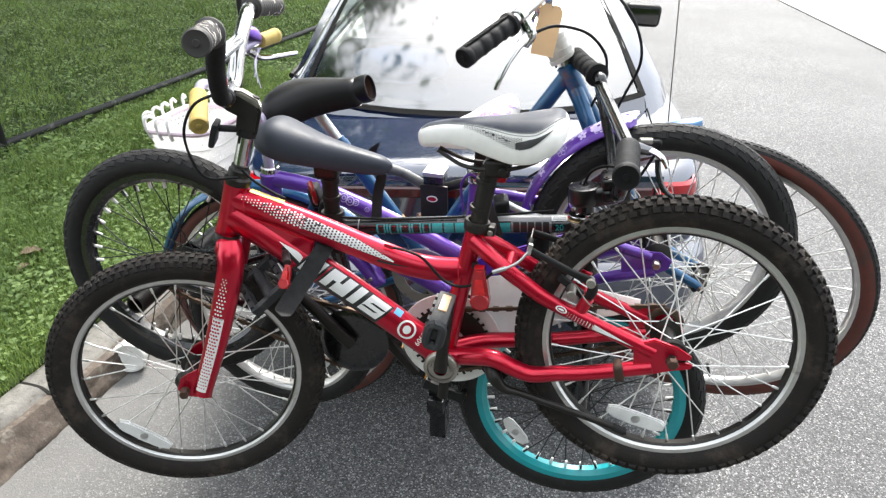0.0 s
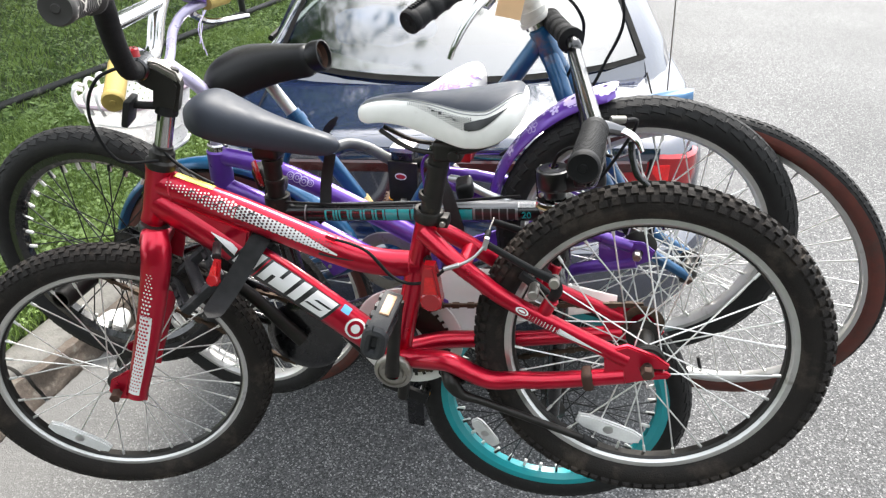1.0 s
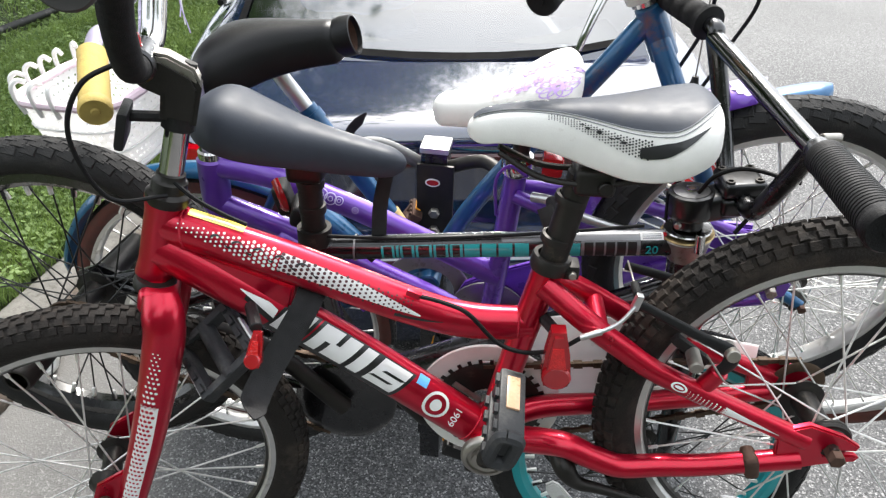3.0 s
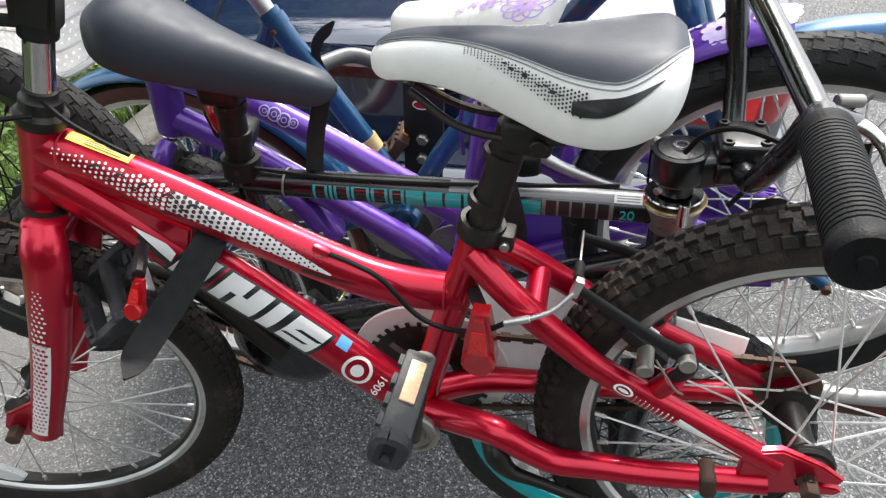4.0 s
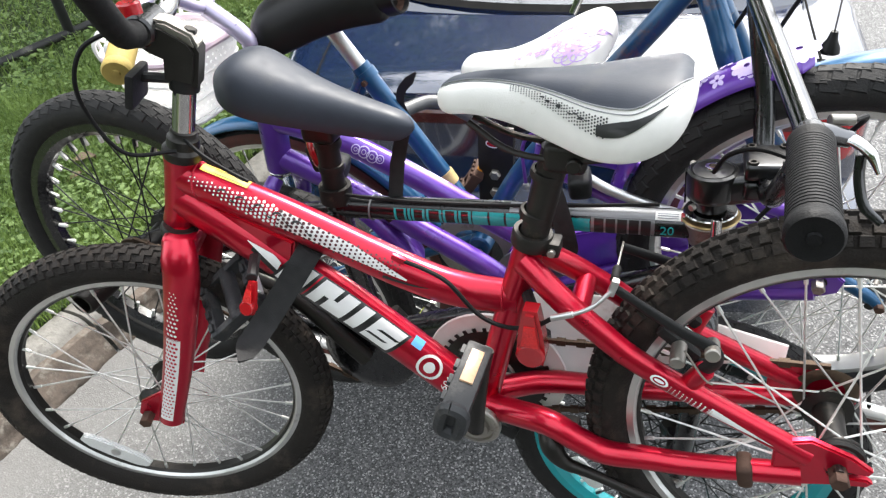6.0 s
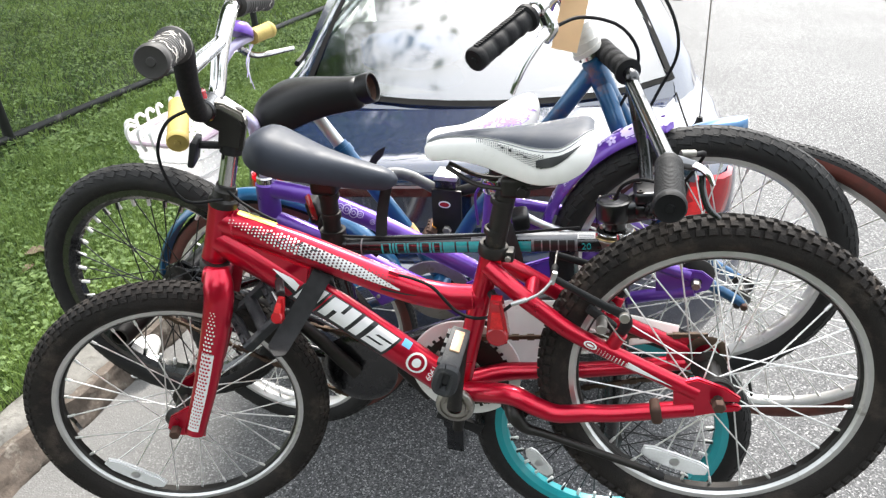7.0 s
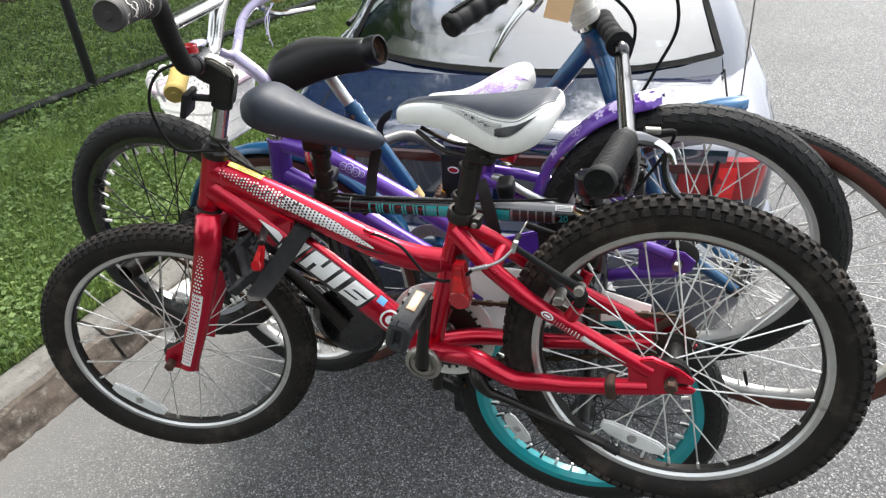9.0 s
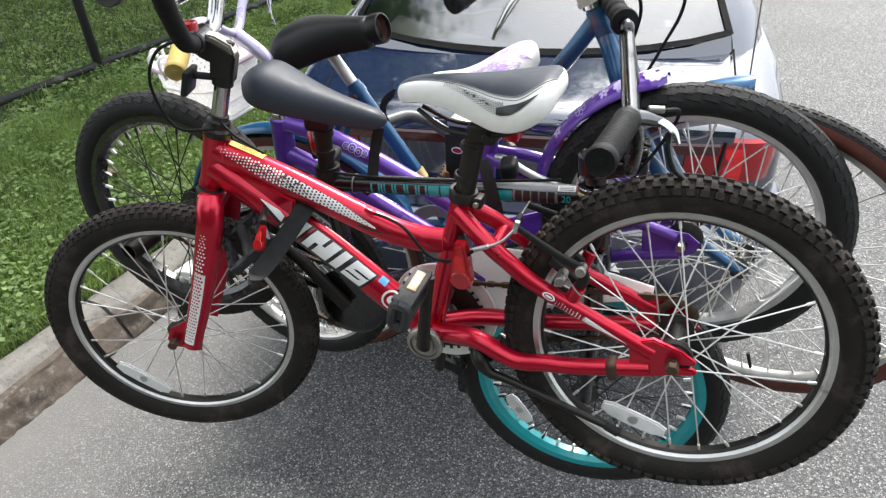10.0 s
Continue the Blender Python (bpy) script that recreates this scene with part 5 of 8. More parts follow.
for y in (-1, 1):
    cs = Tube([(0.006, y * 0.016, 0.892), (0.045, y * 0.03, 0.905), (0.085, y * 0.042, 0.914), (0.12, y * 0.047, 0.903), (0.155, y * 0.05, 0.895), (0.2, y * 0.052, 0.904), (0.25, y * 0.054, 0.913), (0.352, y * 0.057, 0.94)], [0.0165, 0.0165, 0.0155, 0.0145, 0.0135, 0.0125], 6)
    if y > 0:
        cs = Tube([(0.006, 0.016, 0.89), (0.06, 0.038, 0.897), (0.12, 0.046, 0.902), (0.2, 0.052, 0.91), (0.352, 0.057, 0.94)], [0.0165, 0.0155, 0.0145, 0.0135, 0.0125], 6)
    part("chain_stay", cs.mesh(14), RED, red)
    ss = Tube([(0.04, y * 0.014, 1.126), (0.088, y * 0.032, 1.095), (0.13, y * 0.04, 1.068), (0.185, y * 0.046, 1.036), (0.352, y * 0.055, 0.967)], [0.014, 0.0135, 0.013, 0.0115], 6)
    seat_stay = part("seat_stay", ss.mesh(14), RED, red)
    part("dropout", plate([(0.318, 0.98), (0.325, 0.925), (0.352, 0.926), (0.38, 0.936), (0.412, 0.944), (0.416, 0.95), (0.41, 0.954), (0.376, 0.951), (0.372, 0.958), (0.41, 0.96), (0.412, 0.967), (0.39, 0.981), (0.35, 0.994)], 0.009, Matrix.Translation((0, y * 0.056, 0)), bevel=0.002), RED, red)
    part("axle_nut", rod(V(AX.x + 0.001, y * 0.06, AX.z - 0.004), V(AX.x + 0.001, y * 0.08, AX.z - 0.004), 0.0095, 6), RUST, red, "rusty axle nut")
    if y < 0:
        part("stay_decal", ss.panel(0.86, 0.95, lambda k: -26 + 20 * k, lambda k: 20 - 24 * k, 0.0006), WHITE_INK, seat_stay, "white fading decal")
        halftone(ss, 0.795, 0.858, 0.862, lambda u: -26 + 6 * u, lambda u: 18 - 2 * u, 0.0024, WHITE_INK, RED, seat_stay)
        bm = bmesh.new()
        for k in range(24):
            q = [(math.cos(math.tau * j / 24), math.sin(math.tau * j / 24)) for j in (k, k + 1)]
            bm.faces.new([bm.verts.new(ss.side(0.772 + 0.018 * c * w, 10 + 24 * d * w, 0.0007)[0]) for c, d, w in ((*q[0], 1), (*q[1], 1), (*q[1], 0.72), (*q[0], 0.72))])
        bm.faces.new([bm.verts.new(ss.side(0.772 + 0.01 * math.cos(math.tau * k / 16), 10 + 8 * math.sin(math.tau * k / 16), 0.0007)[0]) for k in range(16)])
        part("stay_badge", bm, WHITE_INK, seat_stay, "small white oval badge", smooth=False)
        part("chain_tug", box(bmesh.new(), (0.017, 0.031, 0.031), Matrix.Translation((0.3, -0.056, 0.926)) @ Matrix.Rotation(radians(-14), 4, "Y"), 0.008, 3), RUST, red, "brown tape band")


def weld(parent, tb, s, slope, material):
    """A rippled weld bead round a tube, leaning along it by slope."""
    bm = bmesh.new()
    n = 64
    for k in range(n):
        g = 360 * k / n
        p, nrm = tb.side(s + slope * math.sin(radians(g)), g, 0.0002)
        bmesh.ops.create_icosphere(bm, subdivisions=1, radius=0.0018, matrix=Matrix.Translation(p - nrm * 0.0008))
    return part("weld_bead", bm, material, parent)


weld(top_tube, tt, 0.055, -0.012, RED)
weld(top_tube, tt, 0.945, 0.0, RED)
weld(down_tube, dt, 0.94, 0.0, RED)
part("stay_bridge", rod(V(0.105, -0.035, 1.082), V(0.105, 0.035, 1.082), 0.0115, 14), RED, red)

# decals: the white halftone sweep on the top tube and the block marks on the down tube
part("sweep_decal", tt.panel(0.25, 0.535, lambda k: -2 + 10 * k, lambda k: 50 - 12 * k if k < 0.5 else 44 - 62 * (k - 0.5), 0.0007, 30, 6), WHITE_INK, top_tube, "white sweep decal")
halftone(tt, 0.045, 0.25, 0.5, lambda u: -1 + 26 * max(0, 0.3 - u) / 0.3, lambda u: 55 - 8 * u - 12 * max(0, 0.3 - u) / 0.3, 0.0047, WHITE_INK, DARK_RED_INK, top_tube)
part("sweep_shadow", tt.panel(0.47, 0.63, lambda k: -16 + 26 * k, lambda k: -4 + 16 * k, 0.0008, 14, 3), BLACK_INK, top_tube)
for k in range(5):
    a = 0.11 + 0.042 * k
    part("black_mark", tt.panel(a, a + 0.042, lambda q: 25 + 11 * math.sin(q * 5), lambda q: 30 + 11 * math.sin(q * 5 + 0.3), 0.0022, 8, 2), BLACK_INK, top_tube)
part("warning_sticker", tt.panel(0.055, 0.165, lambda k: 70, lambda k: 106, 0.0009, 10, 5), YELLOW_INK, top_tube, "yellow warning sticker")
for k in range(4):
    part("sticker_print", tt.panel(0.085, 0.15 - 0.012 * (k % 2), lambda q, k=k: 75 + 7 * k, lambda q, k=k: 77.5 + 7 * k, 0.0013, 6, 1), BLACK_INK, top_tube)


def slanted(tb, a, b, lo, hi, slant, grow, n=6):
    """A slanted block on a tube: its upper edge runs ahead of the lower one."""
    bm = bmesh.new()
    rows = []
    for j in range(n + 1):
        off = (j / n - 0.5) * slant
        rows.append([bm.verts.new(tb.side(a + off + (b - a) * q / 4, lo + (hi - lo) * j / n, grow)[0]) for q in range(5)])
    for r0, r1 in zip(rows, rows[1:]):
        for q in range(4):
            bm.faces.new((r0[q], r0[q + 1], r1[q + 1], r1[q]))
    bmesh.ops.recalc_face_normals(bm, faces=bm.faces[:])
    return bm


part("mark_swoosh", dt.panel(0.215, 0.322, lambda k: 34 - 26 * k, lambda k: 36 + 6 * k - 40 * max(0, k - 0.75), 0.0011, 14, 4), WHITE_INK, down_tube, "white swoosh of the decal")
part("mark_shadow", dt.panel(0.235, 0.335, lambda k: 16 - 28 * k, lambda k: 32 - 24 * k, 0.0007, 10, 3), BLACK_INK, down_tube)
for a, b, cuts in ((0.335, 0.41, ((0.5, 0.62, -16, 12),)), (0.435, 0.545, ((0.22, 0.36, -16, 22), (0.58, 0.7, 26, 63))), (0.56, 0.593, ()), (0.613, 0.7, ((0.3, 1.0, 27, 34), (0.0, 0.7, 5, 12)))):
    part("mark_shadow", slanted(dt, a - 0.012, b + 0.008, -40, 67, 0.03, 0.0006, 8), BLACK_INK, down_tube, "black outline of the decal")
    mk = part("mark_block", slanted(dt, a, b, -17, 62, 0.025, 0.0011, 8), WHITE_INK, down_tube, "white slanted block of the decal")
    for c0, c1, lo, hi in cuts:
        part("mark_slot", slanted(dt, a + (b - a) * c0, a + (b - a) * c1, lo, hi, 0.012, 0.0015, 4), BLACK_INK, mk)
part("blue_sticker", dt.panel(0.73, 0.762, lambda k: 48, lambda k: 80, 0.0011, 4, 4), mat("blue_sticker", (0.12, 0.4, 0.75), 0.4), down_tube, "small blue sticker")
bm = bmesh.new()
for rr, r2 in ((0.016, 0.0125), (0.007, 0.0)):
    ring = [dt.side(0.81 + math.cos(k * math.pi / 10) * rr / 0.44, 24 + math.degrees(math.sin(k * math.pi / 10) * rr / 0.0235), 0.0011)[0] for k in range(20)]
    inn = [dt.side(0.81 + math.cos(k * math.pi / 10) * r2 / 0.44, 24 + math.degrees(math.sin(k * math.pi / 10) * r2 / 0.0235), 0.0011)[0] for k in range(20)]
    a, b = [bm.verts.new(v) for v in ring], [bm.verts.new(v) for v in inn]
    for k in range(20):
        bm.faces.new((a[k], a[(k + 1) % 20], b[(k + 1) % 20], b[k]))
part("round_badge", bm, WHITE_INK, down_tube, "white ring badge", smooth=False)


def lettering(text, size, m, material, parent, label=""):
    cu = bpy.data.curves.new("lettering", "FONT")
    cu.body, cu.size, cu.align_x, cu.align_y, cu.extrude = text, size, "CENTER", "CENTER", 0.0003
    ob = bpy.data.objects.new("lettering", cu)
    scene.collection.objects.link(ob)
    dg = bpy.context.evaluated_depsgraph_get()
    me = bpy.data.meshes.new_from_object(ob.evaluated_get(dg))
    bpy.data.objects.remove(ob)
    return link("lettering", me, material, parent, label, m=m, smooth=False)


p0, n0 = dt.side(0.875, 24, 0.0012)
d0 = (dt.side(0.9, 24)[0] - dt.side(0.85, 24)[0]).normalized()
up0 = n0.cross(d0).normalized()
base = Matrix.Translation(p0) @ Matrix((tuple(-up0), tuple(d0), tuple(n0))).transposed().to_4x4()
lettering("6061", 0.013, base @ Matrix.Rotation(radians(180), 4, "Z"), WHITE_INK, down_tube, "white alloy number")

# seat post and saddle
part("seat_clamp", lathe([(0.0165, -0.009), (0.021, -0.009), (0.0222, -0.006), (0.0222, 0.006), (0.021, 0.009), (0.0165, 0.009)], 24, along(SEAT + V(0.001, 0, 0.008), SEAT + V(0.02, 0, 0.12))), BLACK_METAL, red)
part("clamp_lug", box(bmesh.new(), (0.02, 0.024, 0.018), Matrix.Translation((0.068, 0, 1.141)), 0.004), BLACK_METAL, red)
part("clamp_bolt", rod(V(0.07, -0.017, 1.14), V(0.07, 0.017, 1.14), 0.0045, 10), STEEL, red)
part("seat_post", Tube([SEAT + V(-0.002, 0, -0.02), (0.056, 0, 1.196), (0.067, 0, 1.255)], 0.0152).mesh(20), BLACK_METAL, red)
for z in (1.178, 1.226):
    part("post_collar", lathe([(0.014, -0.005), (0.0172, -0.004), (0.0178, 0), (0.0172, 0.004), (0.014, 0.005)], 22, along(V(0.0492 + (z - 1.178) * 0.2, 0, z), V(0.0692 + (z - 1.178) * 0.2, 0, z + 0.1))), BLACK_METAL, red)
part("post_clamp", box(bmesh.new(), (0.042, 0.05, 0.03), Matrix.Translation((0.078, 0, 1.254)), 0.008, 3), BLACK_METAL, red)
part("clamp_bolt", rod(V(0.088, -0.03, 1.251), V(0.088, 0.03, 1.251), 0.0075, 12), BLACK_METAL, red)
for y in (-1, 1):
    part("saddle_rail", tube([(-0.02, y * 0.008, 1.276), (0.03, y * 0.018, 1.254), (0.1, y * 0.022, 1.256), (0.15, y * 0.03, 1.277)], 0.0035, 8, 5), BLACK_METAL, red)
sd = Saddle(0.24, [0.018, 0.022, 0.026, 0.036, 0.056, 0.071, 0.066], [0.014, 0.022, 0.0245, 0.0255, 0.0275, 0.031, 0.034], [0.026, 0.03, 0.039, 0.0525, 0.0605, 0.055, 0.034], 0.905)
sad = part("saddle", sd.mesh(56, 40), VINYL_WHITE, red, "white and grey vinyl saddle", m=Matrix.Translation((-0.053, 0, 1.297)) @ Matrix.Rotation(radians(-4), 4, "Y"))


def seam(k):
    """Lower edge of the grey top panel: it dips towards the back and climbs to the tail."""
    return 72 - 16 * (1 - math.cos(math.pi * k / 0.8)) if k < 0.8 else 40 + 34 * ((k - 0.8) / 0.2) ** 1.6


def stripe_mid(u):
    return 47 - 25 * math.sin(math.pi / 2 * max(0, u - 0.35) / 0.405) if u < 0.755 else 22 + 17 * ((u - 0.755) / 0.155) ** 1.6


def stripe_half(u):
    return 5 + 3.5 * max(0, u - 0.33) / 0.37 if u < 0.7 else 8.5 * max(0, 1 - (u - 0.7) / 0.215) ** 0.75


part("saddle_top", sd.panel(0.03, 0.975, seam, lambda k: 180 - seam(k), 0.0012, 44, 18), VINYL_GREY, sad, "grey vinyl top panel")
part("saddle_seam", tube([sd.skin(0.03 + 0.945 * k / 40, seam(k / 40), 0.0012)[0] for k in range(41)], 0.0007, 5, 2), GREY_INK, sad, "stitched seam")
part("saddle_piping", tube([sd.skin(0.05 + 0.9 * k / 40, seam(0.02 + 0.95 * k / 40) - 5, 0.0003)[0] for k in range(41)], 0.0006, 5, 2), GREY_INK, sad, "stitch line below the seam")
part("saddle_stripe", sd.panel(0.67, 0.912, lambda k: stripe_mid(0.67 + 0.242 * k) - stripe_half(0.67 + 0.242 * k), lambda k: stripe_mid(0.67 + 0.242 * k) + stripe_half(0.67 + 0.242 * k) * min(1, k * 2.6), 0.0009, 30, 6), BLACK_INK, sad, "black printed stripe")
spots = []
for i in range(36):
    u = 0.33 + 0.38 * i / 35
    rows_ = max(3, int(2 * stripe_half(u) / 2.5))
    for j in range(rows_):
        a = stripe_mid(u) + stripe_half(u) * (-1.0 + 2.0 * (j + (0.5 if i % 2 else 0)) / (rows_ - 0.5))
        spots.append((u, a, 0.6 + 0.55 * (i / 35)))
dots(lambda a, b: sd.skin(a, b, 0.001), spots, 0.00092, BLACK_INK, sad)
for i in range(9):
    u = 0.45 + 0.022 * i
    part("printed_mark", sd.panel(u, u + 0.017, lambda k, u=u: stripe_mid(u) + 1.5 - 2.5 * (i % 2), lambda k, u=u: stripe_mid(u) + 3.5 - 1.5 * (i % 3), 0.0016, 3, 2), BLACK_INK, sad)

# steered parts: fork, front wheel, stem and bars
for y in (-1, 1):
    bl = Tube([RS @ V(-0.008, y * 0.036, 0.002), RS @ V(-0.014, y * 0.05, -0.016), RS @ V(-0.019, y * 0.057, -0.055), RS @ V(-0.018, y * 0.057, -0.18), RS @ V(-0.01, y * 0.057, -0.31)], [0.0195, 0.0235, 0.023, 0.0205, 0.0175], 8, flat=0.75, ref=RS.to_3x3() @ V(0, y, 0))
    blade = part("fork_blade", bl.mesh(18), RED, red)
    part("fork_dropout", plate([(-0.028, -0.32), (-0.028, -0.27), (0.007, -0.26), (0.033, -0.285), (0.035, -0.31), (0.023, -0.323)], 0.008, RS @ Matrix.Translation((0, y * 0.052, 0)), bevel=0.002), RED, blade)
    part("axle_nut", rod(RS @ V(0.021, y * 0.056, -0.308), RS @ V(0.021, y * 0.074, -0.308), 0.0095, 6), RUST, red, "rusty axle nut")
    if y > 0:
        part("fork_decal", bl.panel(0.66, 0.975, lambda k: -36 - 2 * k, lambda k: 18 + 4 * k, 0.0007, 24, 6), WHITE_INK, blade, "white halftone decal")
        halftone(bl, 0.49, 0.66, 1.08, lambda u: -33 + 50 * max(0, 0.3 - u), lambda u: 4 + 14 * u, 0.0048, WHITE_INK, RED, blade, 0.965)
part("fork_crown", box(bmesh.new(), (0.044, 0.07, 0.034), RS @ Matrix.Translation((-0.006, 0, -0.016)), 0.014, 4), RED, red)
part("headset_cup", lathe([(0.014, -0.012), (0.0235, -0.012), (0.0245, -0.004), (0.022, 0.002), (0.014, 0.002)], 24, RS @ Matrix.Rotation(radians(90), 4, "X")), BLACK_METAL, red)
part("headset_cup", lathe([(0.012, 0.1), (0.0215, 0.1), (0.0235, 0.106), (0.0235, 0.112), (0.019, 0.116), (0.0185, 0.127), (0.0155, 0.13), (0.0152, 0.136), (0.012, 0.138)], 24, RS @ Matrix.Rotation(radians(90), 4, "X")), BLACK_METAL, red)
part("steerer", rod(RS @ V(0, 0, 0.11), RS @ V(0, 0, 0.2), 0.0128, 20), CHROME, red, "chromed quill stem shaft")
part("reflector_bracket", lathe([(0.013, 0.188), (0.0165, 0.188), (0.0165, 0.206), (0.013, 0.206)], 20, RS @ Matrix.Rotation(radians(90), 4, "X")), PLASTIC, red)
part("bracket_plate", box(bmesh.new(), (0.01, 0.05, 0.04), RS @ Matrix.Translation((0.05, 0.005, 0.182)), 0.004), PLASTIC, red)
part("bracket_arm", rod(RS @ V(0.012, 0, 0.197), RS @ V(0.048, 0, 0.19), 0.006, 8), PLASTIC, red)
stem = part("stem", plate([(-0.0175, 0.198), (0.0175, 0.198), (0.0195, 0.222), (0.036, 0.226), (0.05, 0.234), (0.05, 0.266), (0.02, 0.26), (-0.008, 0.25), (-0.0175, 0.238)], 0.035, RS, bevel=0.005), BLACK_METAL, red, "black angular bar stem")
part("stem_top", plate([(-0.014, 0.2385), (0.018, 0.2505), (0.044, 0.2565), (0.044, 0.262), (0.018, 0.2635), (-0.008, 0.2555), (-0.015, 0.245)], 0.027, RS, bevel=0.003), STEEL, stem, "paler steel grey top of the stem")
part("stem_clamp", rod(RS @ V(0.042, -0.026, 0.25), RS @ V(0.042, 0.026, 0.25), 0.0172, 20), BLACK, stem)
part("stem_bolt", rod(RS @ V(-0.003, 0, 0.248), RS @ V(-0.004, 0, 0.2585), 0.0075, 6), BLACK_METAL, stem)
part("front_reflector", rod(RS @ V(0.05, 0.012, 0.258), RS @ V(0.056, 0.012, 0.275), 0.0125, 14), RED_GLOSS, red, "red plastic clip on the stem")
bar_pts = [(0.058, 0.29, 0.375), (0.056, 0.195, 0.374), (0.053, 0.168, 0.366), (0.052, 0.11, 0.31), (0.045, 0.062, 0.262), (0.042, 0.03, 0.25), (0.04, -0.03, 0.25), (0.037, -0.058, 0.262), (0.043, -0.085, 0.31), (0.044, -0.13, 0.358), (0.045, -0.165, 0.367), (0.042, -0.195, 0.369), (0.008, -0.28, 0.373)]
bar = part("handlebar", Tube([RS @ V(*q) for q in bar_pts], 0.0124, 7, ref=(1, 0, 0)).mesh(16), CHROME, red, "chromed high-rise handlebar")
part("cross_bar", rod(RS @ V(0.046, -0.098, 0.325), RS @ V(0.053, 0.125, 0.328), 0.0105, 14), CHROME, bar)
# dark reflection in the near chrome bend, built as a black outer tube
part("bar_dark_reflection", Tube([RS @ V(0.056, 0.198, 0.374), RS @ V(0.053, 0.168, 0.366), RS @ V(0.052, 0.11, 0.31), RS @ V(0.045, 0.062, 0.262), RS @ V(0.042, 0.032, 0.251)], 0.0138, 7, ref=(1, 0, 0)).mesh(16), FOAM, bar, "black skin on the near bend for the chrome's dark reflection")
for y in (-1, 1):
    a, b = (RS @ V(0.057, 0.298, 0.376), RS @ V(0.0565, 0.194, 0.374)) if y > 0 else (RS @ V(0.003, -0.292, 0.373), RS @ V(0.044, -0.194, 0.369))
    g = part("grip", grip_mesh(a, b, 0.0165, 10, groove=0.0006), ZEBRA_DARK, bar, "dark grip with pale zebra print")
    bm = bmesh.new()
    gm = along(a, b)
    rz = random.Random(5)
    for i in range(26):
        y0, th = 0.012 + 0.085 * rz.random(), 2 * math.pi * rz.random()
        pts = []
        for j in range(6):
            ang, yy = th + 0.16 * j, y0 + 0.004 * math.sin(j * 1.3 + i)
            pts.append((ang, yy))
        for (a0, y1), (a1, y2) in zip(pts, pts[1:]):
            q = [gm @ V(0.0172 * math.cos(t), yy, 0.0172 * math.sin(t)) for t, yy in ((a0, y1), (a1, y2), (a1, y2 + 0.0026), (a0, y1 + 0.0026))]
            bm.faces.new([bm.verts.new(v) for v in q])
    part("grip_print", bm, ZEBRA_LIGHT, g, smooth=False)

KNOBS = ([(-62, 0.0, 1.1), (-38, 0.5, 0.95), (-13, 0.0, 0.95), (13, 0.5, 0.95), (38, 0.0, 0.95), (62, 0.5, 1.1)], 88, (0.0122, 0.0102), 0.0036)
LOWS = ([(-55, 0.0, 1.0), (-30, 0.5, 1.0), (-8, 0.0, 1.0), (14, 0.5, 1.0), (36, 0.0, 1.0), (57, 0.5, 1.0)], 98, (0.0108, 0.0096), 0.002)
wheel(red, "front_wheel", RS @ Matrix.Translation((0.021, 0, -0.308)), 0.258, 0.051, 0.027, 28, RIM_ALU, SPOKE, RUBBER_DUST, LOWS, 0.016, 0.042, rim_depth=0.0145, bed=BLACK_METAL, reflectors=[(293, 0.166, 0.115, CLEAR_REFLECTOR)], turn=0.05, near=1)
wheel(red, "rear_wheel", Matrix.Translation(AX + V(0.001, -0.004, -0.005)) @ Matrix.Rotation(radians(-0.6), 4, "Z") @ Matrix.Rotation(radians(-4.6), 4, "X"), 0.258, 0.052, 0.028, 28, RIM_ALU, SPOKE, RUBBER_DUST, KNOBS, 0.018, 0.05, rim_depth=0.0155, bed=BLACK_METAL, reflectors=[(255, 0.15, 0.104, CLEAR_REFLECTOR)], turn=0.1)
part("hub_dust_cap", lathe([(0.008, -0.036), (0.022, -0.036), (0.0265, -0.039), (0.028, -0.043), (0.026, -0.046), (0.018, -0.048), (0.01, -0.0485)], 26, Matrix.Translation(AX + V(0.001, 0, -0.004))), BLACK_METAL, red)
part("sprocket", lathe([(0.02, 0.05), (0.032, 0.05), (0.034, 0.0515), (0.032, 0.053), (0.02, 0.053)], 30, Matrix.Translation(AX)), CHAIN, red)

# cranks, chainring, chain
part("bearing_cup", lathe([(0.012, -0.05), (0.0175, -0.05), (0.0185, -0.044), (0.0235, -0.044), (0.0245, -0.0475), (0.029, -0.0465), (0.032, -0.043), (0.032, -0.037), (0.02, -0.034)], 32, Matrix.Translation(BB)), STEEL, red, "worn steel bearing cup")
ring = part("chainring", lathe([(0.03, 0.05), (0.071, 0.05), (0.073, 0.0515), (0.071, 0.053), (0.03, 0.053)], 40, Matrix.Translation(BB), closed=True), BLACK_METAL, red, "dark oily chainring")
for k in range(32):
    part("sprocket_tooth", box(bmesh.new(), (0.008, 0.002, 0.005), Matrix.Translation(BB + V(0, 0.0515, 0)) @ Matrix.Rotation(math.tau * k / 32, 4, "Y") @ Matrix.Translation((0.0745, 0, 0))), BLACK_METAL, ring)
for k in range(5):
    t = 2 * math.pi * k / 5
    part("chainring_arm", tube([BB + V(0.015 * math.cos(t), 0.051, 0.015 * math.sin(t)), BB + V(0.06 * math.cos(t), 0.051, 0.06 * math.sin(t))], 0.005, 6), STEEL, ring)
guard = part("chain_guard", lathe([(0.066, 0.059), (0.09, 0.0575), (0.097, 0.0565), (0.0985, 0.0585), (0.097, 0.061), (0.089, 0.0615), (0.066, 0.062)], 56, Matrix.Translation(BB), closed=True), WHITE_PLASTIC, red, "scuffed white plastic chain guard ring")
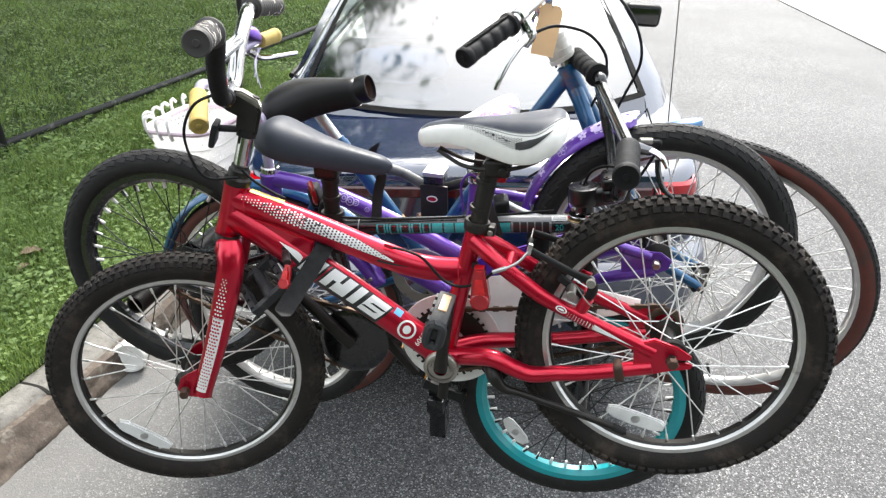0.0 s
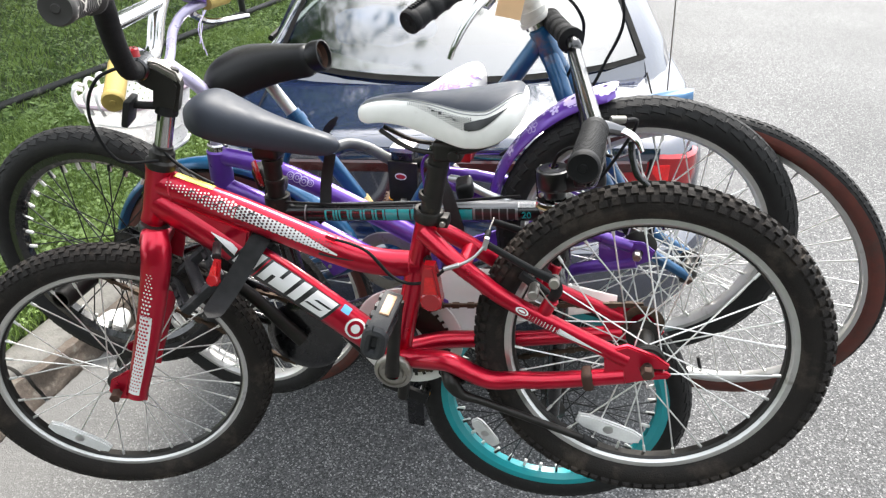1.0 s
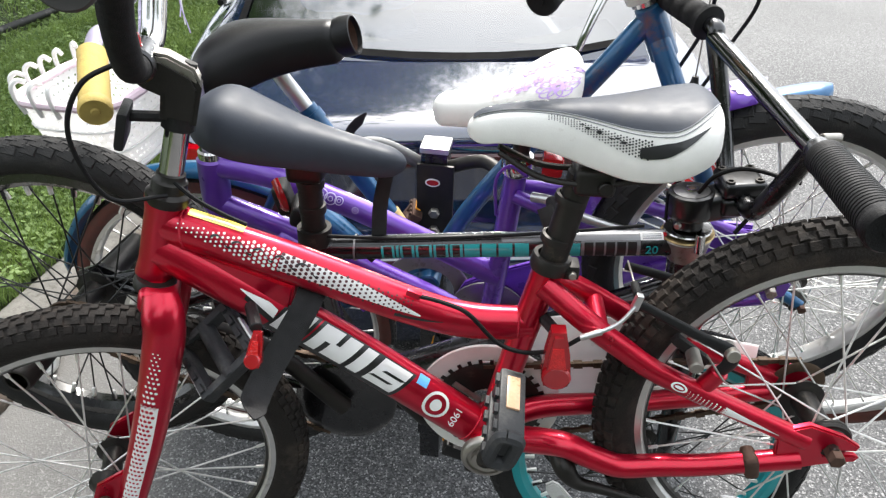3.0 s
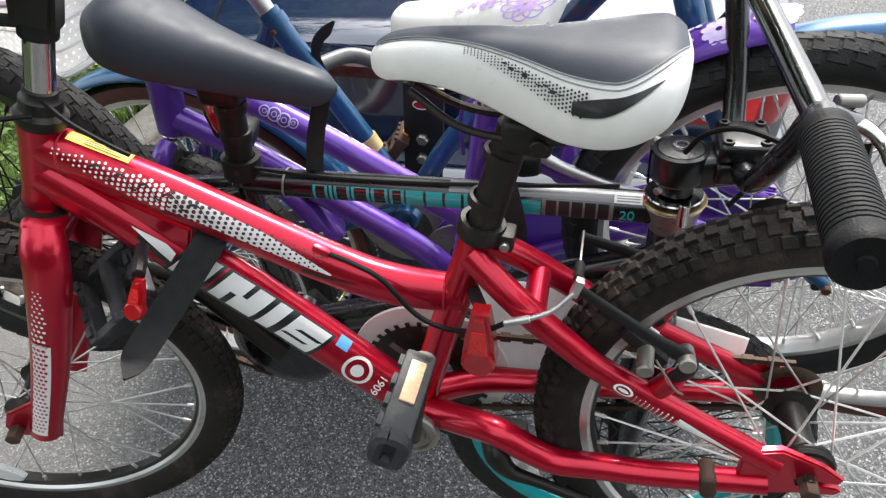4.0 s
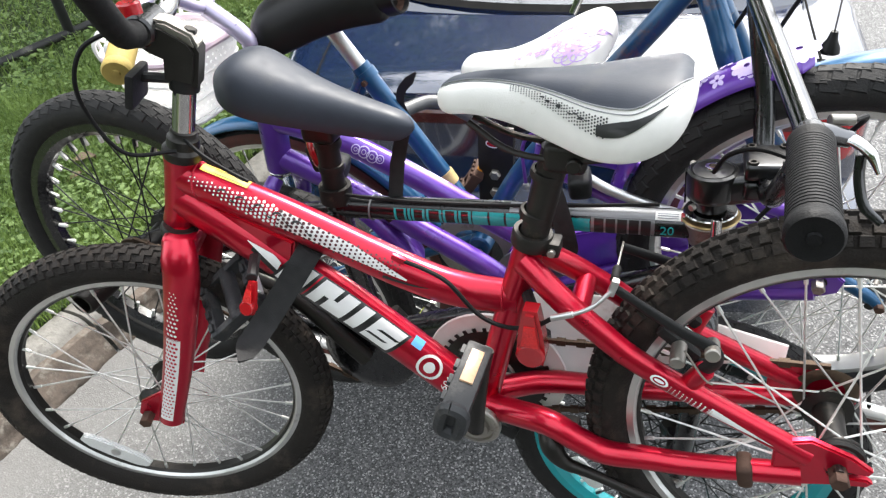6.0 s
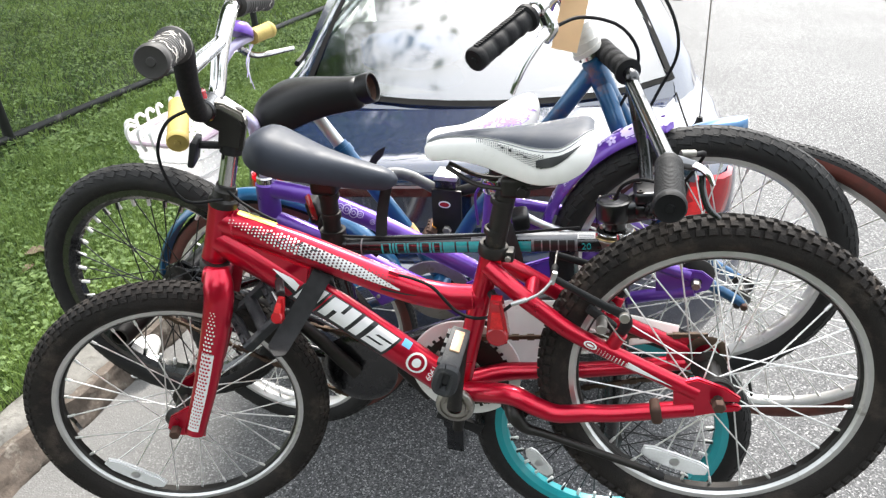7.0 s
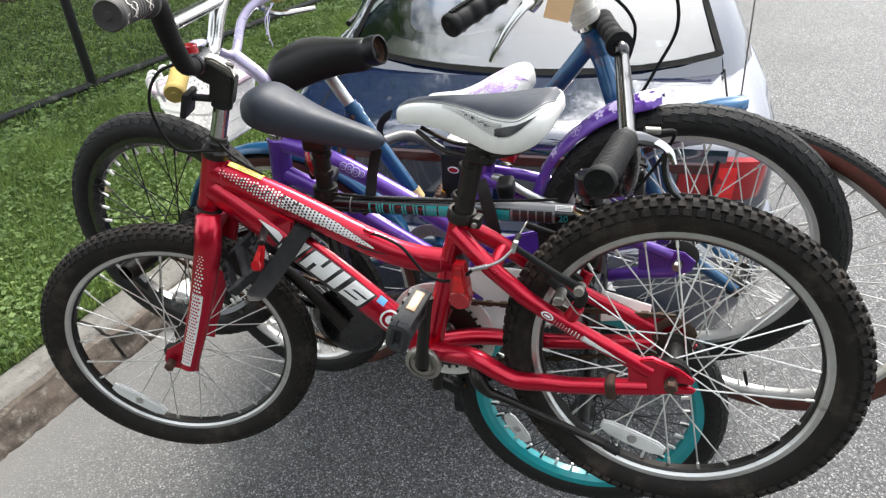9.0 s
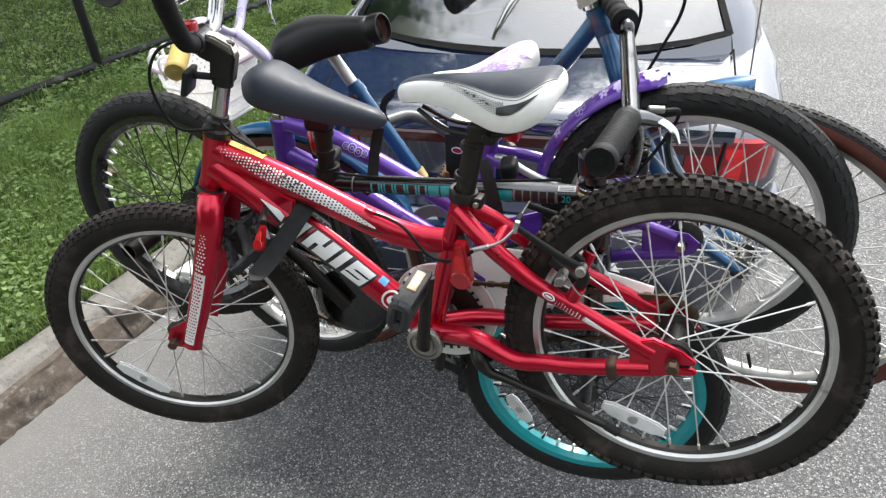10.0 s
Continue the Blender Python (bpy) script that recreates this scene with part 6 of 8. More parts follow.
for k in range(5):
    t = 2 * math.pi * k / 5 + 0.42
    part("guard_spoke", tube([BB + V(0.02 * math.cos(t), 0.06, 0.02 * math.sin(t)), BB + V(0.07 * math.cos(t), 0.06, 0.07 * math.sin(t))], 0.0105, 8, flat=0.3), WHITE_PLASTIC, guard)
part("guard_plate", plate([(0.0, 0.98), (0.02, 1.0), (0.08, 1.012), (0.14, 1.015), (0.24, 1.005), (0.34, 0.99), (0.34, 0.965), (0.2, 0.93), (0.125, 0.89), (0.075, 0.855), (0.045, 0.85), (0.07, 0.9), (0.06, 0.95)], 0.003, Matrix.Translation((0, 0.067, 0.86)) @ Matrix.Rotation(radians(-10), 4, "X") @ Matrix.Translation((0, 0, -0.86)), bevel=0.001), GUARD_PLASTIC, guard)
CR = V(0.018, -0.06, 0.15)
part("crank_arm", Tube([BB + V(0, -0.048, 0), BB + V(CR.x * 0.25, -0.055, CR.z * 0.25), BB + V(CR.x * 0.8, -0.062, CR.z * 0.8), BB + V(CR.x, -0.062, CR.z)], [0.013, 0.011, 0.0095, 0.0105], 5, flat=0.7).mesh(12), BLACK_METAL, red)
part("crank_arm", Tube([BB + V(0, 0.062, 0), BB + V(-CR.x, 0.072, -CR.z)], [0.013, 0.0105], 5, flat=0.7).mesh(12), BLACK_METAL, red)
pedal(red, V(0.006, -0.122, 1.03), Matrix.Rotation(radians(-76), 4, "Y") @ Matrix.Rotation(radians(-6), 4, "Z"), PEACH, PLASTIC_DUST, (0.05, 0.086, 0.028), "dusty grey cage pedal with faded reflector", True)
pedal(red, BB + V(-CR.x, 0.12, -CR.z), Matrix.Rotation(radians(20), 4, "Y"))


def chain(parent, c0, r0, c1, r1, y, pitch=0.0127):
    """Chain links round two sprockets, each link a pair of small plates joined into one strip."""
    d = (c1 - c0)
    L = math.hypot(d.x, d.z)
    a = math.atan2(d.z, d.x)
    off = math.asin((r0 - r1) / L)
    pts = []
    for sgn in (1, -1):
        n0 = a + sgn * (math.pi / 2 - off)
        p, q = V(c0.x + r0 * math.cos(n0), y, c0.z + r0 * math.sin(n0)), V(c1.x + r1 * math.cos(n0), y, c1.z + r1 * math.sin(n0))
        k = int((q - p).length / pitch)
        seq = [p.lerp(q, i / k) for i in range(k + 1)]
        pts += seq if sgn > 0 else seq[::-1]
    bm = bmesh.new()
    for i, (p, q) in enumerate(zip(pts, pts[1:])):
        if (q - p).length > 2 * pitch:
            continue
        m = along(p, q)
        w = 0.0072 if i % 2 else 0.0045
        box(bm, (w, pitch * (0.92 if i % 2 else 1.3), 0.0085 if i % 2 else 0.006), m @ Matrix.Translation((0, pitch / 2, 0)))
    return part("chain", bm, CHAIN, parent, "rusty drive chain", smooth=False, kind="stuff")


chain(red, BB, 0.068, AX, 0.034, 0.0515)

# rear rim brake, cable, rear reflector
for y in (-1, 1):
    part("brake_arm", Tube([(0.234, y * 0.05, 1.048), (0.243, y * 0.056, 1.07), (0.238, y * 0.058, 1.088), (0.208, y * 0.054, 1.1), (0.172, y * 0.046, 1.114), (0.138, y * 0.037, 1.127)], [0.007, 0.0085, 0.0085, 0.0066, 0.006, 0.0055], 6, flat=0.6).mesh(12), PLASTIC, red, "black brake arm")
    part("brake_pad", box(bmesh.new(), (0.052, 0.012, 0.013), Matrix.Translation((0.21, y * 0.027, 1.062)) @ Matrix.Rotation(radians(36), 4, "Y"), 0.004), RUBBER, red)
    part("brake_pivot", rod(V(0.239, y * 0.046, 1.086), V(0.239, y * 0.071, 1.09), 0.0075, 14), STEEL, red)
    part("brake_spring", tube([(0.246, y * 0.062, 1.046), (0.236, y * 0.066, 1.056), (0.214, y * 0.064, 1.085)], 0.0012, 5, 5), STEEL, red)
    part("pad_bolt", rod(V(0.211, y * 0.03, 1.062), V(0.21, y * 0.058, 1.06), 0.008, 12), STEEL, red)
    part("brake_boss", rod(V(0.226, y * 0.044, 1.022), V(0.238, y * 0.052, 1.055), 0.0105, 12), RED, red)
part("brake_noodle", tube([(0.086, -0.057, 1.093), (0.104, -0.055, 1.099), (0.122, -0.05, 1.109), (0.136, -0.042, 1.124)], 0.0024, 10, 6), ALU, red, "bent steel cable guide")
part("noodle_ferrule", rod(V(0.081, -0.058, 1.09), V(0.103, -0.056, 1.099), 0.0037, 10), ALU, red)
part("noodle_holder", box(bmesh.new(), (0.008, 0.009, 0.02), Matrix.Translation((0.138, -0.038, 1.128)) @ Matrix.Rotation(radians(12), 4, "Y"), 0.002), ALU, red)
part("cable_boot", lathe([(0.0, 0), (0.006, 0), (0.0045, 0.004), (0.006, 0.008), (0.0045, 0.012), (0.006, 0.016), (0.0045, 0.02), (0.006, 0.024), (0.004, 0.03), (0, 0.03)], 12, along(V(0.138, -0.034, 1.134), V(0.139, 0.03, 1.133)) @ Matrix.Scale(0.8, 4)), RUBBER, red)
part("inner_cable", rod(V(0.138, -0.034, 1.134), V(0.139, 0.04, 1.132), 0.0012, 6), STEEL, red)
part("brake_cable", tube([(-0.288, -0.014, 1.176), (-0.31, -0.016, 1.187), (-0.338, -0.02, 1.206), (-0.36, -0.02, 1.226)], 0.0024, 6, 5), CABLE, red)
part("brake_cable", tube([(-0.098, -0.019, 1.102), (-0.068, -0.026, 1.1), (-0.04, -0.03, 1.09), (-0.006, -0.032, 1.055), (0.026, -0.036, 1.047), (0.06, -0.05, 1.066), (0.083, -0.058, 1.091)], 0.0026, 8, 6), CABLE, red, "black brake cable")
part("cable_stop", box(bmesh.new(), (0.018, 0.008, 0.008), Matrix.Translation((-0.103, -0.018, 1.104)) @ Matrix.Rotation(radians(20), 4, "Y"), 0.002), RED, red)
part("brake_cable", tube([RS @ V(0.05, 0.05, 0.262), RS @ V(0.082, 0.065, 0.235), RS @ V(0.088, 0.06, 0.18), RS @ V(0.052, 0.045, 0.118), RS @ V(0.0, 0.024, 0.12)], 0.0024, 8, 8), CABLE, red, "looped black brake cable")


def rear_reflector(parent, c, m, label):
    bm = plate([(-0.008, 0.036), (0.008, 0.036), (0.0135, 0.006), (0.0165, -0.026), (0.0135, -0.038), (-0.0135, -0.038), (-0.0165, -0.026), (-0.0135, 0.006)], 0.024, Matrix.Translation(c) @ m, bevel=0.004)
    r = part("reflector", bm, RED_GLOSS, parent, label)
    part("reflector_foot", rod(Matrix.Translation(c) @ m @ V(0, -0.0135, -0.024), Matrix.Translation(c) @ m @ V(0, 0.012, -0.024), 0.0165 * m.to_scale().x, 18), RED_GLOSS, r)
    part("prism_window", plate([(-0.006, 0.018), (0.006, 0.018), (0.01, -0.01), (-0.01, -0.01)], 0.002, Matrix.Translation(c) @ m @ Matrix.Translation((0, -0.0125, 0))), mat("prism_red", (0.6, 0.01, 0.012), 0.12, 0, 0.6, 0.3, 400, 0.6, 500), r)
    part("reflector_bracket", rod(Vector(c) + V(0, 0.01, 0.02), Vector(c) + V(-0.02, 0.05, 0.02), 0.007, 8), PLASTIC, r)
    return r


rear_reflector(red, V(-0.268, -0.084, 1.062), Matrix.Rotation(radians(8), 4, "Y") @ Matrix.Rotation(radians(-25), 4, "X") @ Matrix.Scale(0.55, 4), "red plastic reflector clipped under the frame")
rear_reflector(red, V(0.0605, -0.05, 1.058), Matrix.Rotation(radians(-3), 4, "Y"), "red plastic rear reflector")
# side stand folded up along the chain stay
stand = part("side_stand", Tube([(0.085, -0.03, 0.888), (0.092, -0.046, 0.876), (0.11, -0.05, 0.858), (0.15, -0.052, 0.85), (0.31, -0.056, 0.806), (0.322, -0.057, 0.8)], [0.016, 0.014, 0.009, 0.0065, 0.0058, 0.0055], 6).mesh(12), BLACK_METAL, red, "black folded side stand")
part("stand_plate", plate([(0.066, 0.9), (0.118, 0.906), (0.122, 0.884), (0.106, 0.862), (0.08, 0.86), (0.066, 0.878)], 0.026, Matrix.Translation((0, -0.022, 0)), bevel=0.006), BLACK_METAL, stand)
part("stand_bolt", rod(V(0.094, -0.036, 0.884), V(0.094, -0.042, 0.884), 0.007, 6), STEEL, stand)
part("stand_foot", rod(V(0.302, -0.056, 0.809), V(0.324, -0.057, 0.8), 0.0075, 10), RUBBER, red)


# ---------------------------------------------------------------- the black stunt bicycle, facing the other way
bmx = root("black_stunt_bicycle", pose(0, 1.087, 0, -3.2, 0, -7.5), "black stunt bicycle with teal rim and marks on the rack", "bicycle")
K_BB, K_AX = V(-0.185, 0, 0.83), V(-0.567, 0, 0.951)
K_HB, K_HT = V(0.27, 0, 1.003), V(0.258, 0, 1.108)
KS = steer_frame(K_HB, K_HT, 1, 0.0)
ktt = Tube([(-0.222, 0, 1.064), (0.0, 0, 1.084), (0.255, 0, 1.104)], [0.016, 0.0168, 0.0175], 8)
k_top = part("top_tube", ktt.mesh(18), BLACK, bmx)
part("down_tube", Tube([K_BB, (0.04, 0, 0.93), (0.262, 0, 1.035)], 0.0205, 6).mesh(18), BLACK, bmx)
part("seat_tube", Tube([K_BB, (-0.212, 0, 0.98), (-0.222, 0, 1.075)], 0.0165).mesh(16), BLACK, bmx)
part("head_tube", rod(K_HB, K_HT, 0.022, 22), BLACK, bmx)
part("bottom_bracket", rod(V(K_BB.x, -0.036, K_BB.z), V(K_BB.x, 0.036, K_BB.z), 0.026, 22), BLACK, bmx)
for y in (-1, 1):
    part("chain_stay", Tube([K_BB + V(-0.01, y * 0.02, 0), (-0.31, y * 0.045, 0.875), K_AX + V(0, y * 0.055, 0)], 0.0105).mesh(12), BLACK, bmx)
    part("seat_stay", Tube([(-0.22, y * 0.014, 1.055), (-0.37, y * 0.045, 1.005), K_AX + V(0, y * 0.055, 0)], 0.0095).mesh(12), BLACK, bmx)
    part("dropout", plate([(-0.03, -0.015), (0.03, -0.02), (0.04, 0.01), (0.0, 0.03), (-0.035, 0.015)], 0.007, Matrix.Translation(K_AX + V(0, y * 0.055, 0))), BLACK, bmx)
    part("peg", lathe([(0.011, 0), (0.019, 0), (0.019, 0.1), (0.017, 0.105), (0.014, 0.105), (0.014, 0.02), (0, 0.02)], 22, Matrix.Translation(K_AX + V(0, y * 0.062, 0)) @ Matrix.Rotation(0 if y > 0 else math.pi, 4, "Z")), BLACK_METAL, bmx, "black steel stunt peg")
# block marks on the top tube


def mark_frame(tb, a, b, lo, hi, t):
    """An open block mark on a tube: a thin frame with an empty middle."""
    bm = bmesh.new()
    w = t / 2.6
    outer = [(a, lo), (b, lo), (b, hi), (a, hi)]
    inner = [(a + t, lo + w * 900), (b - t, lo + w * 900), (b - t, hi - w * 900), (a + t, hi - w * 900)]
    for i in range(4):
        j = (i + 1) % 4
        rows = []
        for p, q in ((outer[i], outer[j]), (inner[i], inner[j])):
            rows.append([bm.verts.new(tb.side(p[0] + (q[0] - p[0]) * k / 5, p[1] + (q[1] - p[1]) * k / 5, 0.0008)[0]) for k in range(6)])
        for k in range(5):
            bm.faces.new((rows[0][k], rows[0][k + 1], rows[1][k + 1], rows[1][k]))
    bmesh.ops.recalc_face_normals(bm, faces=bm.faces[:])
    return part("mark_block", bm, TEAL_INK, k_top, "teal outline block of the decal")


x = 0.207
for w in (0.04, 0.008, 0.042, 0.047, 0.042, 0.036):
    if w < 0.02:
        part("mark_block", ktt.panel(x, x + w, lambda q: -34, lambda q: 34, 0.0008, 3, 5), TEAL_INK, k_top)
    else:
        mark_frame(ktt, x, x + w, -34, 34, 0.0075)
    x += w + 0.0046
for w in (0.042, 0.038, 0.036, 0.036):
    part("mark_block", ktt.panel(x, x + w, lambda q: -36, lambda q: 34, 0.0008, 4, 5), TEAL_INK, k_top, "teal block of the decal")
    x += w + 0.006
part("grey_lower_field", ktt.panel(0.748, 0.89, lambda q: -33, lambda q: 39, 0.0006, 5, 4), GREY_INK, k_top)
part("teal_band", ktt.panel(0.69, 0.746, lambda q: -36, lambda q: 30, 0.0007, 5, 4), TEAL_INK, k_top)
# sky reflection along the tube's upper half, painted as a silver stripe
part("sky_sheen", ktt.panel(0.55, 0.97, lambda q: 40, lambda q: 96, 0.0006, 10, 5), GREY_INK, k_top, "silver grey upper stripe for the sky's reflection")
for i in range(5):
    a = 0.756 + 0.026 * i
    part("mark_block", ktt.panel(a, a + 0.0215, lambda q: -30, lambda q: 34, 0.0012, 3, 3), BLACK_INK, k_top)
p0, n0 = ktt.side(0.917, -2, 0.0012)
d0 = (ktt.side(0.95, -2)[0] - ktt.side(0.9, -2)[0]).normalized()
lettering("20", 0.016, Matrix.Translation(p0) @ Matrix((tuple(d0), tuple(n0.cross(d0)), tuple(n0))).transposed().to_4x4(), TEAL_INK, k_top, "teal wheel size number")
part("price_sticker", ktt.panel(0.89, 0.945, lambda q: 40, lambda q: 74, 0.0011, 4, 4), WHITE_INK, k_top, "small white sticker with red edge")
part("sticker_edge", ktt.panel(0.945, 0.953, lambda q: 40, lambda q: 74, 0.0012, 2, 4), RED_GLOSS, k_top)
for i in range(3):
    part("sticker_print", ktt.panel(0.895, 0.94, lambda q, i=i: 46 + 9 * i, lambda q, i=i: 50 + 9 * i, 0.0014, 3, 1), GREY_INK, k_top)
part("zip_tie", lathe([(0.0172, -0.0012), (0.0182, -0.0012), (0.0182, 0.0012), (0.0172, 0.0012)], 20, Matrix.Translation((-0.168, 0, 1.069)) @ Matrix.Rotation(radians(90), 4, "Z"), closed=True), GREY_INK, bmx, "white cable tie")
part("brake_cable", tube([(-0.215, -0.01, 1.09), (-0.1, -0.012, 1.094), (0.05, -0.01, 1.108), (0.2, -0.006, 1.128)], 0.0024, 6, 6), CABLE, bmx)
# headset, rotor, stem, bars
UP = KS @ Matrix.Rotation(radians(90), 4, "X")
part("headset_cup", lathe([(0.014, 0.076), (0.022, 0.08), (0.025, 0.088), (0.0295, 0.106), (0.0312, 0.112), (0.03, 0.114), (0.027, 0.11), (0.014, 0.1)], 32, UP), STEEL, bmx, "worn metal rotor bowl")
part("rotor_ring", lathe([(0.024, 0.115), (0.0325, 0.115), (0.0335, 0.1165), (0.0325, 0.118), (0.024, 0.118)], 36, UP, closed=True), mat("brass", (0.45, 0.33, 0.16), 0.35, 0.9, 0, 0.15), bmx, "brass coloured cable rotor ring")
part("rotor_ring", lathe([(0.016, 0.121), (0.0285, 0.121), (0.0295, 0.1225), (0.0285, 0.124), (0.016, 0.124)], 36, UP, closed=True), CHROME, bmx)
kst = part("stem", lathe([(0, 0.127), (0.018, 0.127), (0.018, 0.142), (0.026, 0.143), (0.0285, 0.147), (0.0285, 0.15), (0.0285, 0.17), (0.027, 0.1745), (0.0235, 0.176), (0.0225, 0.1745), (0.0215, 0.176), (0.0075, 0.1775), (0, 0.1775)], 36, UP), STEM_GLOSS, bmx, "polished black round stem")
part("stem_arm", box(bmesh.new(), (0.05, 0.042, 0.034), KS @ Matrix.Translation((0.032, 0, 0.158)) @ Matrix.Rotation(radians(-8), 4, "Y"), 0.009, 3), STEM_GLOSS, kst)
part("clamp_lower", box(bmesh.new(), (0.05, 0.054, 0.024), KS @ Matrix.Translation((0.055, 0, 0.161)), 0.007, 3), STEM_GLOSS, kst)
part("clamp_cap", box(bmesh.new(), (0.05, 0.054, 0.019), KS @ Matrix.Translation((0.055, 0, 0.1835)), 0.006, 3), STEM_GLOSS, kst, "bolted top clamp")
part("clamp_slot", box(bmesh.new(), (0.002, 0.01, 0.04), KS @ Matrix.Translation((-0.028, 0, 0.155))), GASKET, kst)
part("cap_bolt", lathe([(0, 0.1768), (0.0045, 0.1768), (0.005, 0.18), (0.0085, 0.18), (0.009, 0.1768)], 14, UP), CHROME, kst)
part("cap_bore", lathe([(0, 0.1778), (0.0042, 0.1778), (0.0042, 0.1772)], 6, UP), RUST, kst)
for a in (-1, 1):
    part("pinch_bolt", rod(KS @ V(-0.018, a * 0.0245, 0.142 + 0.013 * (a + 1)), KS @ V(-0.022, a * 0.029, 0.142 + 0.013 * (a + 1)), 0.004, 8), STEEL, kst)
    for b in (-1, 1):
        part("stem_bolt", lathe([(0, 0.0), (0.0028, 0.0), (0.003, 0.003), (0.0052, 0.003), (0.0056, 0.0), (0.0056, -0.004)], 12, KS @ Matrix.Translation((0.055 + b * 0.0165, a * 0.0185, 0.1925)) @ Matrix.Rotation(radians(90), 4, "X")), BLACK_METAL, kst)
part("barrel_adjuster", rod(KS @ V(0.006, -0.036, 0.108), KS @ V(0.006, -0.036, 0.134), 0.006, 10), CHROME, bmx)
NEAR_END, NEAR_IN, FAR_IN, FAR_END = V(0.2825, -0.322, 1.308), V(0.2985, -0.173, 1.302), V(0.2635, 0.114, 1.349), V(0.2215, 0.222, 1.366)
kb = part("handlebar", Tube([NEAR_END + V(0, 0.01, 0), NEAR_IN, V(0.302, -0.145, 1.296), V(0.31, -0.1, 1.245), V(0.306, -0.06, 1.186), V(0.304, -0.03, 1.178), V(0.304, 0.03, 1.178), V(0.303, 0.05, 1.186), V(0.294, 0.075, 1.24), V(0.27, 0.098, 1.33), FAR_IN, FAR_END], 0.0112, 7, ref=(1, 0, 0)).mesh(16), BLACK, bmx, "black stunt handlebar with worn chrome")
part("cross_bar", rod(V(0.3, -0.15, 1.3), V(0.267, 0.1, 1.338), 0.0105, 14), DARK_CHROME, kb, "dark chrome cross bar")
part("grip", grip_mesh(NEAR_END, NEAR_IN, 0.0172, 26, False), GRIP, kb, "black ribbed rubber grip")
part("grip", grip_mesh(FAR_END, FAR_IN, 0.0172, 4, groove=0.0003), FOAM, kb, "black foam grip")
lv = part("brake_clamp", Tube([(0.301, -0.14, 1.292), (0.318, -0.13, 1.29), (0.338, -0.122, 1.284)], [0.012, 0.01, 0.0075], 5, ref=(0, 0, 1)).mesh(12), DARK_CHROME, bmx, "polished brake lever body")
part("brake_lever", Tube([(0.326, -0.122, 1.288), (0.343, -0.126, 1.284), (0.356, -0.132, 1.276), (0.364, -0.139, 1.263)], [0.0085, 0.0082, 0.0075, 0.004], 6, flat=0.6, ref=(0, 0, 1)).mesh(12), CHROME, lv)
part("lever_blade", Tube([(0.35, -0.126, 1.272), (0.353, -0.132, 1.252), (0.362, -0.138, 1.23), (0.378, -0.142, 1.217)], [0.005, 0.0052, 0.005, 0.0035], 6, flat=0.5, ref=(0, 0, 1)).mesh(10), BLACK, lv)
part("cable_end", rod(V(0.32, -0.118, 1.298), V(0.34, -0.112, 1.297), 0.005, 10), STEEL, lv)
part("brake_cable", tube([(0.34, -0.112, 1.297), (0.36, -0.07, 1.28), (0.345, -0.03, 1.22), (0.3, -0.035, 1.14)], 0.0026, 8, 7), CABLE, bmx)
part("brake_cable", tube([(0.33, -0.09, 1.236), (0.285, -0.06, 1.236), (0.258, -0.045, 1.22), (0.248, -0.03, 1.19)], 0.0026, 8, 7), CABLE, bmx)
# fork and wheels
for y in (-1, 1):
    part("fork_blade", Tube([KS @ V(0, y * 0.02, -0.005), KS @ V(0, y * 0.05, -0.02), KS @ V(-0.002, y * 0.056, -0.08), KS @ V(-0.022, y * 0.056, -0.291)], [0.016, 0.0165, 0.016, 0.012], 7).mesh(14), BLACK, bmx)
    part("axle_nut", rod(KS @ V(-0.024, y * 0.058, -0.292), KS @ V(-0.024, y * 0.078, -0.292), 0.0095, 6), STEEL, bmx)
SLICK = ([(-48, 0.0, 1.0), (-26, 0.5, 1.0), (-4, 0.0, 1.0), (18, 0.5, 1.0), (40, 0.0, 1.0)], 64, (0.022, 0.0125), 0.0008, 0.25)
wheel(bmx, "front_wheel", KS @ Matrix.Translation((-0.024, 0, -0.292)), 0.251, 0.047, 0.032, 36, TEAL, DARK_SPOKE, RUBBER, SLICK, 0.017, 0.045, nipple=WHITE_PLASTIC, reflectors=[(210, 0.155, 0.075, CLEAR_REFLECTOR)], rim_depth=0.02, hub_mat=BLACK_METAL)
wheel(bmx, "rear_wheel", Matrix.Translation(K_AX), 0.253, 0.05, 0.032, 36, BLACK, DARK_SPOKE, RUBBER, SLICK, 0.019, 0.048, nipple=WHITE_PLASTIC, rim_depth=0.02)
# drive side
part("sprocket", lathe([(0.0, -0.046), (0.055, -0.046), (0.072, -0.045), (0.074, -0.043), (0.072, -0.041), (0, -0.04)], 36, Matrix.Translation(K_BB)), BLACK, bmx, "black sprocket disc")
part("rear_cog", lathe([(0.012, -0.044), (0.03, -0.044), (0.031, -0.042), (0.03, -0.04), (0.012, -0.04)], 24, Matrix.Translation(K_AX)), CHAIN, bmx)
chain(bmx, K_AX, 0.031, K_BB, 0.072, -0.043)
part("crank_arm", Tube([K_BB + V(0, -0.055, 0), K_BB + V(-0.1, -0.072, 0.12), V(-0.345, -0.122, 1.02)], [0.014, 0.011, 0.012], 5).mesh(12), BLACK_METAL, bmx)
part("crank_arm", Tube([K_BB + V(0, 0.055, 0), K_BB + V(0.105, 0.075, -0.15)], [0.014, 0.011], 5).mesh(12), BLACK_METAL, bmx)
px_ = V(-0.68, -0.39, -0.62).normalized()
py_ = V(0.745, -0.66, -0.11)
py_ = (py_ - px_ * py_.dot(px_)).normalized()
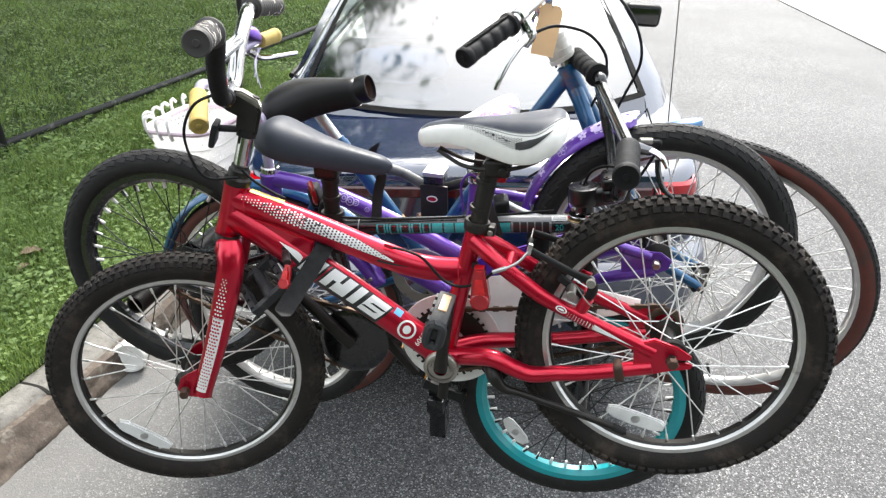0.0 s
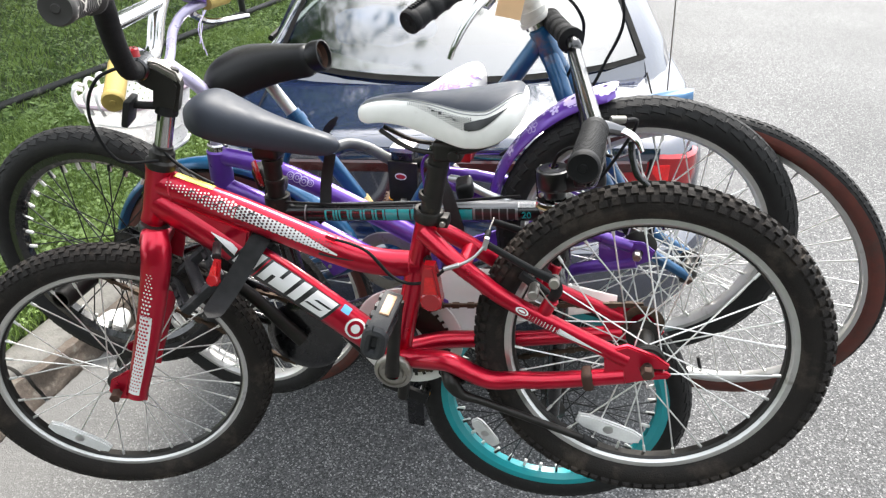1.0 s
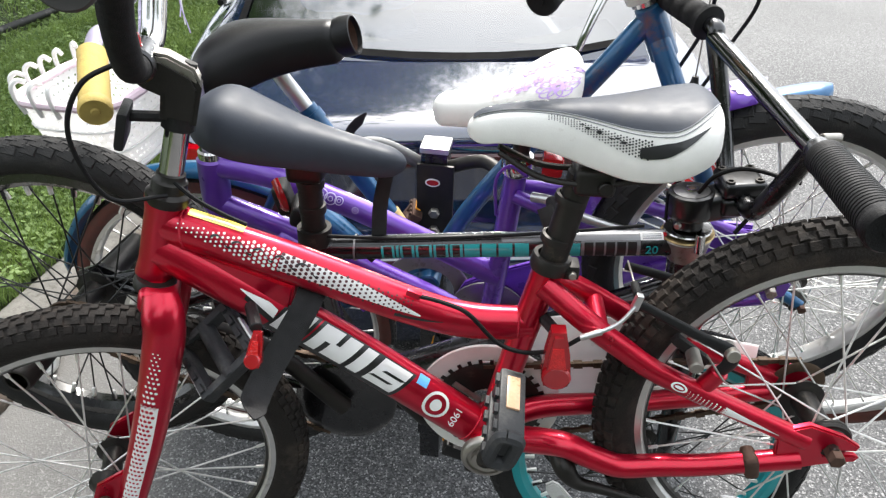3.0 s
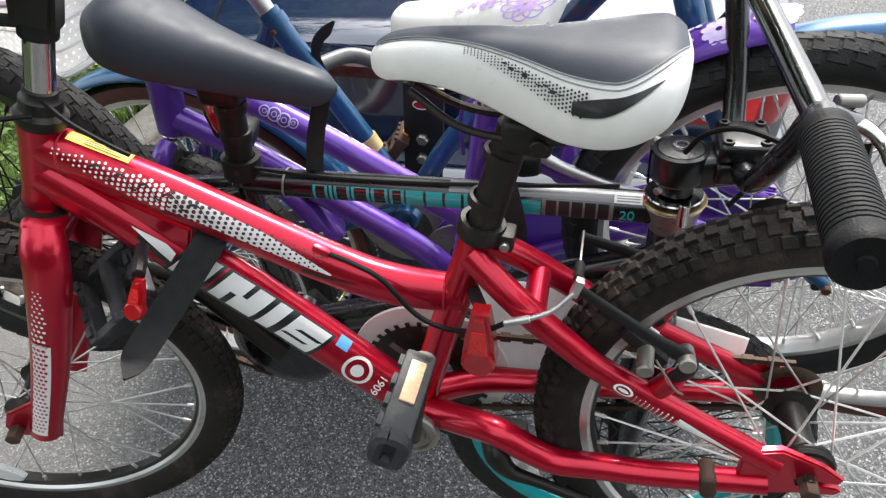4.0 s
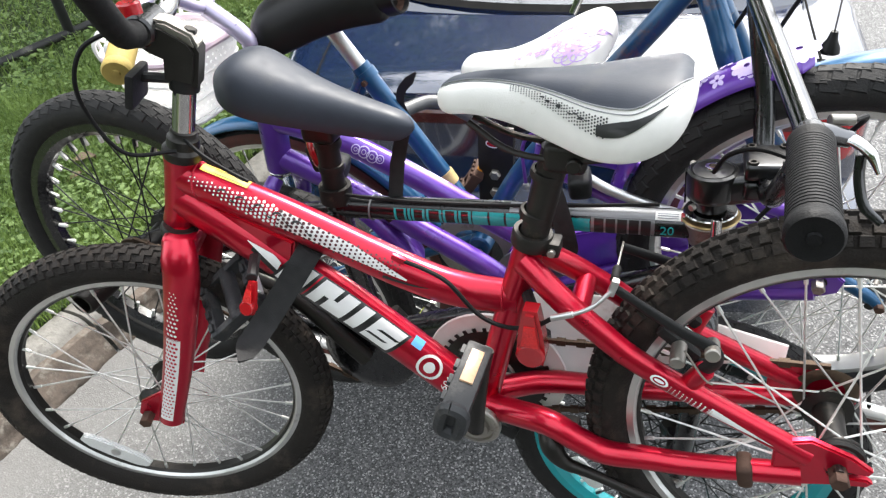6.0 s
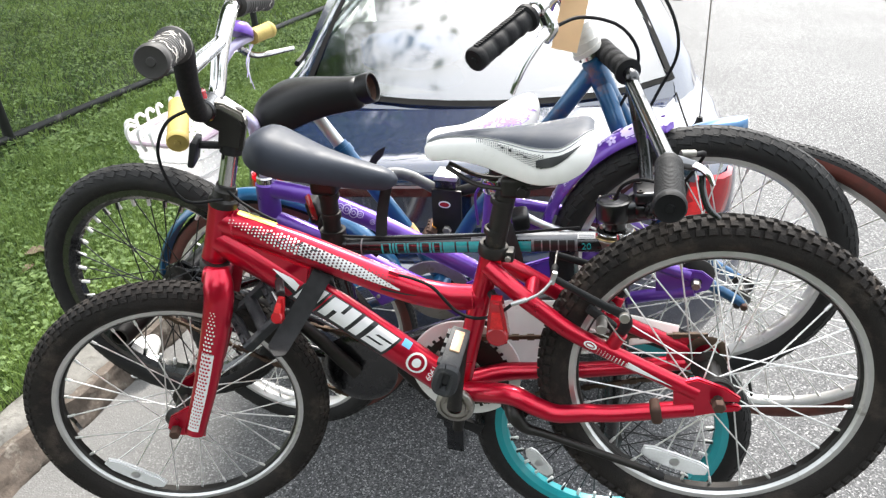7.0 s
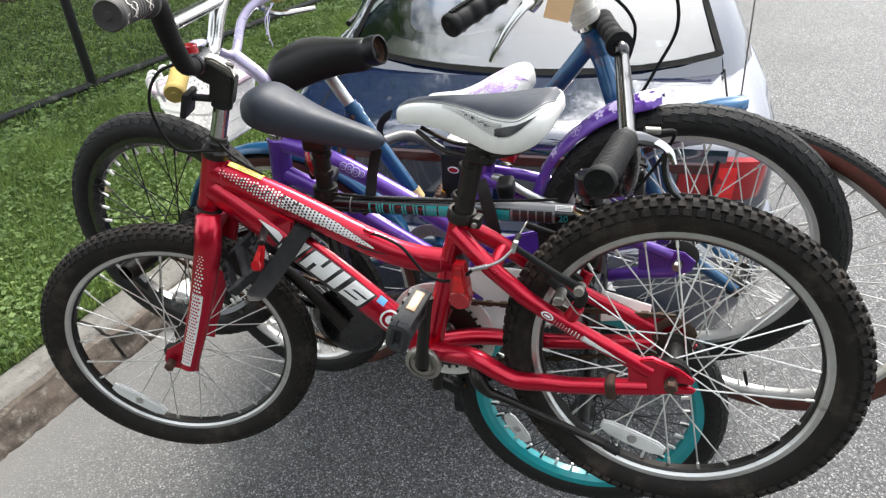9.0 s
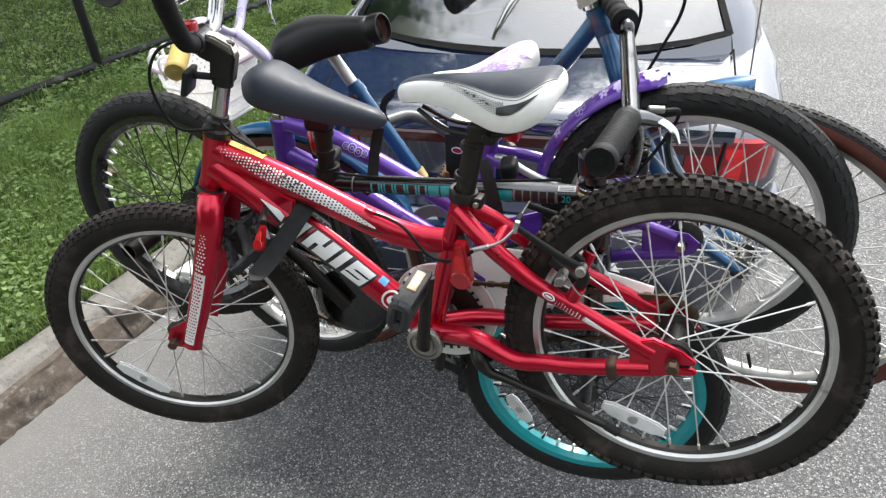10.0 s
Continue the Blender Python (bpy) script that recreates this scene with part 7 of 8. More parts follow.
pedal(bmx, V(-0.306, -0.16, 1.0155), Matrix((tuple(px_), tuple(py_), tuple(px_.cross(py_)))).transposed().to_4x4(), CLEAR_REFLECTOR, PLASTIC_DUST, (0.084, 0.088, 0.02), "dusty black plastic platform pedal with open cage")
pedal(bmx, K_BB + V(0.105, 0.13, -0.15), Matrix.Rotation(radians(30), 4, "Y"), ORANGE, PLASTIC, (0.1, 0.09, 0.028))
# saddle, post
part("seat_clamp", lathe([(0.0165, -0.012), (0.0225, -0.012), (0.0225, 0.012), (0.0165, 0.012)], 22, Matrix.Translation((-0.222, 0, 1.086)) @ Matrix.Rotation(radians(90), 4, "X"), closed=True), BLACK_METAL, bmx)
part("seat_post", rod(V(-0.222, 0, 1.06), V(-0.224, 0, 1.19), 0.0155, 20), BLACK_METAL, bmx)
for z in (1.125, 1.161):
    part("post_collar", lathe([(0.0145, -0.006), (0.0172, -0.0055), (0.0182, 0), (0.0172, 0.0055), (0.0145, 0.006)], 22, along(V(-0.222, 0, z), V(-0.224, 0, z + 0.1))), BLACK_METAL, bmx)
part("post_clamp", box(bmesh.new(), (0.045, 0.05, 0.028), Matrix.Translation((-0.224, 0, 1.184)), 0.008, 3), BLACK_METAL, bmx)
ks = Saddle(0.262, [0.018, 0.024, 0.03, 0.04, 0.053, 0.062, 0.058], [-0.004, 0.008, 0.02, 0.034, 0.052, 0.068, 0.06], [0.024, 0.034, 0.041, 0.047, 0.055, 0.06, 0.05], 0.7)
part("saddle", ks.mesh(), VINYL_GREY, bmx, "smooth charcoal vinyl saddle", m=Matrix.Translation((-0.1, 0, 1.212)) @ Matrix.Rotation(math.pi, 4, "Z"))


# ---------------------------------------------------------------- the purple bicycle with basket
purple = root("purple_bicycle", pose(0, 1.297, 0, 0, 0, -13.5), "purple girls' bicycle with flower decals and white saddle on the rack", "bicycle")
P_AX, P_FX, P_BB = V(0.438, -0.006, 1.011), V(-0.43, 0, 0.68), V(0.045, 0, 0.8)
P_HB, P_HT = V(-0.406, 0, 0.978), V(-0.4, 0, 1.09)
PS = steer_frame(P_HB, P_HT, -1, 0.0)
ptt = Tube([(-0.395, 0, 1.076), (-0.29, 0, 1.062), (-0.18, 0, 1.027), (-0.06, 0, 0.977), (0.06, 0, 0.925)], 0.0188, 8)
p_top = part("top_tube", ptt.mesh(16), PURPLE, purple)
pdt = Tube([(-0.4, 0, 1.005), (-0.28, 0, 0.965), (-0.154, 0, 0.91), (-0.019, 0, 0.85), P_BB], 0.0192, 8)
part("down_tube", pdt.mesh(16), PURPLE, purple)
part("head_tube", rod(P_HB, P_HT, 0.0235, 22), PURPLE, purple)
part("seat_tube", Tube([P_BB, (0.06, 0, 0.97), (0.073, 0, 1.125)], 0.0168).mesh(16), PURPLE, purple)
part("bottom_bracket", rod(V(P_BB.x, -0.036, P_BB.z), V(P_BB.x, 0.036, P_BB.z), 0.023, 22), PURPLE, purple)
for y in (-1, 1):
    part("chain_stay", Tube([P_BB + V(0, y * 0.02, 0), (0.17, y * 0.045, 0.862), (0.321, y * 0.054, 0.946), P_AX + V(0.0, y * 0.056, -0.02)], 0.0115).mesh(12), PURPLE, purple)
    part("seat_stay", Tube([(0.075, y * 0.016, 1.085), (0.16, y * 0.04, 1.07), (0.3, y * 0.054, 1.045), P_AX + V(-0.01, y * 0.056, 0.008)], 0.0105).mesh(12), PURPLE, purple)
    part("dropout", plate([(-0.067, 0.02), (-0.062, -0.03), (0.0, -0.028), (0.024, -0.014), (0.028, 0.006), (0.008, 0.02)], 0.007, Matrix.Translation(P_AX + V(0, y * 0.056, 0)), bevel=0.002), PURPLE, purple, "purple dropout plate with slots")
    part("axle_nut", rod(P_AX + V(0, y * 0.06, 0), P_AX + V(0, y * 0.078, 0), 0.008, 6), STEEL, purple)
    part("fork_blade", Tube([PS @ V(0, y * 0.02, -0.01), PS @ V(0, y * 0.045, -0.03), PS @ V(0.004, y * 0.052, -0.1), P_FX + V(0, y * 0.052, 0)], [0.014, 0.015, 0.0145, 0.01], 7).mesh(14), PURPLE, purple)
# flowers on the tubes
for s, g, big in ((0.372, 30, 0.8), (0.402, 34, 1.0), (0.434, 30, 1.0), (0.462, 36, 0.7), (0.52, 24, 0.5)):
    bm = bmesh.new()
    for w0, w1 in ((1.0, 0.82), (0.42, 0.3)):
        for k in range(20):
            q = [(math.cos(math.tau * j / 20), math.sin(math.tau * j / 20)) for j in (k, k + 1)]
            bm.faces.new([bm.verts.new(ptt.side(s + 0.021 * big * c * w, g + 31 * big * d * w, 0.0008)[0]) for c, d, w in ((*q[0], w0), (*q[1], w0), (*q[1], w1), (*q[0], w1))])
    part("printed_flower", bm, LILAC, p_top, smooth=False)
pf = fender((P_AX.x, P_AX.z), 0.278, 176, 105, 0.068, purple, PURPLE, "rear_fender", 0.014, "purple fender with white flower print")


def on_fender(a, b):
    th = radians(a)
    z = 0.12 - 0.9 * (abs(b) / 0.033) ** 2.2
    r = 0.2795 + 0.014 * z
    return V(P_AX.x + r * math.cos(th), b, P_AX.z + r * math.sin(th))


for a, b, r, k, o in ((156, -0.012, 0.009, 5, False), (148, -0.02, 0.011, 5, False), (142, -0.008, 0.009, 4, False), (136, -0.019, 0.013, 6, True), (130, -0.006, 0.009, 4, False), (126, -0.018, 0.01, 5, False), (119, -0.012, 0.019, 9, False), (113, 0.012, 0.012, 5, False), (108, -0.006, 0.023, 12, False), (124, 0.014, 0.012, 5, False), (139, 0.014, 0.012, 6, True)):
    flower(on_fender, a, b, r, k, LILAC, pf, 201.0, 1.0, o)
ff = fender((P_FX.x, P_FX.z), 0.328, 29, 66, 0.062, purple, PURPLE, "front_fender", 0.014, "purple front fender with flower print")
part("fender_bolt", rod(V(-0.165, -0.03, 0.862), V(-0.165, -0.036, 0.864), 0.004, 8), STEEL, ff)
part("fender_stay", tube([(0.1, -0.035, 1.098), (0.125, -0.048, 1.102), (0.17, -0.05, 1.083), (0.24, -0.05, 1.068), (0.33, -0.05, 1.06)], [0.0075, 0.0075, 0.007, 0.006, 0.005], 10, 6), ALU, purple, "bright curved fender stay")
part("seat_clamp", lathe([(0.0165, -0.014), (0.022, -0.014), (0.0235, -0.01), (0.0235, 0.01), (0.022, 0.014), (0.0165, 0.014)], 24, Matrix.Translation((0.073, 0, 1.13)) @ Matrix.Rotation(radians(90), 4, "X"), closed=True), CHROME, purple, "chromed seat clamp")
part("seat_post", rod(V(0.073, 0, 1.12), V(0.082, 0, 1.215), 0.0127, 16), BLACK_METAL, purple)
part("brake_cable", tube([(0.087, -0.03, 1.128), (0.064, -0.035, 1.143), (0.046, -0.034, 1.118), (0.05, -0.03, 1.058)], 0.0026, 8, 6), PURPLE, purple, "purple cable housing")
part("rear_reflector_arm", box(bmesh.new(), (0.03, 0.05, 0.03), Matrix.Translation((0.122, -0.01, 1.145)), 0.006), RED_GLOSS, purple, "red clip on the seat post")
STREET = ([(-56, 0.0, 1.1), (-30, 0.5, 1.25), (0, 0.0, 1.3), (30, 0.5, 1.25), (56, 0.0, 1.1)], 60, (0.021, 0.0135), 0.0005, 0.18)
wheel(purple, "rear_wheel", Matrix.Translation(P_AX) @ Matrix.Rotation(radians(3.7), 4, "Z"), 0.255, 0.052, 0.03, 28, RIM_ALU, SPOKE, RUBBER, STREET, 0.02, 0.05, turn=0.07)
wheel(purple, "front_wheel", Matrix.Translation(P_FX), 0.255, 0.05, 0.03, 28, RIM_ALU, SPOKE, RUBBER, STREET, 0.016, 0.045, reflectors=[(-35, 0.15, 0.085, CLEAR_REFLECTOR)])
part("chain_guard", plate([(0.0, 0.86), (0.05, 0.89), (0.36, 1.035), (0.435, 1.035), (0.435, 0.985), (0.31, 0.93), (0.08, 0.75), (0.0, 0.74), (-0.03, 0.8)], 0.012, Matrix.Translation((0, 0.06, 0)), bevel=0.003), PURPLE, purple)
part("chainring", lathe([(0.03, 0.048), (0.07, 0.048), (0.071, 0.05), (0.07, 0.052), (0.03, 0.052)], 36, Matrix.Translation(P_BB), closed=True), STEEL, purple)
part("crank_arm", Tube([P_BB + V(0, -0.05, 0), P_BB + V(-0.11, -0.06, -0.012)], [0.012, 0.01]).mesh(10), STEEL, purple)
pedal(purple, P_BB + V(-0.115, -0.1, -0.012), Matrix.Rotation(radians(15), 4, "Y"), LIME, PLASTIC, (0.085, 0.06, 0.026), "black pedal with lime edges")
part("crank_arm", Tube([P_BB + V(0, 0.06, 0), P_BB + V(0.11, 0.07, 0.012)], [0.012, 0.01]).mesh(10), STEEL, purple)
# white saddle with printed flowers
pw = Saddle(0.205, [0.024, 0.03, 0.036, 0.05, 0.07, 0.085, 0.08], [0.01, 0.014, 0.018, 0.03, 0.048, 0.062, 0.066], [0.034, 0.036, 0.04, 0.05, 0.058, 0.06, 0.05])
psad = part("saddle", pw.mesh(), VINYL_WHITE, purple, "white vinyl saddle with purple flowers", m=Matrix.Translation((-0.052, 0, 1.212)) @ Matrix.Rotation(radians(-5), 4, "Y"))
for a, b, r, k, o in ((0.84, 44, 0.028, 9, True), (0.84, 44, 0.013, 6, False), (0.72, 62, 0.018, 7, True), (0.72, 62, 0.008, 5, False), (0.62, 56, 0.012, 5, False), (0.53, 64, 0.009, 4, False), (0.78, 86, 0.022, 8, True), (0.78, 86, 0.01, 6, False), (0.93, 70, 0.015, 6, False), (0.45, 60, 0.007, 4, False), (0.66, 84, 0.012, 5, False)):
    flower(lambda x, y: pw.skin(x, y, 0.0008)[0], a, b, r, k, PURPLE_INK, psad, 1 / 0.205, 620, o)
part("saddle_piping", tube([pw.skin(0.35 + 0.6 * k / 12, 22 - 8 * k / 12, 0.0005)[0] for k in range(13)], 0.0008, 5, 2), GREY_INK, psad)
# bars, grips, bell, basket
part("headset_cup", rod(PS @ V(0, 0, 0.108), PS @ V(0, 0, 0.126), 0.02, 20), CHROME, purple)
part("headset_cup", rod(PS @ V(0, 0, -0.008), PS @ V(0, 0, 0.002), 0.021, 20), CHROME, purple)
part("stem", Tube([(-0.4, 0, 1.09), (-0.405, 0, 1.19), (-0.413, 0, 1.218), (-0.472, 0.0, 1.256)], [0.0115, 0.012, 0.0135, 0.0145], 5).mesh(16), LILAC_PAINT, purple, "pale lilac bar stem")
pb = part("handlebar", Tube([(-0.35, -0.29, 1.3), (-0.405, -0.2, 1.322), (-0.455, -0.1, 1.31), (-0.474, 0.0, 1.258), (-0.495, 0.07, 1.305), (-0.485, 0.12, 1.334), (-0.464, 0.21, 1.34)], 0.0095, 7, ref=(0, 0, 1)).mesh(14), LILAC_PAINT, purple, "pale lilac painted handlebar")
for a, b in ((V(-0.344, -0.302, 1.297), V(-0.402, -0.205, 1.321)), (V(-0.462, 0.222, 1.34), V(-0.474, 0.158, 1.338))):
    part("grip", grip_mesh(a, b, 0.0158, 1, False, 0.0), YELLOW_GRIP, pb, "worn yellow foam grip")
part("bell", lathe([(0, 0.0), (0.027, 0.0), (0.028, 0.006), (0.025, 0.016), (0.016, 0.025), (0, 0.029)], 26, Matrix.Translation((-0.486, 0.135, 1.347)) @ Matrix.Rotation(radians(60), 4, "X")), PURPLE, pb, "purple bell with white flower")
part("brake_lever", Tube([(-0.484, 0.12, 1.325), (-0.47, 0.16, 1.3), (-0.42, 0.23, 1.298)], [0.009, 0.007, 0.005], 5).mesh(8), CHROME, pb)
for k in range(3):
    part("streamer", tube([(-0.476 + 0.004 * k, 0.15, 1.325), (-0.476 + 0.008 * k, 0.14 - 0.02 * k, 1.3), (-0.47 + 0.006 * k, 0.11, 1.268 - 0.012 * k)], 0.0011, 5, 4), (LILAC, WHITE_INK)[k % 2], pb, "thin plastic streamer")


def basket(parent, c, w, d, h, around, up):
    """A tapered plastic basket: a moulded shell pierced by diamond holes, two rims, hooked prongs."""
    def at(t, k, out=0.0):
        s = 0.72 + 0.28 * k
        x, y = math.cos(t), math.sin(t)
        q = (abs(x) ** 4 + abs(y) ** 4) ** -0.25
        p = V(x * q * w / 2 * s, y * q * d / 2 * s, h * k)
        n = V(x, y, -0.15).normalized()
        return V(*c) + p + n * out
    rim = [at(2 * math.pi * i / 40, 1.0) for i in range(41)]
    bk = part("basket", tube(rim, 0.0062, 8, 2, ref=(0, 0, 1)), PINK_PLASTIC, parent, "white woven plastic basket with pale pink rim")
    part("basket_floor", tube([at(2 * math.pi * i / 40, 0.0) for i in range(41)], 0.006, 8, 2, ref=(0, 0, 1)), WHITE_PLASTIC, bk)
    bm = bmesh.new()
    for i in range(around):
        for j in range(up):
            u, v, du, dv = i + 0.5 * (j % 2), j, 0.5, 0.5
            sides = []
            for out in (0.0012, -0.0012):
                sq = [(u, v), (u + 0.5, v), (u + 1, v), (u + 1, v + 0.5), (u + 1, v + 1), (u + 0.5, v + 1), (u, v + 1), (u, v + 0.5)]
                hole = [(u + 0.5 + 0.18 * a, v + 0.5 + 0.23 * b) for a, b in ((-0.5, -0.5), (0, -1), (0.5, -0.5), (1, 0), (0.5, 0.5), (0, 1), (-0.5, 0.5), (-1, 0))]
                sides.append([[bm.verts.new(at(2 * math.pi * p / around, q / up, out)) for p, q in ring] for ring in (sq, hole)])
            for k in range(8):
                n = (k + 1) % 8
                bm.faces.new((sides[0][0][k], sides[0][0][n], sides[0][1][n], sides[0][1][k]))
                bm.faces.new((sides[1][0][n], sides[1][0][k], sides[1][1][k], sides[1][1][n]))
                bm.faces.new((sides[0][1][k], sides[0][1][n], sides[1][1][n], sides[1][1][k]))
    part("pierced_shell", bm, GUARD_PLASTIC, bk, smooth=False)
    for k in (0.33, 0.66):
        part("hoop", tube([at(2 * math.pi * i / 40, k, 0.001) for i in range(41)], 0.004, 6, 1, flat=0.45, ref=(0, 0, 1)), WHITE_PLASTIC, bk)
    for i in range(20):
        t = 2 * math.pi * i / 20
        if math.cos(t) > 0.1:
            continue
        part("prong", tube([at(t, 0.86, 0.003), at(t, 1.06, 0.004), at(t, 1.2, 0.0), at(t, 1.25, -0.01), at(t, 1.2, -0.018)], 0.0036, 6, 4), WHITE_PLASTIC, bk)
    part("base_panel", plate([(-w * 0.34, -d * 0.34), (w * 0.34, -d * 0.34), (w * 0.34, d * 0.34), (-w * 0.34, d * 0.34)], 0.004, Matrix.Translation((c[0], c[1], c[2] + 0.002)) @ Matrix.Rotation(radians(90), 4, "X")), WHITE_PLASTIC, bk)
    return bk


basket(purple, (-0.552, -0.012, 1.088), 0.16, 0.195, 0.115, 48, 11)


# ---------------------------------------------------------------- the blue town bicycle
blue = root("blue_town_bicycle", pose(0, 1.455, 0, 2.5, 0, -12.2), "worn blue step-through town bicycle with fenders on the rack", "bicycle")
B_FX, B_RX, B_BB = V(0.578, -0.033, 0.902), V(-0.44, 0, 0.66), V(-0.035, 0, 0.825)
B_HB, B_HT = V(0.297, 0, 1.266), V(0.259, 0, 1.338)
BS = steer_frame(B_HB, B_HT, 1, 0.0)
part("head_tube", rod(B_HB, B_HT, 0.0195, 20), BLUE, blue)
bdt = Tube([(0.264, 0, 1.318), (0.2, 0, 1.222), (0.058, 0, 1.021), (-0.002, 0, 0.911), B_BB], 0.0158, 8)
part("down_tube", bdt.mesh(16), BLUE, blue)
bst = Tube([(-0.24, 0, 1.143), (-0.175, 0, 1.048), (-0.103, 0, 0.942), B_BB], 0.0162, 6)
part("seat_tube", bst.mesh(16), BLUE, blue)
for s, w, m_ in ((0.06, 0.008, BLUE), (0.72, 0.012, mat("gold_band", (0.55, 0.4, 0.18), 0.5, 0.2, 0, 0.3))):
    p, q = bst.side(s, 0)[0], bst.side(s + 0.02, 0)[0]
    i = int(s * (len(bst.p) - 1))
    part("tube_band", lathe([(0.0155, -w), (0.0185, -w), (0.0185, w), (0.0155, w)], 20, along(bst.p[i], bst.p[i + 1]), closed=True), m_, blue)
part("seat_bolt", rod(V(-0.225, -0.024, 1.122), V(-0.225, 0.024, 1.122), 0.005, 8), RUST, blue)
part("bottom_bracket", rod(V(B_BB.x, -0.036, B_BB.z), V(B_BB.x, 0.036, B_BB.z), 0.021, 20), BLUE, blue)
for y in (-1, 1):
    part("chain_stay", Tube([B_BB, (-0.21, y * 0.045, 0.755), B_RX + V(0, y * 0.058, 0)], 0.0095).mesh(12), BLUE, blue)
    part("seat_stay", Tube([(-0.235, y * 0.014, 1.13), (-0.345, y * 0.05, 0.9), B_RX + V(0, y * 0.058, 0)], 0.0075).mesh(10), BLUE, blue)
    part("fork_blade", Tube([BS @ V(0, y * 0.008, 0.03), BS @ V(0, y * 0.024, -0.01), BS @ V(0, y * 0.04, -0.05), BS @ V(0.0, y * 0.045, -0.15), BS @ V(0.012, y * 0.042, -0.36), B_FX + V(0, y * 0.042, 0)], [0.015, 0.0158, 0.0155, 0.015, 0.012, 0.009], 7).mesh(14), BLUE, blue)
    part("axle_nut", rod(B_FX + V(0, y * 0.042, 0), B_FX + V(0, y * 0.056, 0), 0.007, 6), RUST, blue)
part("headset_cup", rod(B_HT, B_HT + (B_HT - B_HB).normalized() * 0.016, 0.021, 20), CHROME, blue)
tq = (B_HT - B_HB).normalized()
part("wrapped_tape", Tube([B_HT + tq * 0.012, B_HT + tq * 0.03, B_HT + tq * 0.05, B_HT + tq * 0.066], [0.024, 0.0255, 0.022, 0.019], 5).mesh(12), TAPE, blue, "grey tape wound round the stem")
for k in range(4):
    part("tape_turn", lathe([(0.017, -0.004), (0.027 - 0.0012 * k, -0.004), (0.027 - 0.0012 * k, 0.004), (0.017, 0.004)], 18, along(B_HT + tq * (0.016 + 0.015 * k), B_HT + tq * 0.2) @ Matrix.Rotation(radians(10 * (k % 2) - 5), 4, "X"), closed=True), TAPE, blue)
part("stem", Tube([B_HT + tq * 0.05, B_HT + tq * 0.11, B_HT + tq * 0.14, (0.212, 0, 1.488)], [0.0115, 0.0125, 0.015, 0.0165], 5).mesh(14), CHROME, blue, "dull chromed stem")
bb = part("handlebar", Tube([(0.125, -0.262, 1.427), (0.174, -0.169, 1.453), (0.208, -0.1, 1.478), (0.215, 0.0, 1.488), (0.208, 0.1, 1.478), (0.174, 0.169, 1.453), (0.125, 0.262, 1.427)], 0.0112, 7, ref=(0, 0, 1)).mesh(16), CHROME, blue, "worn chromed town handlebar")
for y in (-1, 1):
    a, b = V(0.1135, y * 0.284, 1.42), V(0.174, y * 0.169, 1.453)
    g = part("grip", grip_mesh(a, b, 0.0165, 4, True, 0.0003), GRIP, bb, "black moulded grip with finger waves")
    gm = along(a, b)
    bm = bmesh.new()
    for k in range(27):
        box(bm, (0.008, 0.0022, 0.004), gm @ Matrix.Translation((0, 0.012 + 0.0046 * k, 0.0172)))
    part("grip_ribs", bm, GRIP, g, smooth=False)
    for k in range(4):
        part("finger_wave", lathe([(0, -0.013), (0.006, -0.011), (0.0095, 0), (0.006, 0.011), (0, 0.013)], 12, gm @ Matrix.Translation((0, 0.024 + 0.028 * k, -0.0105))), GRIP, g)
    part("lever_clamp", rod(V(0.18, y * 0.157, 1.457), V(0.188, y * 0.14, 1.462), 0.0155, 16), CHROME, bb)
    lb = part("lever_body", Tube([(0.19, y * 0.148, 1.455), (0.203, y * 0.152, 1.432), (0.196, y * 0.163, 1.414)], [0.011, 0.0135, 0.009], 5).mesh(12), CHROME, bb, "worn chromed lever body")
    part("lever_pivot", rod(V(0.203, y * 0.14, 1.43), V(0.203, y * 0.166, 1.43), 0.005, 10), STEEL, lb)
    part("brake_lever", Tube([(0.2, y * 0.16, 1.43), (0.192, y * 0.185, 1.422), (0.178, y * 0.212, 1.4), (0.167, y * 0.23, 1.376), (0.16, y * 0.237, 1.357)], [0.0095, 0.0075, 0.0055, 0.0045, 0.004], 6, flat=0.6).mesh(10), CHROME, lb, "long chromed brake lever")
part("paper_tag", plate([(-0.021, -0.045), (0.021, -0.045), (0.021, 0.037), (0.013, 0.045), (-0.013, 0.045), (-0.021, 0.037)], 0.0015, Matrix.Translation((0.226, -0.075, 1.42)) @ Matrix.Rotation(radians(9), 4, "Y") @ Matrix.Rotation(radians(-18), 4, "X")), TAG, blue, "blank manila paper tag on a wire")
part("tag_wire", tube([(0.233, -0.068, 1.459), (0.228, -0.045, 1.485), (0.22, -0.02, 1.498)], 0.0012, 5, 4), STEEL, blue)
part("brake_cable", tube([(0.206, -0.148, 1.43), (0.245, -0.112, 1.437), (0.3, -0.07, 1.415), (0.335, -0.035, 1.365), (0.333, -0.02, 1.31), (0.315, -0.02, 1.26)], 0.0028, 8, 8), CABLE, blue, "looped black brake cable")
part("brake_cable", tube([(0.2, 0.14, 1.47), (0.285, 0.09, 1.49), (0.365, 0.03, 1.44), (0.4, 0.0, 1.365), (0.38, 0.0, 1.29), (0.33, -0.02, 1.2), (0.2, -0.025, 1.1)], 0.0028, 8, 8), CABLE, blue, "looped black brake cable")
NARROW = ([(-30, 0.0, 1.0), (0, 0.5, 1.0), (30, 0.0, 1.0)], 150, (0.011, 0.007), 0.0008)
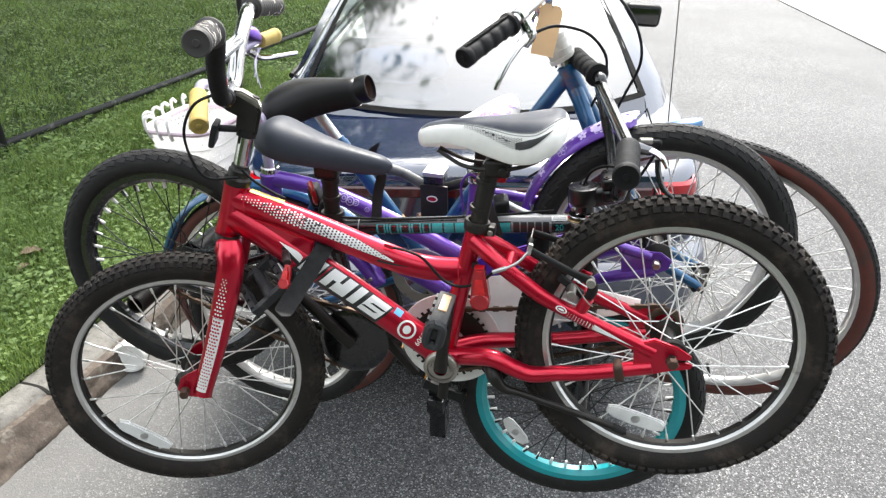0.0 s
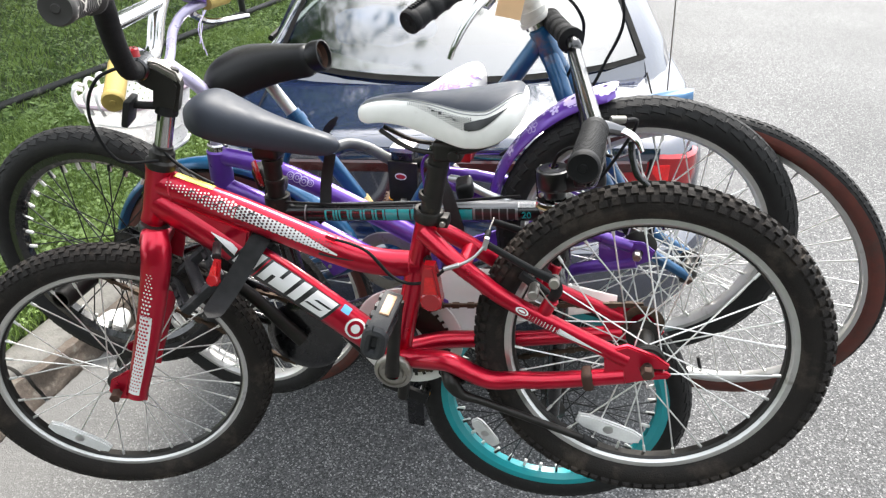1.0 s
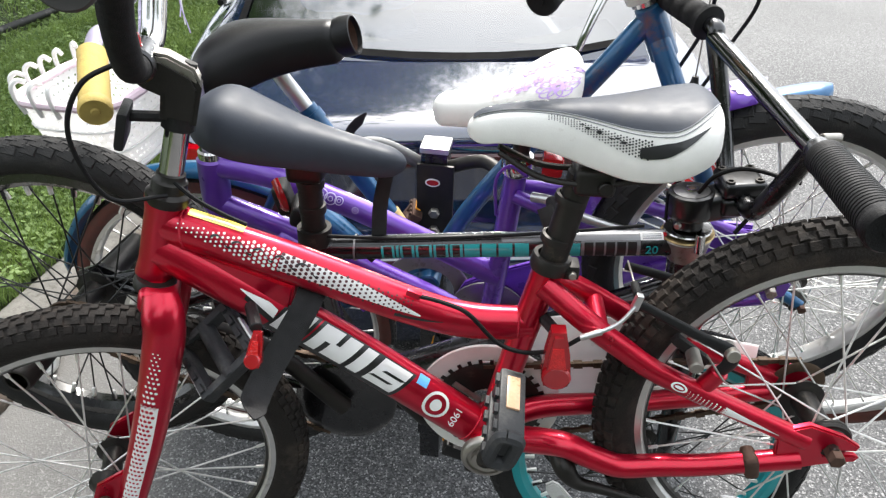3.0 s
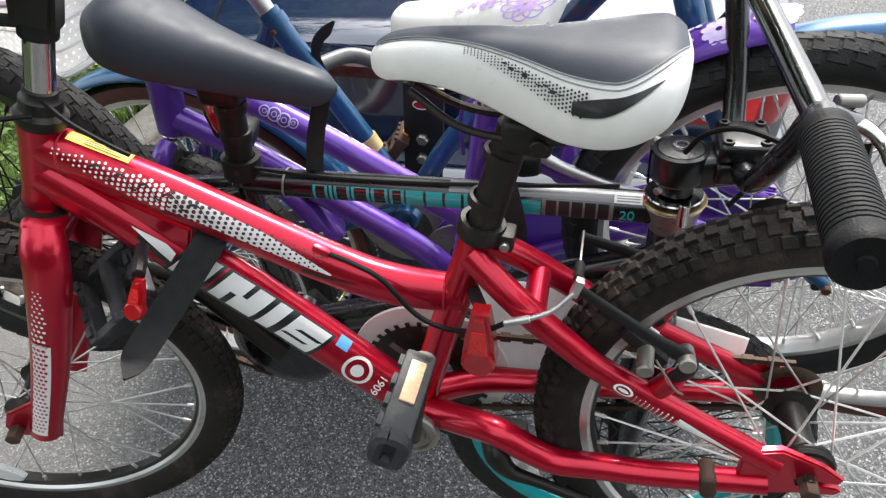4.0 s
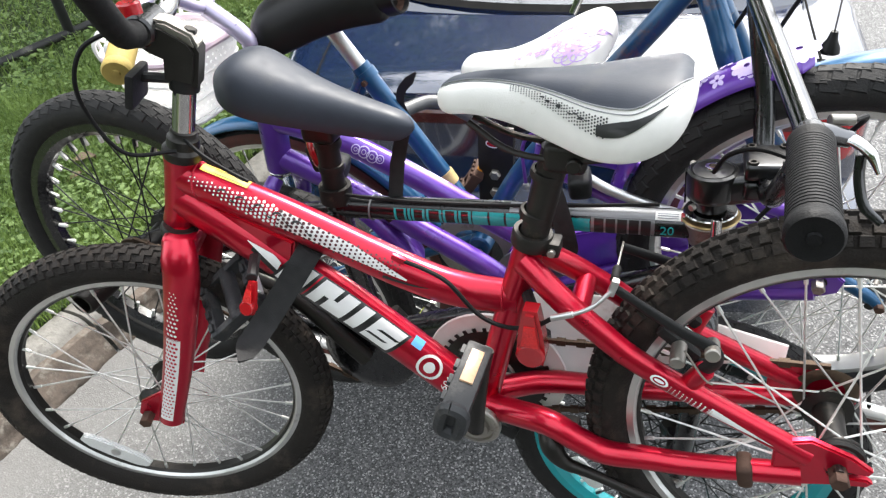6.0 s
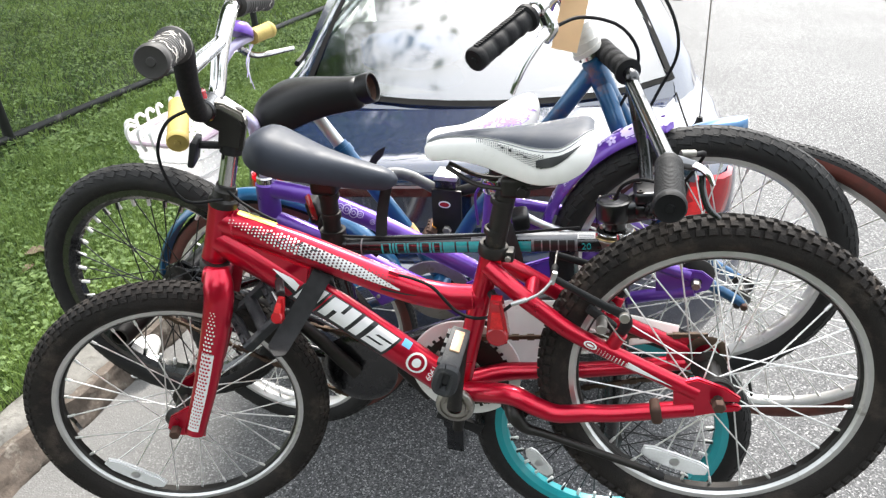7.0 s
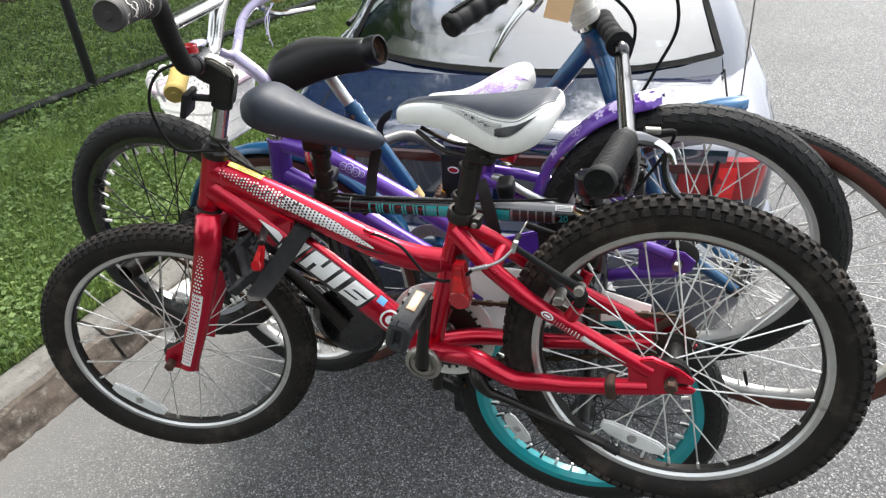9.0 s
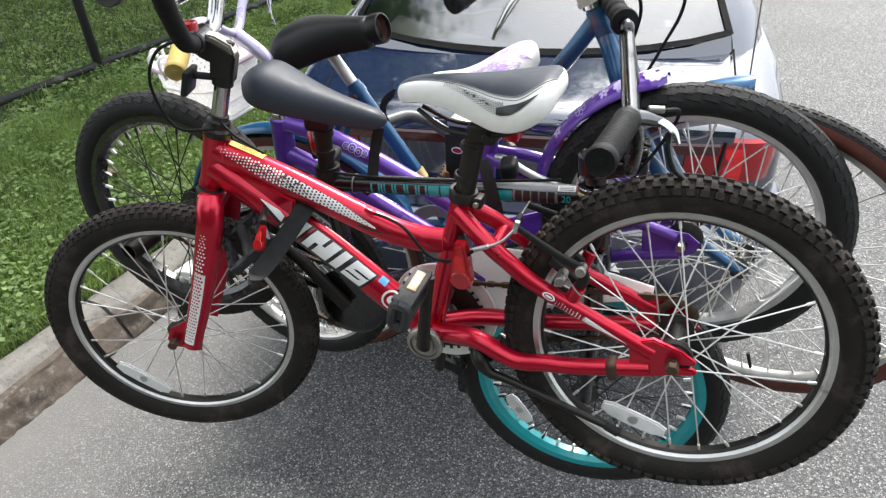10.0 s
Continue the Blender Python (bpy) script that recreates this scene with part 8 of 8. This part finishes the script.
wheel(blue, "front_wheel", Matrix.Translation(B_FX) @ Matrix.Rotation(radians(-2.5), 4, "X") @ Matrix.Rotation(radians(-14.3), 4, "Z") @ Matrix.Rotation(radians(7.2), 4, "X"), 0.33, 0.036, 0.026, 36, RIM_ALU, SPOKE, RUBBER, NARROW, 0.014, 0.036, wall_mat=GUM, hub_mat=BLACK_METAL)
wheel(blue, "rear_wheel", Matrix.Translation(B_RX), 0.335, 0.036, 0.026, 36, RIM_ALU, SPOKE, RUBBER, NARROW, 0.018, 0.05, wall_mat=GUM, hub_mat=STEEL)
part("tyre_valve", rod(B_FX + V(0.07, 0, -0.27), B_FX + V(0.058, 0, -0.232), 0.0035, 8), RUBBER, blue)
fender((B_FX.x, B_FX.z), 0.346, 140, 98, 0.052, blue, BLUE_FENDER, "front_fender", 0.012, "blue fender with chipped pale edge")
fender((B_RX.x, B_RX.z), 0.357, 168, 28, 0.052, blue, BLUE_FENDER, "rear_fender", 0.012, "blue rear fender")
part("crank_arm", Tube([B_BB + V(0, -0.05, 0), B_BB + V(0.06, -0.052, -0.1)], [0.011, 0.009]).mesh(10), STEEL, blue)
part("crank_arm", Tube([B_BB + V(0, 0.05, 0), B_BB + V(-0.06, 0.055, 0.042)], [0.011, 0.009]).mesh(10), STEEL, blue)
pedal(blue, V(-0.095, 0.1, 0.87), Matrix.Rotation(radians(-58), 4, "Y") @ Matrix.Rotation(radians(10), 4, "X"), ORANGE, RUST, (0.07, 0.05, 0.022), "rusty steel pedal with amber reflector")
pedal(blue, B_BB + V(0.06, -0.1, -0.1), Matrix.Rotation(radians(10), 4, "Y"), ORANGE, PLASTIC, (0.085, 0.07, 0.024))
part("chainring", lathe([(0.05, -0.048), (0.078, -0.048), (0.08, -0.046), (0.078, -0.044), (0.05, -0.044)], 40, Matrix.Translation(B_BB), closed=True), STEEL, blue)
part("seat_post", rod(V(-0.235, 0, 1.135), V(-0.29, 0, 1.215), 0.0127, 16), ALU, blue, "pale metal seat post")
bsd = Saddle(0.248, [0.03, 0.034, 0.042, 0.056, 0.078, 0.094, 0.09], [0.0, 0.007, 0.016, 0.024, 0.028, 0.026, 0.012], [0.052, 0.055, 0.061, 0.069, 0.076, 0.074, 0.054], 0.7)
bsa = part("saddle", bsd.mesh(), VINYL_BLACK, blue, "wide black vinyl saddle with torn open nose", m=Matrix.Translation((-0.172, 0, 1.288)) @ Matrix.Rotation(math.pi, 4, "Z") @ Matrix.Rotation(radians(16), 4, "Y"))
part("nose_roll", lathe([(0.022, 0.0), (0.0285, 0.0), (0.03, 0.01), (0.029, 0.026), (0.0265, 0.027), (0.025, 0.014)], 26, Matrix.Translation((0.012, 0, -0.025)) @ Matrix.Rotation(radians(90), 4, "Z"), closed=True), VINYL_BLACK, bsa, "open rolled end of the cover")
part("nose_lining", lathe([(0.0, 0.004), (0.023, 0.004), (0.024, 0.012), (0.024, 0.016)], 22, Matrix.Translation((0.008, 0, -0.025)) @ Matrix.Rotation(radians(90), 4, "Z")), RUST, bsa)
part("saddle_rivet", rod(bsd.skin(0.1, 20)[0], bsd.skin(0.1, 20, 0.002)[0], 0.004, 10), RUST, bsa)

# ---------------------------------------------------------------- straps and litter
def ribbon(run, across, thick):
    """A flat strap through points (place, half width), lying along the direction across."""
    bm = bmesh.new()
    path = smooth_path([q for q, _ in run], 6)
    k = len(path)
    rows = []
    for i, p in enumerate(path):
        t = (path[min(i + 1, k - 1)] - path[max(i - 1, 0)]).normalized()
        side = (Vector(across) - t * t.dot(Vector(across))).normalized()
        n = side.cross(t)
        w = float(np.interp(i / (k - 1), np.linspace(0, 1, len(run)), [h for _, h in run]))
        rows.append([bm.verts.new(p + side * a * w + n * b * thick / 2) for a, b in ((-1, -0.6), (-0.9, 1), (0, 1), (0.9, 1), (1, -0.6), (0, -1))])
    for a, b in zip(rows, rows[1:]):
        for j in range(6):
            bm.faces.new((a[j], a[(j + 1) % 6], b[(j + 1) % 6], b[j]))
    bm.faces.new(rows[0][::-1]), bm.faces.new(rows[-1])
    bmesh.ops.recalc_face_normals(bm, faces=bm.faces[:])
    return bm


STRAP_RUN = [((-0.222, 0.03, 1.06), 0.0165), ((-0.222, 0.0, 1.089), 0.0165), ((-0.228, -0.028, 1.078), 0.0155), ((-0.247, -0.05, 1.045), 0.0155), ((-0.264, -0.075, 1.016), 0.016), ((-0.268, -0.105, 1.006), 0.016), ((-0.258, -0.13, 1.014), 0.011), ((-0.252, -0.149, 1.022), 0.001)]
strap = part("frayed_strap", ribbon([(R_M @ V(*q), h) for q, h in STRAP_RUN], (0.95, -0.06, -0.31), 0.0026), STRAP)
tagged(strap, "stiff black nylon strap with a cut point round the red frame", "strap")
s2 = part("hanging_strap", Tube([(-0.115, 1.2, 1.165), (-0.125, 1.19, 1.12), (-0.13, 1.17, 1.07), (-0.145, 1.165, 1.05)], [0.0095, 0.01, 0.01, 0.0085], 6, flat=0.12).mesh(12), STRAP)
tagged(s2, "black nylon strap looped over the rack arm", "strap")
s4 = part("loose_strap", Tube([(0.078, 1.128, 1.15), (0.088, 1.112, 1.128), (0.1, 1.098, 1.09), (0.104, 1.1, 1.062), (0.092, 1.106, 1.045)], [0.0095, 0.011, 0.012, 0.012, 0.008], 6, flat=0.12).mesh(12), STRAP)
tagged(s4, "black nylon strap hanging over the stunt bicycle's top tube", "strap")
s3 = part("strap_tip", Tube([(-0.165, 1.455, 1.035), (-0.18, 1.45, 1.075), (-0.177, 1.448, 1.102), (-0.162, 1.447, 1.121), (-0.149, 1.446, 1.136)], [0.006, 0.0065, 0.008, 0.0085, 0.002], 5, flat=0.3).mesh(10), STRAP)
tagged(s3, "curled free end of a black rack strap", "strap")
CUP_M = along(V(-1.225, 2.02, 0.067), V(-1.239, 2.118, 0.053)) @ Matrix.Scale(1.35, 4)
cup = part("paper_cup", lathe([(0, 0.004), (0.043, 0.004), (0.045, 0.012), (0.0335, 0.115), (0.031, 0.115), (0.03, 0.11), (0, 0.11)], 30, CUP_M), PAPER)
part("cup_lid", lathe([(0, 0.001), (0.036, 0.001), (0.038, -0.006), (0.043, -0.006), (0.047, 0.0), (0.048, 0.006), (0.0455, 0.01)], 30, CUP_M), WHITE_PLASTIC, cup, "white plastic lid")
tagged(cup, "white lidded paper cup lying in the gutter", "cup")
